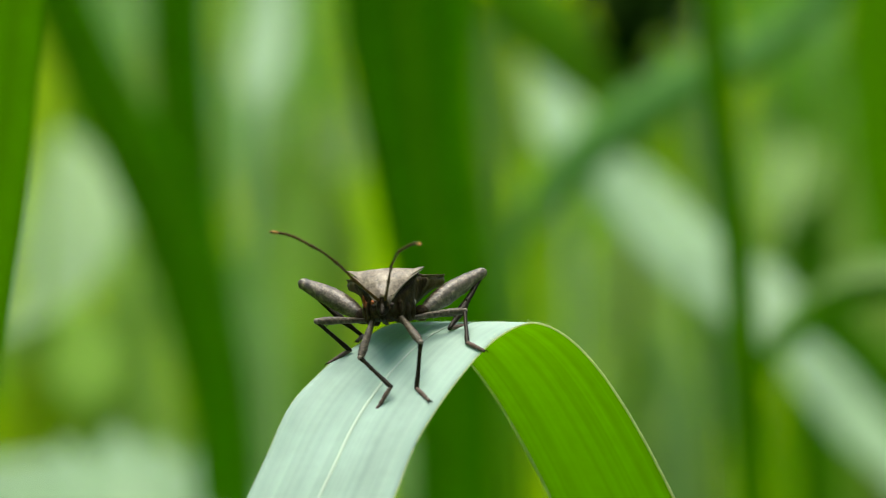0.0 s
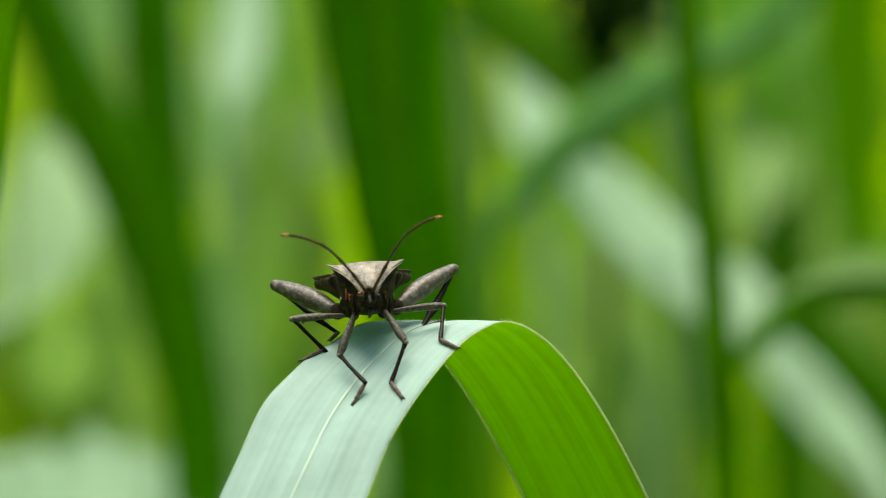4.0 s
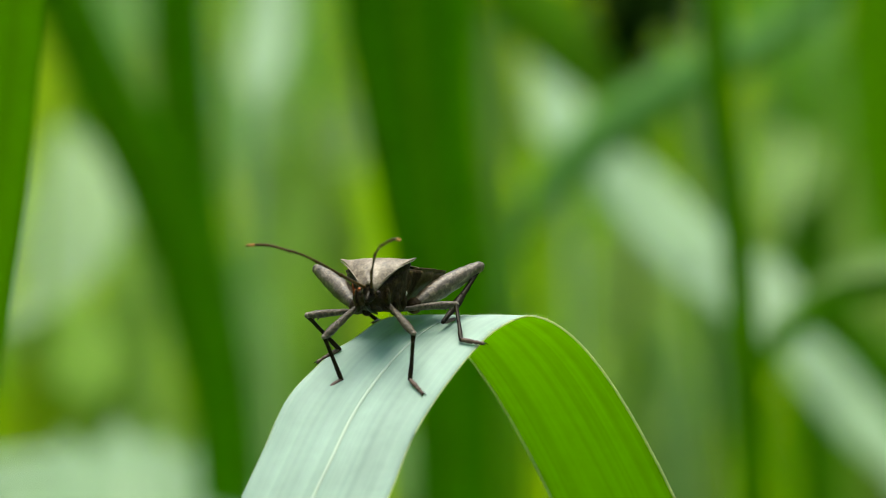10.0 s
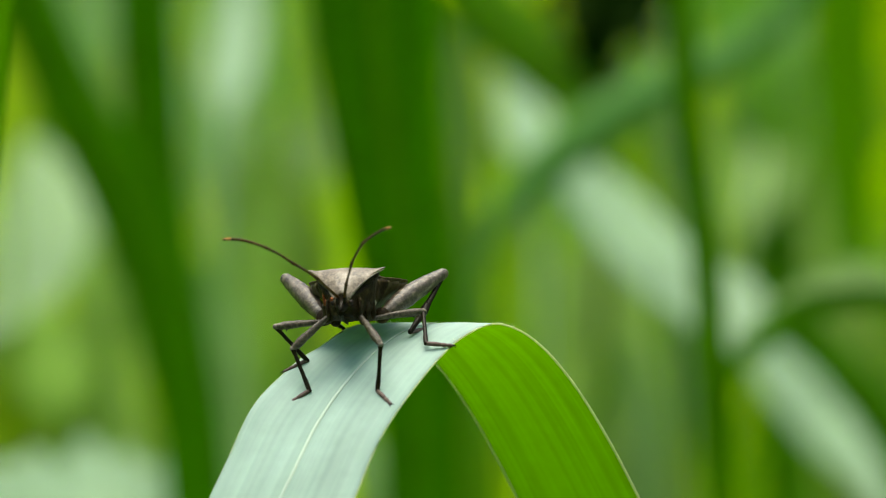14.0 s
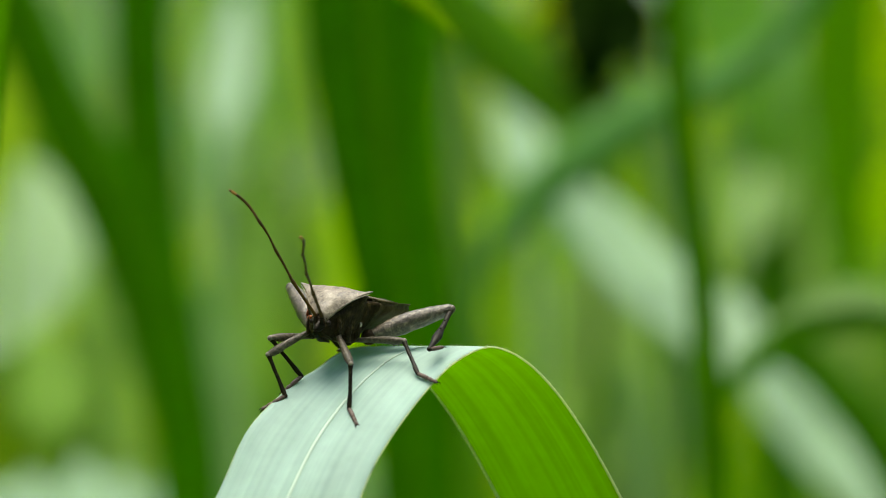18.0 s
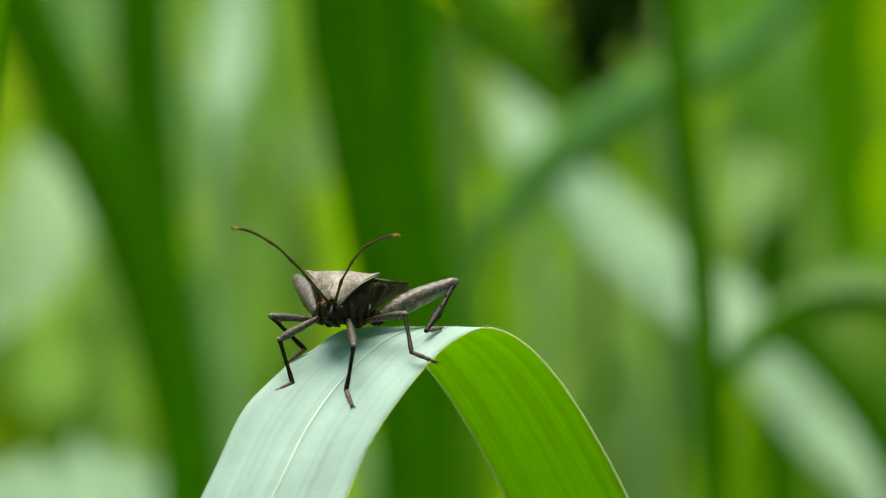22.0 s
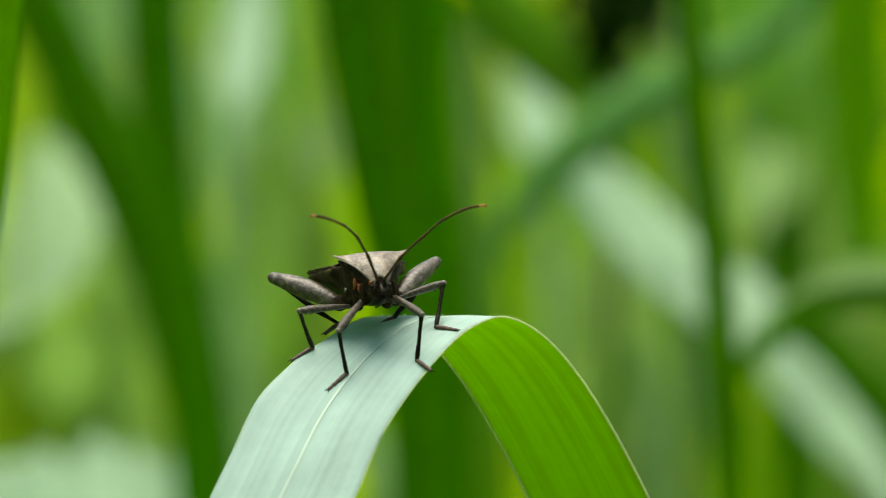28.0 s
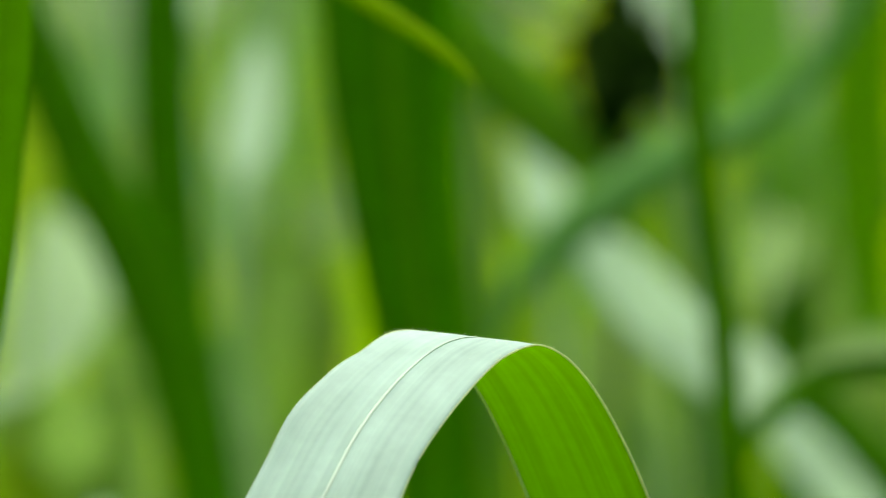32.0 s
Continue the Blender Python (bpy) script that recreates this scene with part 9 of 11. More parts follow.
    walk(JOINTED["Lh"][2], [
        (0, pose(-0.00390, 0.00770, -0.00856, -9.4, -4.6, 139.3)),
        (0.1, pose(-0.00391, 0.00767, -0.00860, -9.5, -4.7, 139.5)),
        (0.5, pose(-0.00405, 0.00734, -0.00934, -9.5, -4.6, 140.6)),
        (1, pose(-0.00406, 0.00734, -0.00939, -9.5, -4.6, 140.6)),
        (2, pose(-0.00378, 0.00765, -0.00906, -5.6, -11.9, 115.4)),
        (3, pose(-0.00435, 0.00734, -0.00923, -5.4, -14.2, 118.8)),
        (6, pose(-0.00509, 0.00725, -0.00966, 3.1, -20.8, 91.2)),
        (6.55, pose(-0.00505, 0.00725, -0.00961, 1.6, -20.5, 96.5)),
        (6.95, pose(-0.00465, 0.00769, -0.00901, -11.1, -11.6, 157.5)),
        (7, pose(-0.00477, 0.00771, -0.00896, -11.2, -11.4, 158.8)),
        (8, pose(-0.00412, 0.00778, -0.00853, -11.5, -8.2, 164.3)),
        (9, pose(-0.00424, 0.00777, -0.00854, -11.4, -6.5, 165.0)),
        (10, pose(-0.00410, 0.00796, -0.00851, -11.3, -6.6, 164.6)),
        (10.3, pose(-0.00410, 0.00794, -0.00853, -11.3, -6.8, 164.0)),
        (10.9, pose(-0.00451, 0.00763, -0.00877, -10.2, -10.1, 150.9)),
        (11, pose(-0.00449, 0.00762, -0.00879, -10.2, -10.3, 150.4)),
        (12, pose(-0.00391, 0.00764, -0.00871, -10.6, -7.1, 155.3)),
        (13, pose(-0.00359, 0.00766, -0.00843, -10.5, -1.0, 162.1)),
        (14, pose(-0.00441, 0.00766, -0.00868, -10.3, -7.9, 151.8)),
        (15.1, pose(-0.00425, 0.00793, -0.00861, -10.3, -7.6, 151.8)),
        (16.1, pose(0.00017, 0.01449, -0.00673, -11.4, -1.8, -177.5)),
        (17, pose(-0.00002, 0.01486, -0.00654, -11.4, -1.6, -177.3)),
        (18, pose(0.00184, 0.01491, -0.00648, -11.3, -5.7, 166.1)),
        (18.55, pose(0.00179, 0.01486, -0.00646, -11.4, -5.5, 167.0)),
        (18.95, pose(0.00104, 0.01409, -0.00627, -11.5, -2.7, 177.6)),
        (19, pose(0.00098, 0.01403, -0.00625, -11.4, -2.5, 178.2)),
        (19.1, pose(0.00106, 0.01393, -0.00633, -11.4, -2.6, 177.3)),
        (19.5, pose(-0.00142, 0.01151, -0.00742, -8.9, -7.8, 136.2)),
        (20, pose(-0.00136, 0.01144, -0.00748, -8.8, -7.7, 135.1)),
        (21, pose(0.00237, 0.01233, -0.00718, -10.6, -2.1, 161.9)),
        (22, pose(0.00050, 0.01198, -0.00741, -10.4, -3.6, 155.1)),
        (23, pose(0.00073, 0.01195, -0.00732, -10.5, -3.3, 158.0)),
        (24, pose(0.00101, 0.01338, -0.00757, -11.1, -2.7, 171.1)),
        (24.1, pose(0.00110, 0.01335, -0.00756, -11.2, -2.9, 170.8)),
        (24.5, pose(0.00239, 0.01288, -0.00741, -11.1, -4.7, 165.4)),
        (25, pose(0.00248, 0.01284, -0.00741, -11.1, -4.8, 165.1)),
        (26, pose(0.00246, 0.01213, -0.00757, -11.1, -4.4, 165.3)),
        (27.2, pose(-0.00710, 0.00441, -0.00868, 33.9, 26.2, -85.1)),
        (28, pose(-0.00768, 0.00415, -0.00872, 26.8, 20.4, -80.4)),
        (28.1, pose(-0.00761, 0.00423, -0.00877, 32.3, 22.2, -78.2)),
        (28.5, pose(-0.00773, 0.00559, -0.00947, -7.4, 0.8, 40.2)),
        (29, pose(-0.00774, 0.00568, -0.00952, -6.3, -0.1, 42.4)),
        (29.35, pose(-0.00779, 0.00561, -0.00950, -6.8, 0.4, 40.4)),
        (29.85, pose(-0.00893, 0.00461, -0.00921, -12.5, 3.9, 23.4)),
        (30, pose(-0.00904, 0.00453, -0.00919, -12.7, 4.0, 22.8)),
        (30.5, pose(-0.00719, 0.00421, -0.00901, -32.2, 15.7, 30.5)),
        (31, pose(0.00056, 0.01236, -0.00693, 101.5, 56.8, -69.3)),
        (31.2, pose(-0.00039, 0.01191, -0.00791, -9.6, 6.6, 165.7)),
        (31.3, pose(-0.00253, 0.01020, -0.00973, -12.7, 14.8, 126.4)),
        (32, pose(-0.00253, 0.01020, -0.00973, -12.7, 14.8, 126.4)),
    ])
    walk(JOINTED["AR"][0], [
        (0, pose(0.00525, -0.00046, -0.00380, 29.0, -32.8, -32.3)),
        (0.1, pose(0.00525, -0.00046, -0.00380, 29.7, -34.3, -33.4)),
        (0.5, pose(0.00525, -0.00046, -0.00380, 48.6, -55.8, -59.3)),
        (1, pose(0.00525, -0.00046, -0.00380, 50.7, -56.9, -61.9)),
        (2, pose(0.00525, -0.00046, -0.00380, 23.2, -26.8, -24.0)),
        (3, pose(0.00525, -0.00046, -0.00380, 18.2, -23.1, -17.8)),
        (6, pose(0.00525, -0.00046, -0.00380, 23.0, -24.7, -23.2)),
        (6.55, pose(0.00525, -0.00046, -0.00380, 23.1, -24.6, -23.3)),
        (6.95, pose(0.00525, -0.00046, -0.00380, 24.8, -23.2, -24.9)),
        (7, pose(0.00525, -0.00046, -0.00380, 25.0, -23.0, -25.0)),
        (8, pose(0.00525, -0.00046, -0.00380, 24.7, -25.9, -25.4)),
        (9, pose(0.00525, -0.00046, -0.00380, 27.8, -13.4, -24.7)),
        (10, pose(0.00525, -0.00046, -0.00380, 23.6, -16.9, -21.6)),
        (10.3, pose(0.00525, -0.00046, -0.00380, 23.9, -16.9, -21.9)),
        (10.9, pose(0.00525, -0.00046, -0.00380, 28.4, -16.3, -26.5)),
        (11, pose(0.00525, -0.00046, -0.00380, 28.7, -16.3, -26.8)),
        (12, pose(0.00525, -0.00046, -0.00380, 26.6, -25.1, -27.5)),
        (13, pose(0.00525, -0.00046, -0.00380, 27.5, -29.1, -29.5)),
        (14, pose(0.00525, -0.00046, -0.00380, 22.2, -26.0, -22.6)),
        (15.1, pose(0.00525, -0.00046, -0.00380, 22.5, -26.4, -23.1)),
        (16.1, pose(0.00525, -0.00046, -0.00380, 27.0, -32.9, -29.8)),
        (17, pose(0.00525, -0.00046, -0.00380, 27.4, -33.3, -30.3)),
        (18, pose(0.00525, -0.00046, -0.00380, 45.5, -49.7, -56.0)),
        (18.55, pose(0.00525, -0.00046, -0.00380, 44.2, -49.5, -54.2)),
        (18.95, pose(0.00525, -0.00046, -0.00380, 26.2, -43.7, -30.5)),
        (19, pose(0.00525, -0.00046, -0.00380, 25.1, -43.2, -29.1)),
        (19.1, pose(0.00525, -0.00046, -0.00380, 24.2, -42.7, -27.9)),
        (19.5, pose(0.00525, -0.00046, -0.00380, 11.9, -34.1, -12.7)),
        (20, pose(0.00525, -0.00046, -0.00380, 11.1, -33.5, -11.8)),
        (21, pose(0.00525, -0.00046, -0.00380, 18.9, -35.1, -20.7)),
        (22, pose(0.00525, -0.00046, -0.00380, 19.8, -35.5, -21.7)),
        (23, pose(0.00525, -0.00046, -0.00380, 18.5, -34.7, -20.1)),
        (24, pose(0.00525, -0.00046, -0.00380, 18.3, -34.2, -19.8)),
        (24.1, pose(0.00525, -0.00046, -0.00380, 18.6, -34.8, -20.2)),
        (24.5, pose(0.00525, -0.00046, -0.00380, 23.4, -42.7, -26.9)),
        (25, pose(0.00525, -0.00046, -0.00380, 23.7, -43.3, -27.4)),
        (26, pose(0.00525, -0.00046, -0.00380, 23.6, -42.8, -27.2)),
        (27.2, pose(0.00525, -0.00046, -0.00380, 22.5, -35.3, -24.9)),
        (28, pose(0.00525, -0.00046, -0.00380, 22.5, -34.8, -24.7)),
        (28.1, pose(0.00525, -0.00046, -0.00380, 22.2, -34.5, -24.4)),
        (28.5, pose(0.00525, -0.00046, -0.00380, 19.3, -30.0, -20.2)),
        (29, pose(0.00525, -0.00046, -0.00380, 19.1, -29.7, -19.9)),
        (29.35, pose(0.00525, -0.00046, -0.00380, 19.2, -30.0, -20.2)),
        (29.85, pose(0.00525, -0.00046, -0.00380, 21.6, -33.9, -23.6)),
        (30, pose(0.00525, -0.00046, -0.00380, 21.8, -34.2, -23.8)),
        (30.5, pose(0.00525, -0.00046, -0.00380, 35.9, -43.1, -42.8)),
        (31, pose(0.00525, -0.00046, -0.00380, 23.2, -34.7, -25.5)),
        (31.2, pose(0.00525, -0.00046, -0.00380, 19.2, -37.3, -21.3)),
        (31.3, pose(0.00525, -0.00046, -0.00380, 20.0, -38.6, -22.4)),
        (32, pose(0.00525, -0.00046, -0.00380, 20.0, -38.6, -22.4)),
    ])
    walk(JOINTED["AR"][1], [
        (0, pose(0.00939, -0.00308, -0.00064, 24.2, -34.1, -26.7)),
        (0.1, pose(0.00927, -0.00311, -0.00051, 24.3, -34.2, -26.8)),
        (0.5, pose(0.00692, -0.00328, 0.00102, 26.2, -35.2, -29.3)),
        (1, pose(0.00675, -0.00327, 0.00108, 26.5, -35.5, -29.7)),
        (2, pose(0.01000, -0.00257, -0.00117, 27.2, -34.3, -30.3)),
        (3, pose(0.01035, -0.00210, -0.00151, 23.5, -29.0, -24.8)),
        (6, pose(0.01011, -0.00255, -0.00136, 30.7, -23.3, -31.8)),
        (6.55, pose(0.01011, -0.00256, -0.00137, 31.1, -23.6, -32.4)),
        (6.95, pose(0.01011, -0.00271, -0.00151, 37.5, -26.9, -41.9)),
        (7, pose(0.01011, -0.00272, -0.00152, 37.9, -27.1, -42.6)),
        (8, pose(0.00999, -0.00271, -0.00125, 31.2, -28.5, -34.0)),
        (9, pose(0.01040, -0.00283, -0.00245, 31.8, -14.7, -29.8)),
        (10, pose(0.01043, -0.00252, -0.00210, 29.0, -21.1, -29.0)),
        (10.3, pose(0.01042, -0.00255, -0.00211, 28.8, -21.1, -28.7)),
        (10.9, pose(0.01025, -0.00296, -0.00216, 24.9, -20.3, -24.1)),
        (11, pose(0.01024, -0.00299, -0.00217, 24.6, -20.2, -23.8)),
        (12, pose(0.00993, -0.00289, -0.00133, 20.2, -18.5, -18.6)),
        (13, pose(0.00968, -0.00297, -0.00096, 20.4, -23.6, -20.2)),
        (14, pose(0.01009, -0.00248, -0.00125, 32.5, -24.3, -34.4)),
        (15.1, pose(0.01005, -0.00250, -0.00120, 33.3, -24.8, -35.6)),
        (16.1, pose(0.00950, -0.00290, -0.00064, 45.0, -30.0, -54.2)),
        (17, pose(0.00946, -0.00292, -0.00060, 45.7, -30.3, -55.5)),
        (18, pose(0.00736, -0.00359, 0.00065, 47.2, -54.7, -57.7)),
        (18.55, pose(0.00746, -0.00353, 0.00063, 45.9, -54.5, -56.0)),
        (18.95, pose(0.00888, -0.00260, 0.00023, 28.8, -49.2, -34.1)),
        (19, pose(0.00897, -0.00253, 0.00019, 27.8, -48.6, -32.8)),
        (19.1, pose(0.00904, -0.00247, 0.00015, 27.2, -47.6, -32.0)),
        (19.5, pose(0.00996, -0.00152, -0.00053, 20.8, -32.1, -22.3)),
        (20, pose(0.01001, -0.00145, -0.00058, 20.5, -31.0, -21.7)),
        (21, pose(0.00971, -0.00214, -0.00045, 27.1, -33.9, -30.2)),
        (22, pose(0.00966, -0.00222, -0.00041, 18.3, -31.8, -19.5)),
        (23, pose(0.00975, -0.00211, -0.00048, 18.1, -30.9, -19.1)),
        (24, pose(0.00978, -0.00209, -0.00052, 49.0, -36.9, -61.6)),
        (24.1, pose(0.00974, -0.00211, -0.00048, 47.7, -37.7, -59.6)),
        (24.5, pose(0.00907, -0.00240, 0.00016, 20.2, -45.3, -23.4)),
        (25, pose(0.00902, -0.00241, 0.00020, 18.1, -45.3, -20.8)),
        (26, pose(0.00905, -0.00242, 0.00016, 18.6, -44.4, -21.3)),
        (27.2, pose(0.00957, -0.00246, -0.00043, 25.5, -31.1, -27.6)),
        (28, pose(0.00960, -0.00246, -0.00048, 25.9, -30.2, -27.9)),
        (28.1, pose(0.00962, -0.00245, -0.00050, 26.7, -30.4, -28.9)),
        (28.5, pose(0.00999, -0.00220, -0.00088, 37.7, -32.2, -43.6)),
        (29, pose(0.01001, -0.00219, -0.00091, 38.4, -32.3, -44.6)),
        (29.35, pose(0.00999, -0.00220, -0.00089, 38.3, -32.5, -44.6)),
        (29.85, pose(0.00968, -0.00240, -0.00055, 37.5, -35.7, -44.0)),
        (30, pose(0.00966, -0.00241, -0.00053, 37.4, -35.9, -44.0)),
        (30.5, pose(0.00837, -0.00335, 0.00018, 34.6, -32.6, -39.4)),
        (31, pose(0.00957, -0.00253, -0.00048, 42.8, -33.6, -51.5)),
        (31.2, pose(0.00957, -0.00214, -0.00027, 34.0, -33.3, -38.9)),
        (31.3, pose(0.00946, -0.00220, -0.00017, 40.8, -36.4, -48.9)),
        (32, pose(0.00946, -0.00220, -0.00017, 40.8, -36.4, -48.9)),
    ])
    walk(JOINTED["AR"][2], [
        (0, pose(0.01291, -0.00485, 0.00202, 38.5, -32.0, -44.7)),
        (0.1, pose(0.01278, -0.00488, 0.00216, 37.9, -31.5, -43.8)),
        (0.5, pose(0.01031, -0.00518, 0.00376, 28.0, -23.7, -28.6)),
        (1, pose(0.01011, -0.00518, 0.00385, 27.3, -23.2, -27.7)),
        (2, pose(0.01340, -0.00456, 0.00151, 31.0, -25.2, -32.8)),
        (3, pose(0.01413, -0.00384, 0.00079, 33.4, -28.4, -36.8)),
        (6, pose(0.01383, -0.00485, 0.00052, 32.7, -22.6, -34.0)),
        (6.55, pose(0.01380, -0.00489, 0.00053, 33.3, -22.6, -34.8)),
        (6.95, pose(0.01327, -0.00555, 0.00064, 41.7, -22.6, -46.8)),
        (7, pose(0.01323, -0.00559, 0.00065, 42.2, -22.5, -47.6)),
        (8, pose(0.01345, -0.00505, 0.00102, 32.1, -23.8, -33.7)),
        (9, pose(0.01439, -0.00512, -0.00124, 47.5, -13.6, -52.4)),
        (10, pose(0.01431, -0.00467, -0.00039, 39.3, -18.1, -41.2)),
        (10.3, pose(0.01432, -0.00468, -0.00040, 38.6, -17.8, -40.0)),
        (10.9, pose(0.01433, -0.00478, -0.00051, 26.4, -12.7, -23.1)),
        (11, pose(0.01433, -0.00479, -0.00052, 25.5, -12.3, -21.9)),
        (12, pose(0.01421, -0.00433, 0.00018, 27.7, -16.1, -25.7)),
        (13, pose(0.01377, -0.00447, 0.00094, 30.6, -20.8, -30.8)),
        (14, pose(0.01366, -0.00493, 0.00071, 45.0, -28.0, -53.8)),
        (15.1, pose(0.01356, -0.00502, 0.00079, 44.4, -28.2, -52.9)),
        (16.1, pose(0.01191, -0.00624, 0.00174, 34.8, -29.8, -39.1)),
        (17, pose(0.01178, -0.00631, 0.00180, 34.2, -29.8, -38.2)),
        (18, pose(0.00883, -0.00591, 0.00453, 36.9, -51.9, -44.5)),
        (18.55, pose(0.00900, -0.00582, 0.00451, 35.7, -51.4, -42.8)),
        (18.95, pose(0.01146, -0.00434, 0.00383, 20.2, -43.1, -23.1)),
        (19, pose(0.01161, -0.00423, 0.00376, 19.4, -42.5, -22.1)),
        (19.1, pose(0.01176, -0.00416, 0.00367, 19.5, -41.8, -22.2)),
        (19.5, pose(0.01369, -0.00305, 0.00200, 22.2, -32.1, -24.0)),
        (20, pose(0.01379, -0.00296, 0.00187, 22.4, -31.5, -24.1)),
        (21, pose(0.01312, -0.00413, 0.00221, 34.2, -34.7, -39.4)),
        (22, pose(0.01347, -0.00357, 0.00210, 28.8, -32.3, -31.9)),
        (23, pose(0.01361, -0.00344, 0.00196, 39.4, -34.0, -46.5)),
        (24, pose(0.01159, -0.00544, 0.00233, 40.8, -28.5, -47.2)),
        (24.1, pose(0.01165, -0.00536, 0.00244, 40.0, -29.3, -46.2)),
        (24.5, pose(0.01214, -0.00372, 0.00354, 27.0, -42.4, -31.2)),
        (25, pose(0.01215, -0.00360, 0.00358, 25.8, -43.2, -29.9)),
        (26, pose(0.01222, -0.00365, 0.00349, 26.2, -41.8, -30.3)),
        (27.2, pose(0.01318, -0.00435, 0.00202, 33.1, -21.2, -34.0)),
        (28, pose(0.01323, -0.00439, 0.00192, 33.6, -19.9, -34.2)),
        (28.1, pose(0.01322, -0.00443, 0.00191, 34.3, -20.6, -35.3)),
        (28.5, pose(0.01290, -0.00498, 0.00165, 44.1, -30.2, -52.9)),
        (29, pose(0.01287, -0.00501, 0.00163, 44.8, -30.7, -54.1)),
        (29.35, pose(0.01284, -0.00502, 0.00167, 44.5, -30.6, -53.6)),
        (29.85, pose(0.01246, -0.00508, 0.00222, 40.0, -27.9, -45.9)),
        (30, pose(0.01243, -0.00509, 0.00226, 39.7, -27.7, -45.4)),
        (30.5, pose(0.01147, -0.00589, 0.00275, 40.7, -26.2, -46.5)),
        (31, pose(0.01204, -0.00563, 0.00215, 51.1, -31.5, -65.1)),
        (31.2, pose(0.01267, -0.00464, 0.00234, 47.5, -29.0, -58.3)),
        (31.3, pose(0.01198, -0.00509, 0.00265, 35.0, -28.9, -39.1)),
        (32, pose(0.01198, -0.00509, 0.00265, 35.0, -28.9, -39.1)),
    ])
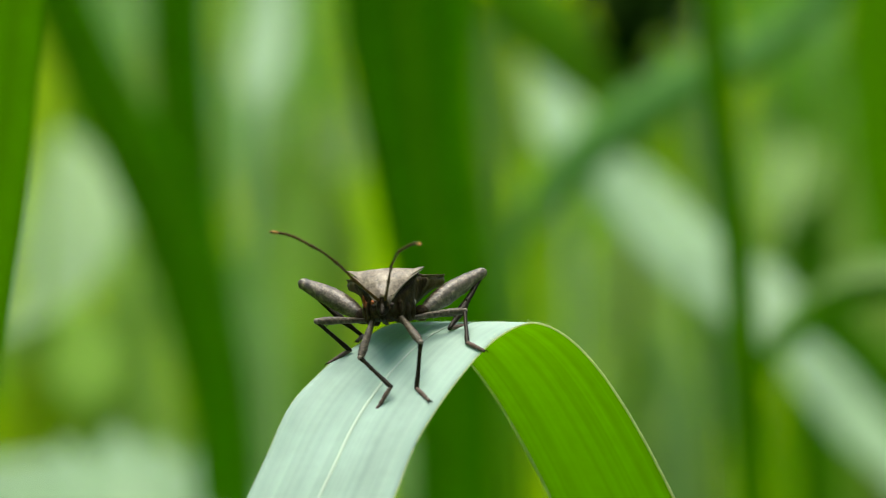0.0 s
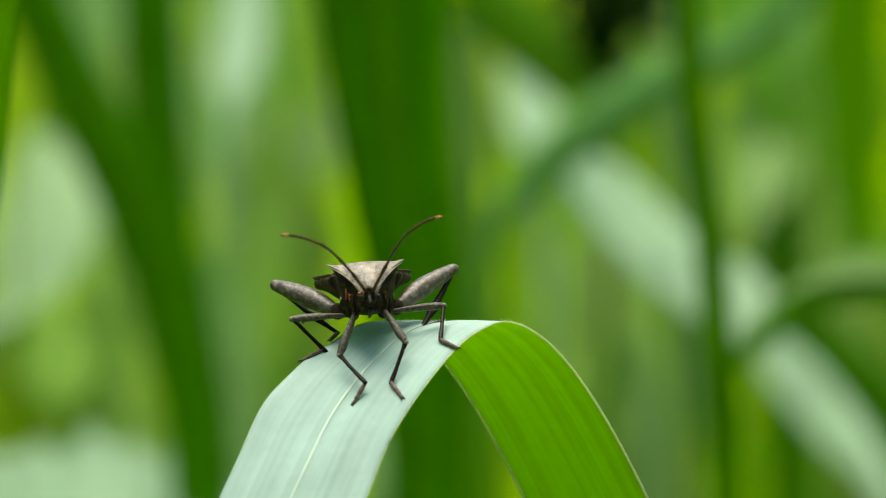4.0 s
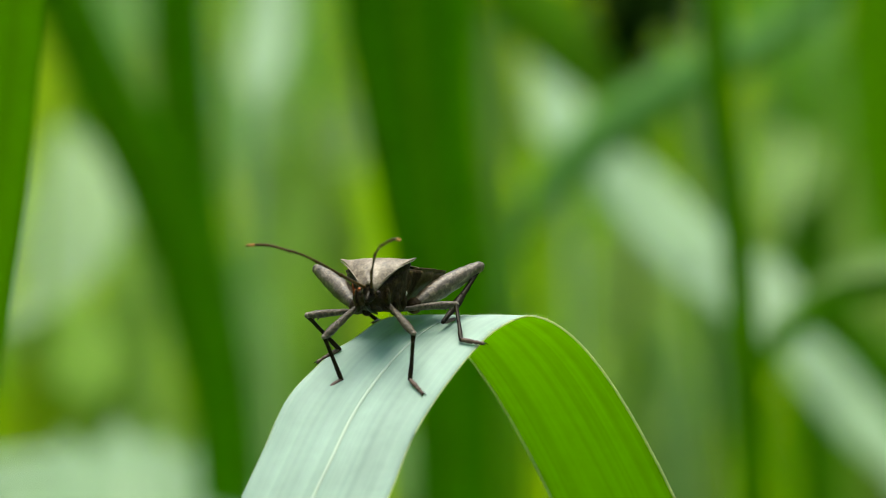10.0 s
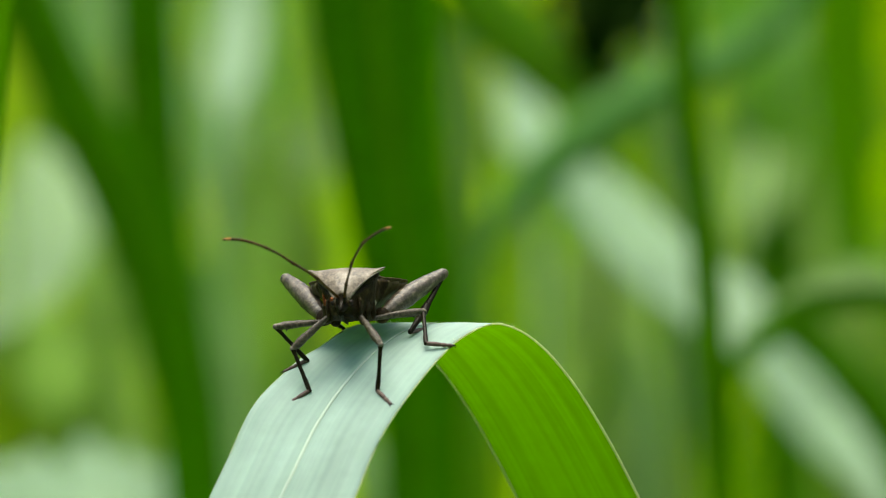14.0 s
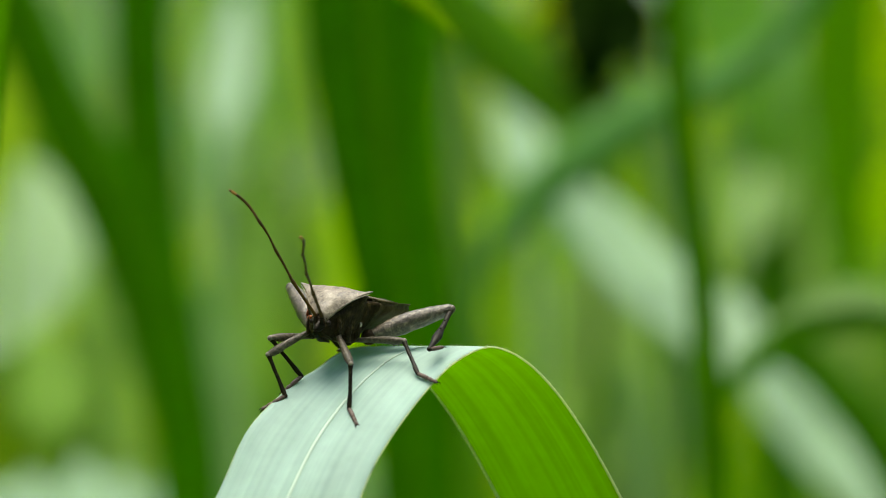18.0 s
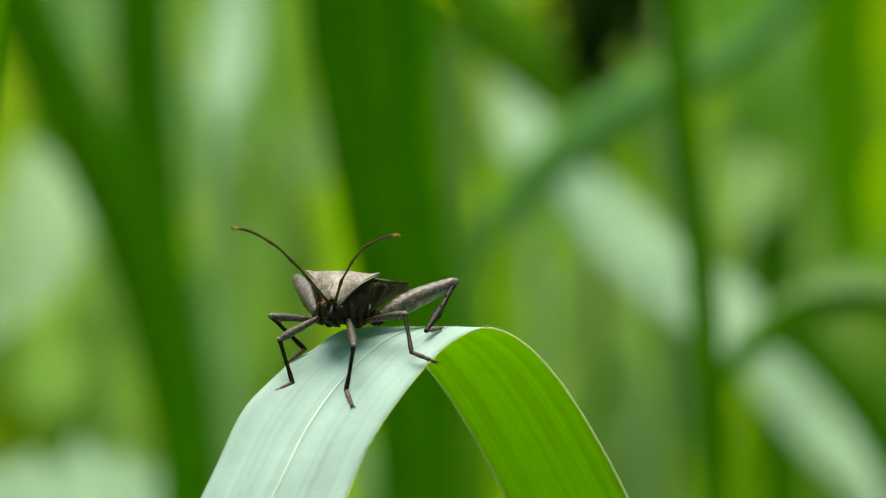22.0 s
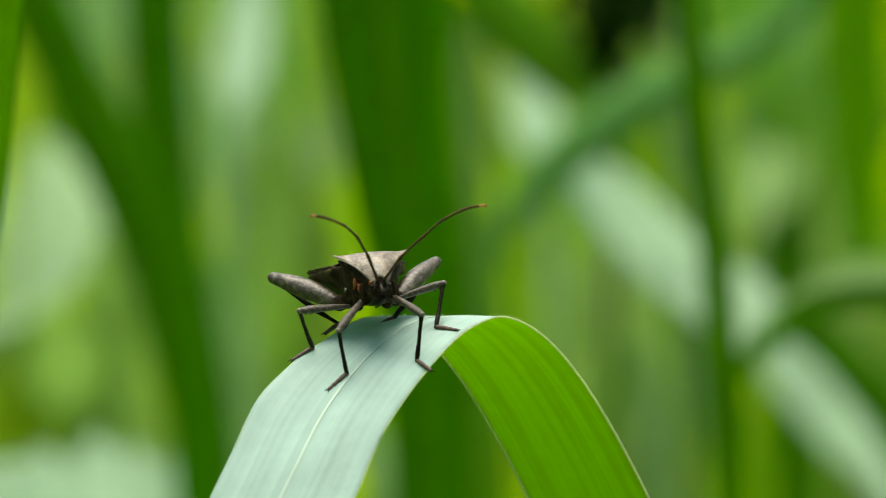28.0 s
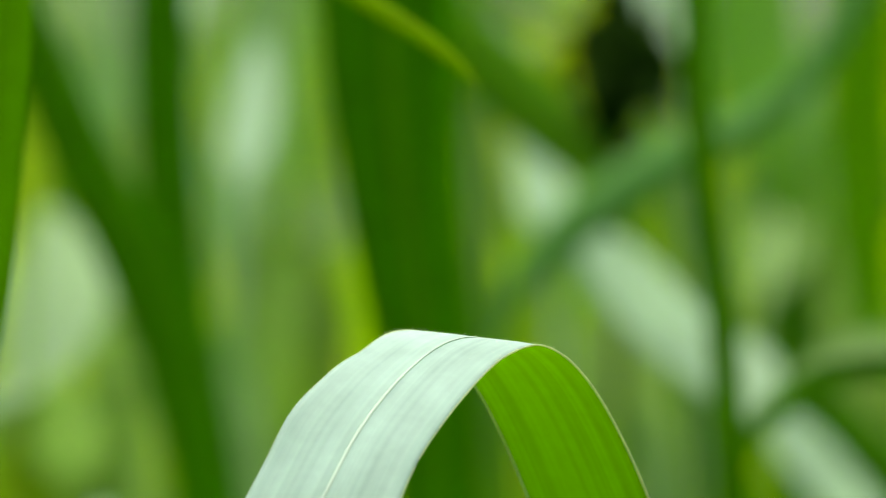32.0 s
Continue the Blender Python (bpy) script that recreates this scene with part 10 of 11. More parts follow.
    walk(JOINTED["AR"][3], [
        (0, pose(0.01569, -0.00759, 0.00446, 54.3, -22.5, -70.9)),
        (0.1, pose(0.01561, -0.00760, 0.00456, 54.0, -22.1, -70.2)),
        (0.5, pose(0.01401, -0.00720, 0.00561, 46.4, -16.4, -51.9)),
        (1, pose(0.01386, -0.00715, 0.00566, 45.6, -16.0, -50.2)),
        (2, pose(0.01690, -0.00681, 0.00347, 53.9, -18.7, -69.4)),
        (3, pose(0.01737, -0.00627, 0.00298, 54.0, -18.7, -69.6)),
        (6, pose(0.01735, -0.00723, 0.00229, 59.5, -10.9, -89.9)),
        (6.55, pose(0.01728, -0.00732, 0.00230, 59.3, -10.9, -88.7)),
        (6.95, pose(0.01618, -0.00865, 0.00241, 54.7, -10.8, -68.4)),
        (7, pose(0.01610, -0.00873, 0.00241, 54.3, -10.7, -67.0)),
        (8, pose(0.01695, -0.00738, 0.00288, 55.3, -13.5, -71.7)),
        (9, pose(0.01713, -0.00866, -0.00016, 57.4, 0.7, -68.8)),
        (10, pose(0.01761, -0.00755, 0.00104, 54.0, -7.3, -63.6)),
        (10.3, pose(0.01767, -0.00750, 0.00101, 53.8, -6.9, -62.9)),
        (10.9, pose(0.01846, -0.00654, 0.00050, 50.9, -1.6, -49.6)),
        (11, pose(0.01850, -0.00647, 0.00046, 50.6, -1.2, -48.5)),
        (12, pose(0.01819, -0.00625, 0.00145, 50.0, -6.8, -52.8)),
        (13, pose(0.01747, -0.00668, 0.00258, 53.0, -13.1, -64.6)),
        (14, pose(0.01606, -0.00821, 0.00288, 53.4, -11.9, -65.3)),
        (15.1, pose(0.01601, -0.00826, 0.00296, 53.2, -12.2, -64.9)),
        (16.1, pose(0.01501, -0.00876, 0.00403, 49.2, -18.1, -58.3)),
        (17, pose(0.01492, -0.00878, 0.00409, 48.9, -18.5, -57.8)),
        (18, pose(0.01086, -0.00790, 0.00815, 52.8, -40.4, -67.7)),
        (18.55, pose(0.01111, -0.00778, 0.00810, 52.6, -39.9, -67.4)),
        (18.95, pose(0.01455, -0.00566, 0.00697, 48.6, -34.6, -60.8)),
        (19, pose(0.01476, -0.00551, 0.00686, 48.2, -34.3, -60.2)),
        (19.1, pose(0.01494, -0.00546, 0.00673, 48.0, -33.6, -59.8)),
        (19.5, pose(0.01725, -0.00463, 0.00444, 44.8, -23.9, -52.3)),
        (20, pose(0.01738, -0.00457, 0.00427, 44.6, -23.2, -51.6)),
        (21, pose(0.01605, -0.00653, 0.00483, 47.1, -17.2, -53.6)),
        (22, pose(0.01677, -0.00562, 0.00456, 49.0, -19.0, -58.1)),
        (23, pose(0.01623, -0.00621, 0.00453, 45.7, -15.7, -50.3)),
        (24, pose(0.01434, -0.00841, 0.00453, 52.9, -14.0, -65.0)),
        (24.1, pose(0.01442, -0.00826, 0.00469, 52.4, -14.9, -64.0)),
        (24.5, pose(0.01505, -0.00549, 0.00664, 33.2, -32.8, -37.7)),
        (25, pose(0.01505, -0.00527, 0.00673, 31.1, -34.1, -35.2)),
        (26, pose(0.01518, -0.00538, 0.00656, 32.7, -33.1, -37.0)),
        (27.2, pose(0.01673, -0.00675, 0.00369, 51.2, -16.6, -61.9)),
        (28, pose(0.01681, -0.00682, 0.00348, 51.9, -15.5, -63.1)),
        (28.1, pose(0.01673, -0.00692, 0.00352, 52.2, -15.4, -63.7)),
        (28.5, pose(0.01530, -0.00815, 0.00397, 54.2, -15.0, -68.8)),
        (29, pose(0.01519, -0.00822, 0.00398, 54.2, -15.0, -69.0)),
        (29.35, pose(0.01520, -0.00821, 0.00401, 54.4, -15.2, -69.6)),
        (29.85, pose(0.01529, -0.00801, 0.00437, 56.5, -17.3, -76.5)),
        (30, pose(0.01530, -0.00799, 0.00440, 56.7, -17.4, -76.9)),
        (30.5, pose(0.01431, -0.00889, 0.00479, 57.4, -17.9, -79.2)),
        (31, pose(0.01370, -0.00919, 0.00456, 54.1, -12.9, -67.8)),
        (31.2, pose(0.01479, -0.00806, 0.00457, 50.8, -15.1, -60.3)),
        (31.3, pose(0.01511, -0.00763, 0.00488, 49.8, -18.2, -59.4)),
        (32, pose(0.01511, -0.00763, 0.00488, 49.8, -18.2, -59.4)),
    ])
    walk(JOINTED["AL"][0], [
        (0, pose(0.00525, 0.00046, -0.00380, -14.2, -29.1, 14.6)),
        (0.1, pose(0.00525, 0.00046, -0.00380, -15.0, -30.6, 15.6)),
        (0.5, pose(0.00525, 0.00046, -0.00380, -30.9, -50.4, 36.7)),
        (1, pose(0.00525, 0.00046, -0.00380, -32.4, -51.5, 38.7)),
        (2, pose(0.00525, 0.00046, -0.00380, -21.2, -33.7, 23.0)),
        (3, pose(0.00525, 0.00046, -0.00380, -20.1, -34.1, 21.9)),
        (6, pose(0.00525, 0.00046, -0.00380, -17.0, -29.6, 17.7)),
        (6.55, pose(0.00525, 0.00046, -0.00380, -16.6, -29.0, 17.1)),
        (6.95, pose(0.00525, 0.00046, -0.00380, -9.9, -19.9, 9.0)),
        (7, pose(0.00525, 0.00046, -0.00380, -9.4, -19.3, 8.5)),
        (8, pose(0.00525, 0.00046, -0.00380, -14.6, -21.2, 13.8)),
        (9, pose(0.00525, 0.00046, -0.00380, -16.7, -21.7, 15.9)),
        (10, pose(0.00525, 0.00046, -0.00380, -15.9, -20.9, 14.9)),
        (10.3, pose(0.00525, 0.00046, -0.00380, -16.3, -20.7, 15.3)),
        (10.9, pose(0.00525, 0.00046, -0.00380, -21.9, -18.2, 20.3)),
        (11, pose(0.00525, 0.00046, -0.00380, -22.3, -18.0, 20.6)),
        (12, pose(0.00525, 0.00046, -0.00380, -18.5, -23.1, 18.0)),
        (13, pose(0.00525, 0.00046, -0.00380, -17.0, -24.4, 16.7)),
        (14, pose(0.00525, 0.00046, -0.00380, -14.4, -15.2, 12.3)),
        (15.1, pose(0.00525, 0.00046, -0.00380, -14.2, -15.9, 12.4)),
        (16.1, pose(0.00525, 0.00046, -0.00380, -13.0, -26.9, 13.0)),
        (17, pose(0.00525, 0.00046, -0.00380, -13.0, -27.6, 13.1)),
        (18, pose(0.00525, 0.00046, -0.00380, -1.5, -34.8, 1.6)),
        (18.55, pose(0.00525, 0.00046, -0.00380, -2.6, -34.2, 2.7)),
        (18.95, pose(0.00525, 0.00046, -0.00380, -18.1, -25.1, 18.0)),
        (19, pose(0.00525, 0.00046, -0.00380, -19.1, -24.4, 19.0)),
        (19.1, pose(0.00525, 0.00046, -0.00380, -19.6, -24.9, 19.6)),
        (19.5, pose(0.00525, 0.00046, -0.00380, -26.7, -32.5, 29.4)),
        (20, pose(0.00525, 0.00046, -0.00380, -27.2, -33.0, 30.1)),
        (21, pose(0.00525, 0.00046, -0.00380, -20.5, -29.2, 21.4)),
        (22, pose(0.00525, 0.00046, -0.00380, -22.3, -33.5, 24.4)),
        (23, pose(0.00525, 0.00046, -0.00380, -25.0, -28.8, 26.4)),
        (24, pose(0.00525, 0.00046, -0.00380, -17.4, -28.3, 17.9)),
        (24.1, pose(0.00525, 0.00046, -0.00380, -17.5, -28.3, 18.0)),
        (24.5, pose(0.00525, 0.00046, -0.00380, -19.2, -29.2, 20.0)),
        (25, pose(0.00525, 0.00046, -0.00380, -19.3, -29.2, 20.1)),
        (26, pose(0.00525, 0.00046, -0.00380, -19.1, -29.1, 19.9)),
        (27.2, pose(0.00525, 0.00046, -0.00380, -16.4, -27.9, 16.7)),
        (28, pose(0.00525, 0.00046, -0.00380, -16.2, -27.8, 16.5)),
        (28.1, pose(0.00525, 0.00046, -0.00380, -16.1, -27.7, 16.4)),
        (28.5, pose(0.00525, 0.00046, -0.00380, -14.3, -26.2, 14.3)),
        (29, pose(0.00525, 0.00046, -0.00380, -14.2, -26.1, 14.1)),
        (29.35, pose(0.00525, 0.00046, -0.00380, -14.3, -26.1, 14.2)),
        (29.85, pose(0.00525, 0.00046, -0.00380, -15.5, -25.5, 15.4)),
        (30, pose(0.00525, 0.00046, -0.00380, -15.6, -25.4, 15.5)),
        (30.5, pose(0.00525, 0.00046, -0.00380, -10.0, -22.7, 9.5)),
        (31, pose(0.00525, 0.00046, -0.00380, -13.7, -22.5, 13.1)),
        (31.2, pose(0.00525, 0.00046, -0.00380, -18.0, -20.0, 16.8)),
        (31.3, pose(0.00525, 0.00046, -0.00380, -19.0, -20.6, 18.0)),
        (32, pose(0.00525, 0.00046, -0.00380, -19.0, -20.6, 18.0)),
    ])
    walk(JOINTED["AL"][1], [
        (0, pose(0.01018, 0.00175, -0.00096, -14.4, -24.8, 14.2)),
        (0.1, pose(0.01008, 0.00181, -0.00084, -14.7, -25.7, 14.6)),
        (0.5, pose(0.00823, 0.00268, 0.00069, -19.9, -39.2, 22.3)),
        (1, pose(0.00808, 0.00273, 0.00076, -20.4, -40.2, 23.0)),
        (2, pose(0.00971, 0.00236, -0.00057, -14.4, -31.2, 15.1)),
        (3, pose(0.00973, 0.00226, -0.00053, -18.3, -29.7, 19.1)),
        (6, pose(0.01008, 0.00200, -0.00092, -12.3, -24.5, 12.0)),
        (6.55, pose(0.01012, 0.00196, -0.00097, -12.5, -24.9, 12.3)),
        (6.95, pose(0.01066, 0.00132, -0.00181, -15.6, -29.6, 16.1)),
        (7, pose(0.01069, 0.00128, -0.00187, -15.8, -29.8, 16.4)),
        (8, pose(0.01053, 0.00175, -0.00169, -19.4, -30.4, 20.4)),
        (9, pose(0.01046, 0.00194, -0.00165, -17.9, -30.1, 18.7)),
        (10, pose(0.01051, 0.00186, -0.00172, -20.6, -27.3, 21.2)),
        (10.3, pose(0.01051, 0.00190, -0.00174, -21.0, -26.9, 21.6)),
        (10.9, pose(0.01044, 0.00238, -0.00198, -27.0, -21.6, 26.9)),
        (11, pose(0.01044, 0.00241, -0.00200, -27.4, -21.2, 27.2)),
        (12, pose(0.01035, 0.00212, -0.00152, -21.8, -25.8, 22.2)),
        (13, pose(0.01033, 0.00199, -0.00139, -23.7, -26.9, 24.5)),
        (14, pose(0.01075, 0.00166, -0.00228, -19.9, -33.9, 21.6)),
        (15.1, pose(0.01073, 0.00166, -0.00220, -19.7, -33.6, 21.3)),
        (16.1, pose(0.01031, 0.00163, -0.00116, -16.3, -28.9, 16.7)),
        (17, pose(0.01028, 0.00163, -0.00110, -16.0, -28.6, 16.4)),
        (18, pose(0.01004, 0.00060, -0.00048, -3.0, -34.2, 3.2)),
        (18.55, pose(0.01006, 0.00069, -0.00052, -4.7, -33.6, 5.0)),
        (18.95, pose(0.01027, 0.00210, -0.00133, -29.5, -21.4, 29.7)),
        (19, pose(0.01027, 0.00219, -0.00139, -31.0, -20.5, 31.1)),
        (19.1, pose(0.01023, 0.00223, -0.00134, -31.1, -21.0, 31.5)),
        (19.5, pose(0.00953, 0.00287, -0.00067, -33.2, -28.5, 36.5)),
        (20, pose(0.00948, 0.00291, -0.00063, -33.3, -29.0, 36.9)),
        (21, pose(0.00999, 0.00232, -0.00096, -30.6, -39.2, 35.4)),
        (22, pose(0.00968, 0.00247, -0.00059, -31.6, -36.3, 36.2)),
        (23, pose(0.00982, 0.00274, -0.00099, -27.8, -38.7, 31.8)),
        (24, pose(0.01013, 0.00204, -0.00104, -24.3, -38.4, 27.4)),
        (24.1, pose(0.01013, 0.00205, -0.00103, -24.7, -38.4, 28.0)),
        (24.5, pose(0.01003, 0.00220, -0.00096, -31.7, -38.1, 36.7)),
        (25, pose(0.01003, 0.00221, -0.00096, -32.1, -38.1, 37.3)),
        (26, pose(0.01004, 0.00219, -0.00096, -32.5, -37.7, 37.6)),
        (27.2, pose(0.01018, 0.00194, -0.00107, -37.2, -31.9, 42.8)),
        (28, pose(0.01019, 0.00193, -0.00108, -37.5, -31.5, 43.2)),
        (28.1, pose(0.01020, 0.00192, -0.00109, -37.0, -31.5, 42.5)),
        (28.5, pose(0.01032, 0.00175, -0.00122, -29.2, -31.0, 32.1)),
        (29, pose(0.01032, 0.00174, -0.00123, -28.6, -30.9, 31.4)),
        (29.35, pose(0.01032, 0.00174, -0.00124, -28.5, -30.6, 31.1)),
        (29.85, pose(0.01032, 0.00186, -0.00130, -25.9, -26.3, 27.0)),
        (30, pose(0.01032, 0.00186, -0.00130, -25.8, -26.0, 26.7)),
        (30.5, pose(0.01056, 0.00134, -0.00156, -20.1, -29.9, 21.1)),
        (31, pose(0.01049, 0.00168, -0.00157, -20.1, -28.6, 20.8)),
        (31.2, pose(0.01049, 0.00205, -0.00181, -30.7, -19.4, 30.4)),
        (31.3, pose(0.01044, 0.00215, -0.00175, -31.3, -15.0, 29.3)),
        (32, pose(0.01044, 0.00215, -0.00175, -31.3, -15.0, 29.3)),
    ])
    walk(JOINTED["AL"][2], [
        (0, pose(0.01436, 0.00280, 0.00103, -22.8, -26.1, 23.3)),
        (0.1, pose(0.01423, 0.00289, 0.00122, -23.2, -27.0, 24.0)),
        (0.5, pose(0.01164, 0.00408, 0.00370, -30.3, -40.5, 35.2)),
        (1, pose(0.01143, 0.00415, 0.00383, -30.8, -41.4, 35.9)),
        (2, pose(0.01364, 0.00342, 0.00190, -27.3, -32.5, 30.0)),
        (3, pose(0.01363, 0.00361, 0.00183, -22.6, -25.9, 23.1)),
        (6, pose(0.01431, 0.00290, 0.00106, -21.5, -24.9, 21.6)),
        (6.55, pose(0.01434, 0.00287, 0.00103, -21.3, -24.5, 21.3)),
        (6.95, pose(0.01464, 0.00247, 0.00053, -18.7, -17.3, 16.8)),
        (7, pose(0.01465, 0.00244, 0.00050, -18.5, -16.8, 16.5)),
        (8, pose(0.01437, 0.00319, 0.00071, -26.2, -15.7, 24.0)),
        (9, pose(0.01436, 0.00326, 0.00074, -24.2, -14.3, 21.4)),
        (10, pose(0.01445, 0.00339, 0.00046, -27.3, -12.6, 23.9)),
        (10.3, pose(0.01445, 0.00346, 0.00042, -27.9, -12.8, 24.7)),
        (10.9, pose(0.01439, 0.00438, -0.00023, -36.1, -15.9, 35.7)),
        (11, pose(0.01438, 0.00444, -0.00028, -36.6, -16.1, 36.4)),
        (12, pose(0.01432, 0.00373, 0.00055, -36.3, -30.3, 41.2)),
        (13, pose(0.01419, 0.00375, 0.00076, -35.6, -30.1, 40.2)),
        (14, pose(0.01442, 0.00312, 0.00038, -29.8, -31.6, 32.9)),
        (15.1, pose(0.01442, 0.00310, 0.00043, -29.1, -31.4, 32.1)),
        (16.1, pose(0.01430, 0.00283, 0.00114, -19.4, -27.1, 19.8)),
        (17, pose(0.01429, 0.00281, 0.00118, -18.7, -26.8, 19.0)),
        (18, pose(0.01396, 0.00081, 0.00220, -9.9, -33.1, 10.4)),
        (18.55, pose(0.01401, 0.00104, 0.00211, -11.7, -32.1, 12.3)),
        (18.95, pose(0.01411, 0.00429, 0.00041, -36.6, -15.5, 36.2)),
        (19, pose(0.01408, 0.00449, 0.00027, -38.0, -14.3, 37.5)),
        (19.1, pose(0.01402, 0.00455, 0.00036, -38.5, -15.0, 38.5)),
        (19.5, pose(0.01289, 0.00536, 0.00160, -45.5, -25.2, 53.9)),
        (20, pose(0.01280, 0.00541, 0.00168, -46.0, -25.8, 55.0)),
        (21, pose(0.01299, 0.00445, 0.00205, -36.0, -28.0, 40.2)),
        (22, pose(0.01277, 0.00473, 0.00223, -35.7, -28.3, 39.8)),
        (23, pose(0.01298, 0.00469, 0.00198, -37.4, -24.6, 41.1)),
        (24, pose(0.01344, 0.00376, 0.00191, -30.0, -27.2, 32.1)),
        (24.1, pose(0.01342, 0.00380, 0.00192, -30.5, -27.3, 32.8)),
        (24.5, pose(0.01304, 0.00443, 0.00198, -38.1, -28.7, 43.4)),
        (25, pose(0.01301, 0.00447, 0.00198, -38.6, -28.8, 44.1)),
        (26, pose(0.01302, 0.00449, 0.00195, -38.3, -28.6, 43.7)),
        (27.2, pose(0.01315, 0.00469, 0.00144, -34.4, -26.7, 37.6)),
        (28, pose(0.01315, 0.00470, 0.00140, -34.1, -26.5, 37.2)),
        (28.1, pose(0.01319, 0.00465, 0.00139, -34.3, -26.5, 37.5)),
        (28.5, pose(0.01377, 0.00391, 0.00122, -37.9, -25.4, 42.1)),
        (29, pose(0.01381, 0.00386, 0.00121, -38.1, -25.3, 42.3)),
        (29.35, pose(0.01383, 0.00386, 0.00118, -38.1, -25.2, 42.2)),
        (29.85, pose(0.01412, 0.00379, 0.00081, -37.1, -24.1, 40.5)),
        (30, pose(0.01414, 0.00379, 0.00079, -37.0, -24.0, 40.4)),
        (30.5, pose(0.01440, 0.00283, 0.00082, -29.7, -22.3, 30.2)),
        (31, pose(0.01440, 0.00316, 0.00071, -34.1, -19.1, 34.5)),
        (31.2, pose(0.01436, 0.00432, -0.00023, -41.7, -10.5, 40.4)),
        (31.3, pose(0.01445, 0.00439, -0.00052, -38.7, -16.5, 39.5)),
        (32, pose(0.01445, 0.00439, -0.00052, -38.7, -16.5, 39.5)),
    ])
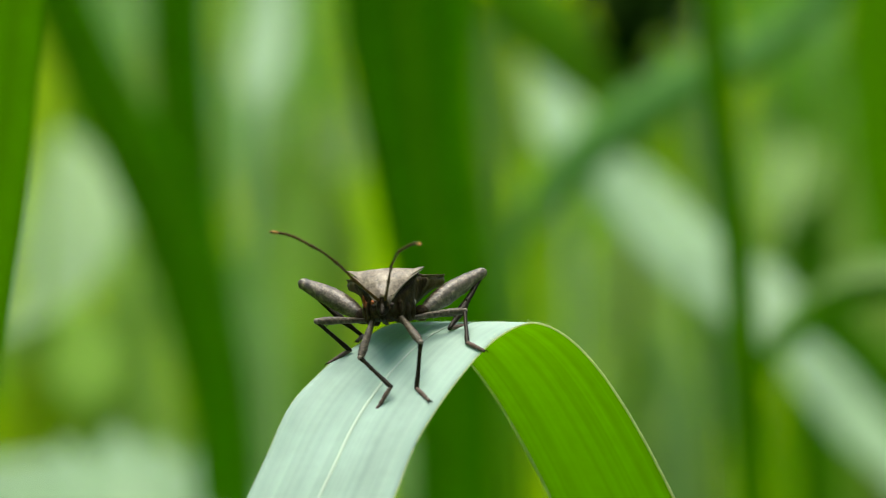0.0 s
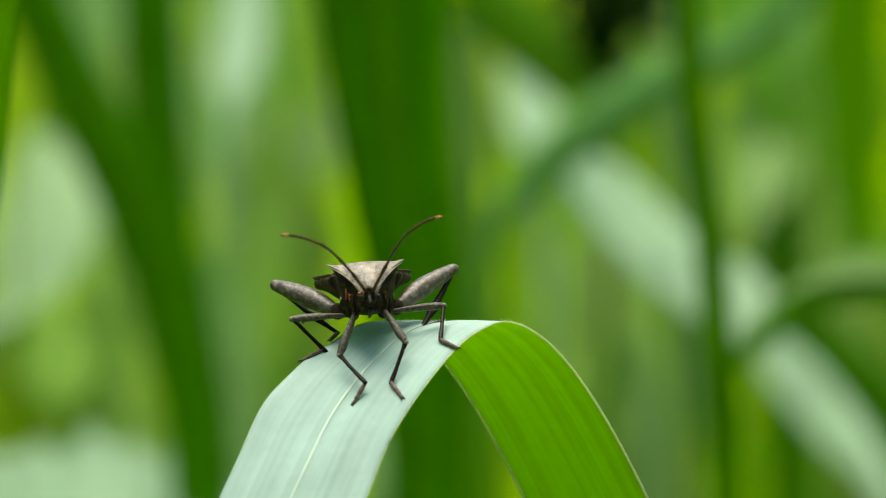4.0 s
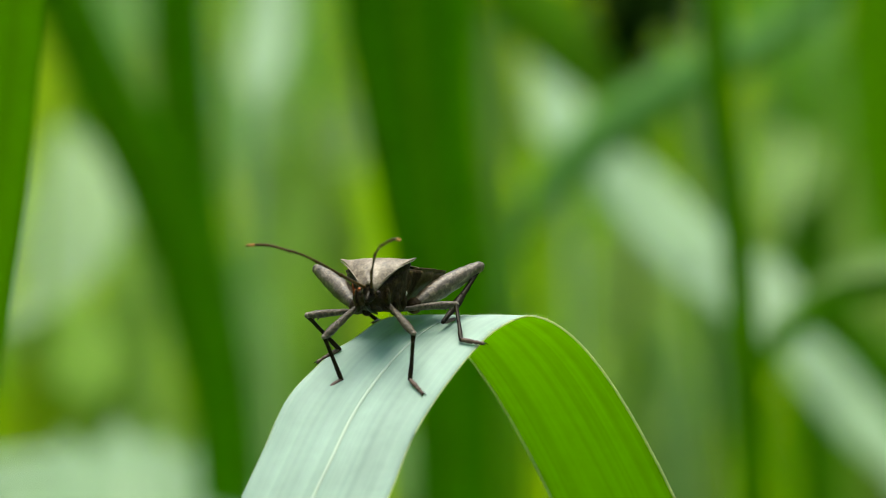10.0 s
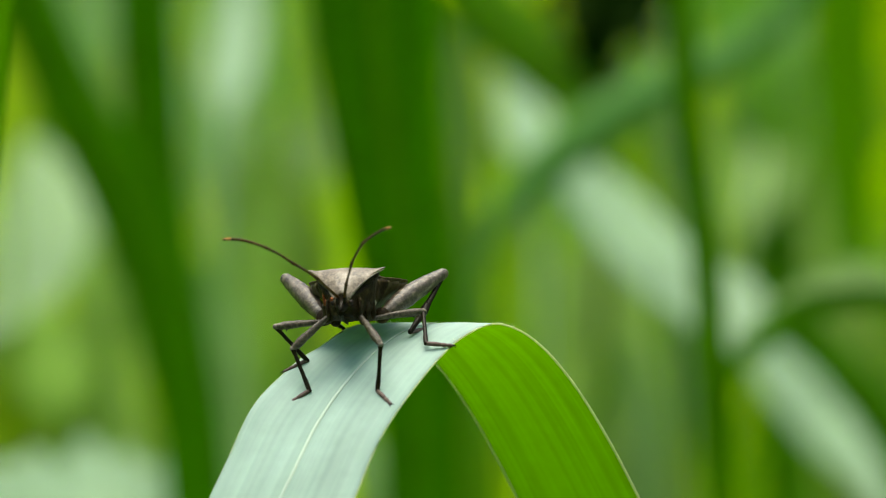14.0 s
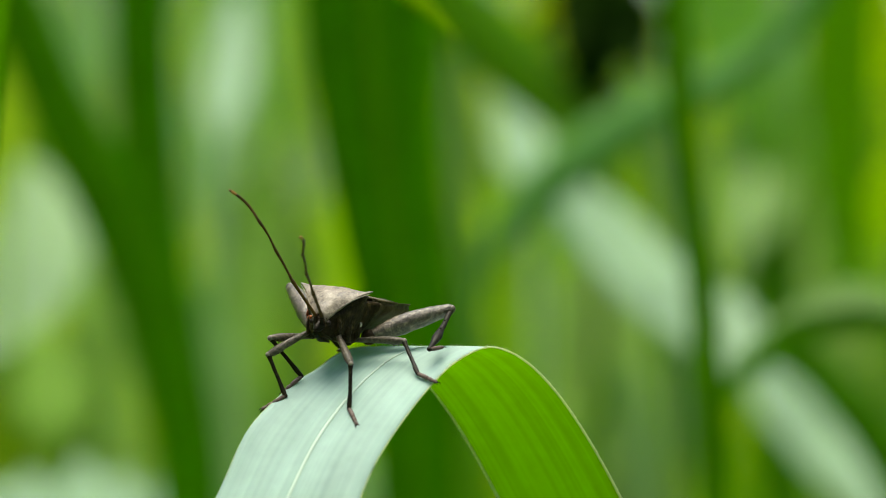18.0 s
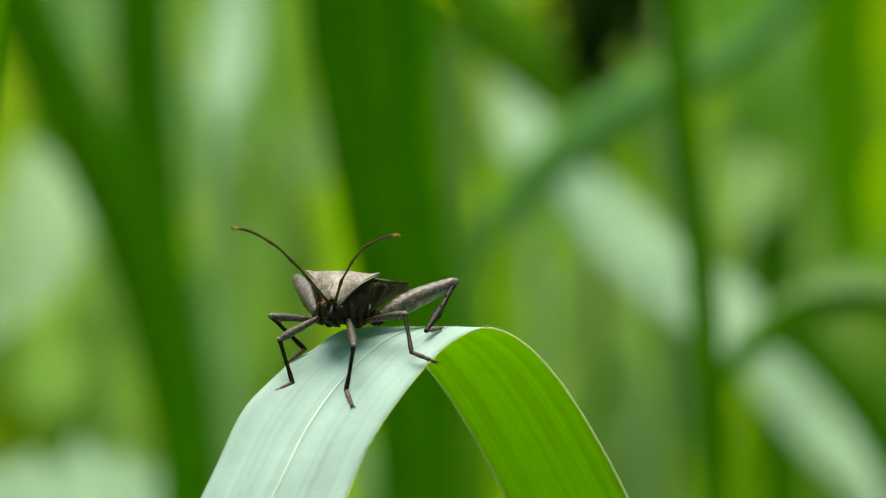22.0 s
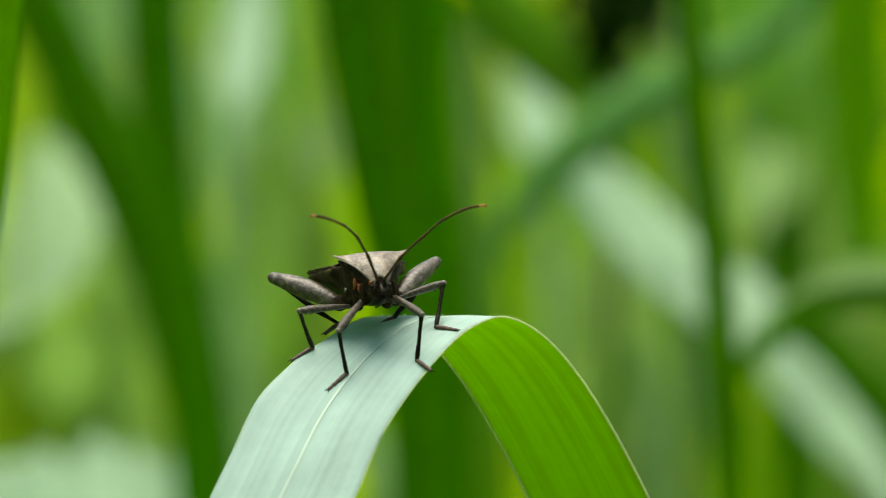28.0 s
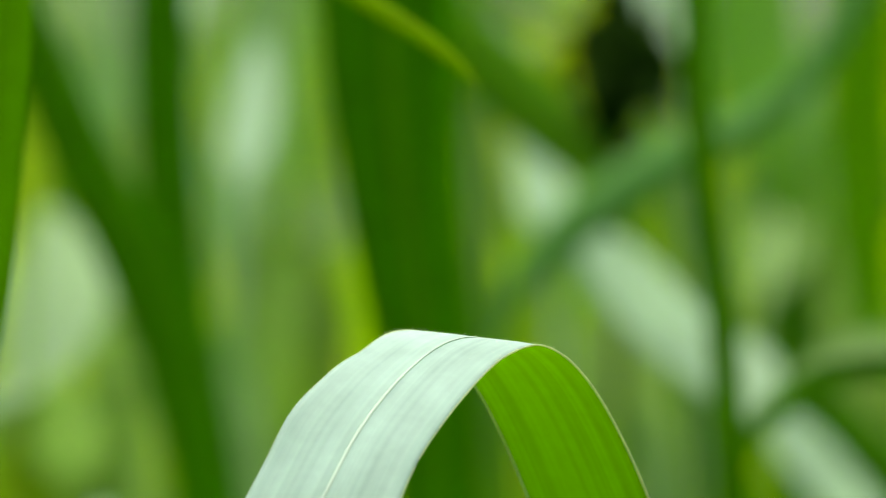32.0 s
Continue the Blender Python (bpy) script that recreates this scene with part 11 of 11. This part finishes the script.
    walk(JOINTED["AL"][3], [
        (0, pose(0.01816, 0.00444, 0.00305, -41.5, -8.8, 39.0)),
        (0.1, pose(0.01798, 0.00456, 0.00331, -42.1, -10.0, 40.8)),
        (0.5, pose(0.01450, 0.00610, 0.00669, -48.9, -27.2, 60.4)),
        (1, pose(0.01422, 0.00618, 0.00687, -49.2, -28.2, 61.3)),
        (2, pose(0.01700, 0.00537, 0.00437, -44.4, -19.1, 49.7)),
        (3, pose(0.01744, 0.00524, 0.00384, -47.5, -18.7, 55.1)),
        (6, pose(0.01819, 0.00444, 0.00300, -43.9, -12.2, 45.1)),
        (6.55, pose(0.01824, 0.00440, 0.00293, -43.5, -12.4, 44.5)),
        (6.95, pose(0.01884, 0.00374, 0.00190, -34.0, -16.0, 33.1)),
        (7, pose(0.01887, 0.00370, 0.00183, -33.1, -16.2, 32.1)),
        (8, pose(0.01842, 0.00498, 0.00196, -42.9, -7.3, 40.0)),
        (9, pose(0.01851, 0.00489, 0.00188, -40.2, -10.4, 38.1)),
        (10, pose(0.01856, 0.00521, 0.00146, -43.8, -6.4, 40.7)),
        (10.3, pose(0.01853, 0.00533, 0.00144, -44.6, -6.2, 41.9)),
        (10.9, pose(0.01799, 0.00696, 0.00103, -52.7, -3.9, 56.7)),
        (11, pose(0.01794, 0.00707, 0.00100, -53.1, -3.8, 57.5)),
        (12, pose(0.01731, 0.00635, 0.00287, -52.1, -10.4, 60.7)),
        (13, pose(0.01724, 0.00632, 0.00307, -48.7, -13.1, 54.6)),
        (14, pose(0.01771, 0.00525, 0.00279, -45.4, -17.1, 50.5)),
        (15.1, pose(0.01775, 0.00519, 0.00283, -44.4, -17.7, 49.0)),
        (16.1, pose(0.01816, 0.00422, 0.00323, -19.8, -25.9, 20.0)),
        (17, pose(0.01817, 0.00415, 0.00325, -17.6, -26.2, 17.7)),
        (18, pose(0.01776, 0.00151, 0.00471, -15.1, -25.8, 15.0)),
        (18.55, pose(0.01782, 0.00187, 0.00456, -17.7, -24.3, 17.4)),
        (18.95, pose(0.01770, 0.00691, 0.00163, -51.2, -1.0, 49.5)),
        (19, pose(0.01762, 0.00720, 0.00141, -52.4, 0.1, 51.0)),
        (19.1, pose(0.01750, 0.00732, 0.00156, -52.5, -0.7, 52.3)),
        (19.5, pose(0.01534, 0.00873, 0.00356, -54.1, -12.1, 67.2)),
        (20, pose(0.01518, 0.00881, 0.00369, -54.2, -12.8, 67.9)),
        (21, pose(0.01609, 0.00708, 0.00422, -51.8, -18.7, 64.3)),
        (22, pose(0.01588, 0.00733, 0.00441, -52.4, -17.1, 65.0)),
        (23, pose(0.01613, 0.00744, 0.00390, -52.1, -18.0, 64.5)),
        (24, pose(0.01691, 0.00593, 0.00402, -43.8, -20.4, 49.2)),
        (24.1, pose(0.01686, 0.00601, 0.00403, -44.5, -20.2, 50.4)),
        (24.5, pose(0.01597, 0.00721, 0.00419, -52.4, -16.7, 64.8)),
        (25, pose(0.01591, 0.00728, 0.00419, -52.7, -16.5, 65.6)),
        (26, pose(0.01594, 0.00728, 0.00415, -52.7, -16.1, 65.3)),
        (27.2, pose(0.01641, 0.00720, 0.00351, -52.5, -11.5, 62.5)),
        (28, pose(0.01643, 0.00719, 0.00346, -52.5, -11.2, 62.3)),
        (28.1, pose(0.01646, 0.00716, 0.00345, -52.4, -11.1, 61.9)),
        (28.5, pose(0.01686, 0.00670, 0.00320, -50.3, -8.4, 54.8)),
        (29, pose(0.01689, 0.00667, 0.00318, -50.1, -8.2, 54.2)),
        (29.35, pose(0.01691, 0.00666, 0.00315, -50.2, -8.0, 54.1)),
        (29.85, pose(0.01732, 0.00652, 0.00269, -51.2, -4.3, 53.0)),
        (30, pose(0.01735, 0.00651, 0.00266, -51.2, -4.0, 53.0)),
        (30.5, pose(0.01808, 0.00497, 0.00256, -48.5, -8.1, 50.5)),
        (31, pose(0.01798, 0.00563, 0.00222, -49.8, -1.6, 47.1)),
        (31.2, pose(0.01781, 0.00725, 0.00062, -54.6, 5.3, 48.9)),
        (31.3, pose(0.01785, 0.00720, 0.00079, -50.4, -6.6, 53.3)),
        (32, pose(0.01785, 0.00720, 0.00079, -50.4, -6.6, 53.3)),
    ])
    for side, wing in FOREWINGS.items():
        hinge = Vector((-1.6, side * 2.6, -0.6)) * MM
        rows = [(0, pose(0, 0, 0)), (31.2, pose(0, 0, 0))]
        for t, swing, lift in ((31.233, 30, 20), (31.267, 65, 60), (31.3, 80, -5), (31.333, 80, 62), (31.367, 80, -5), (31.4, 80, 62), (31.433, 80, -5), (31.467, 80, 62), (31.5, 80, 0), (32, 80, 30)):
            turn = Matrix.Rotation(radians(-side * swing), 3, "Z") @ Matrix.Rotation(radians(lift), 3, "Y")
            shift = hinge - turn @ hinge
            e = [math.degrees(a) for a in turn.to_euler("XYZ")]
            rows.append((t, pose(*shift, *e)))
        walk(wing, rows)


motions()
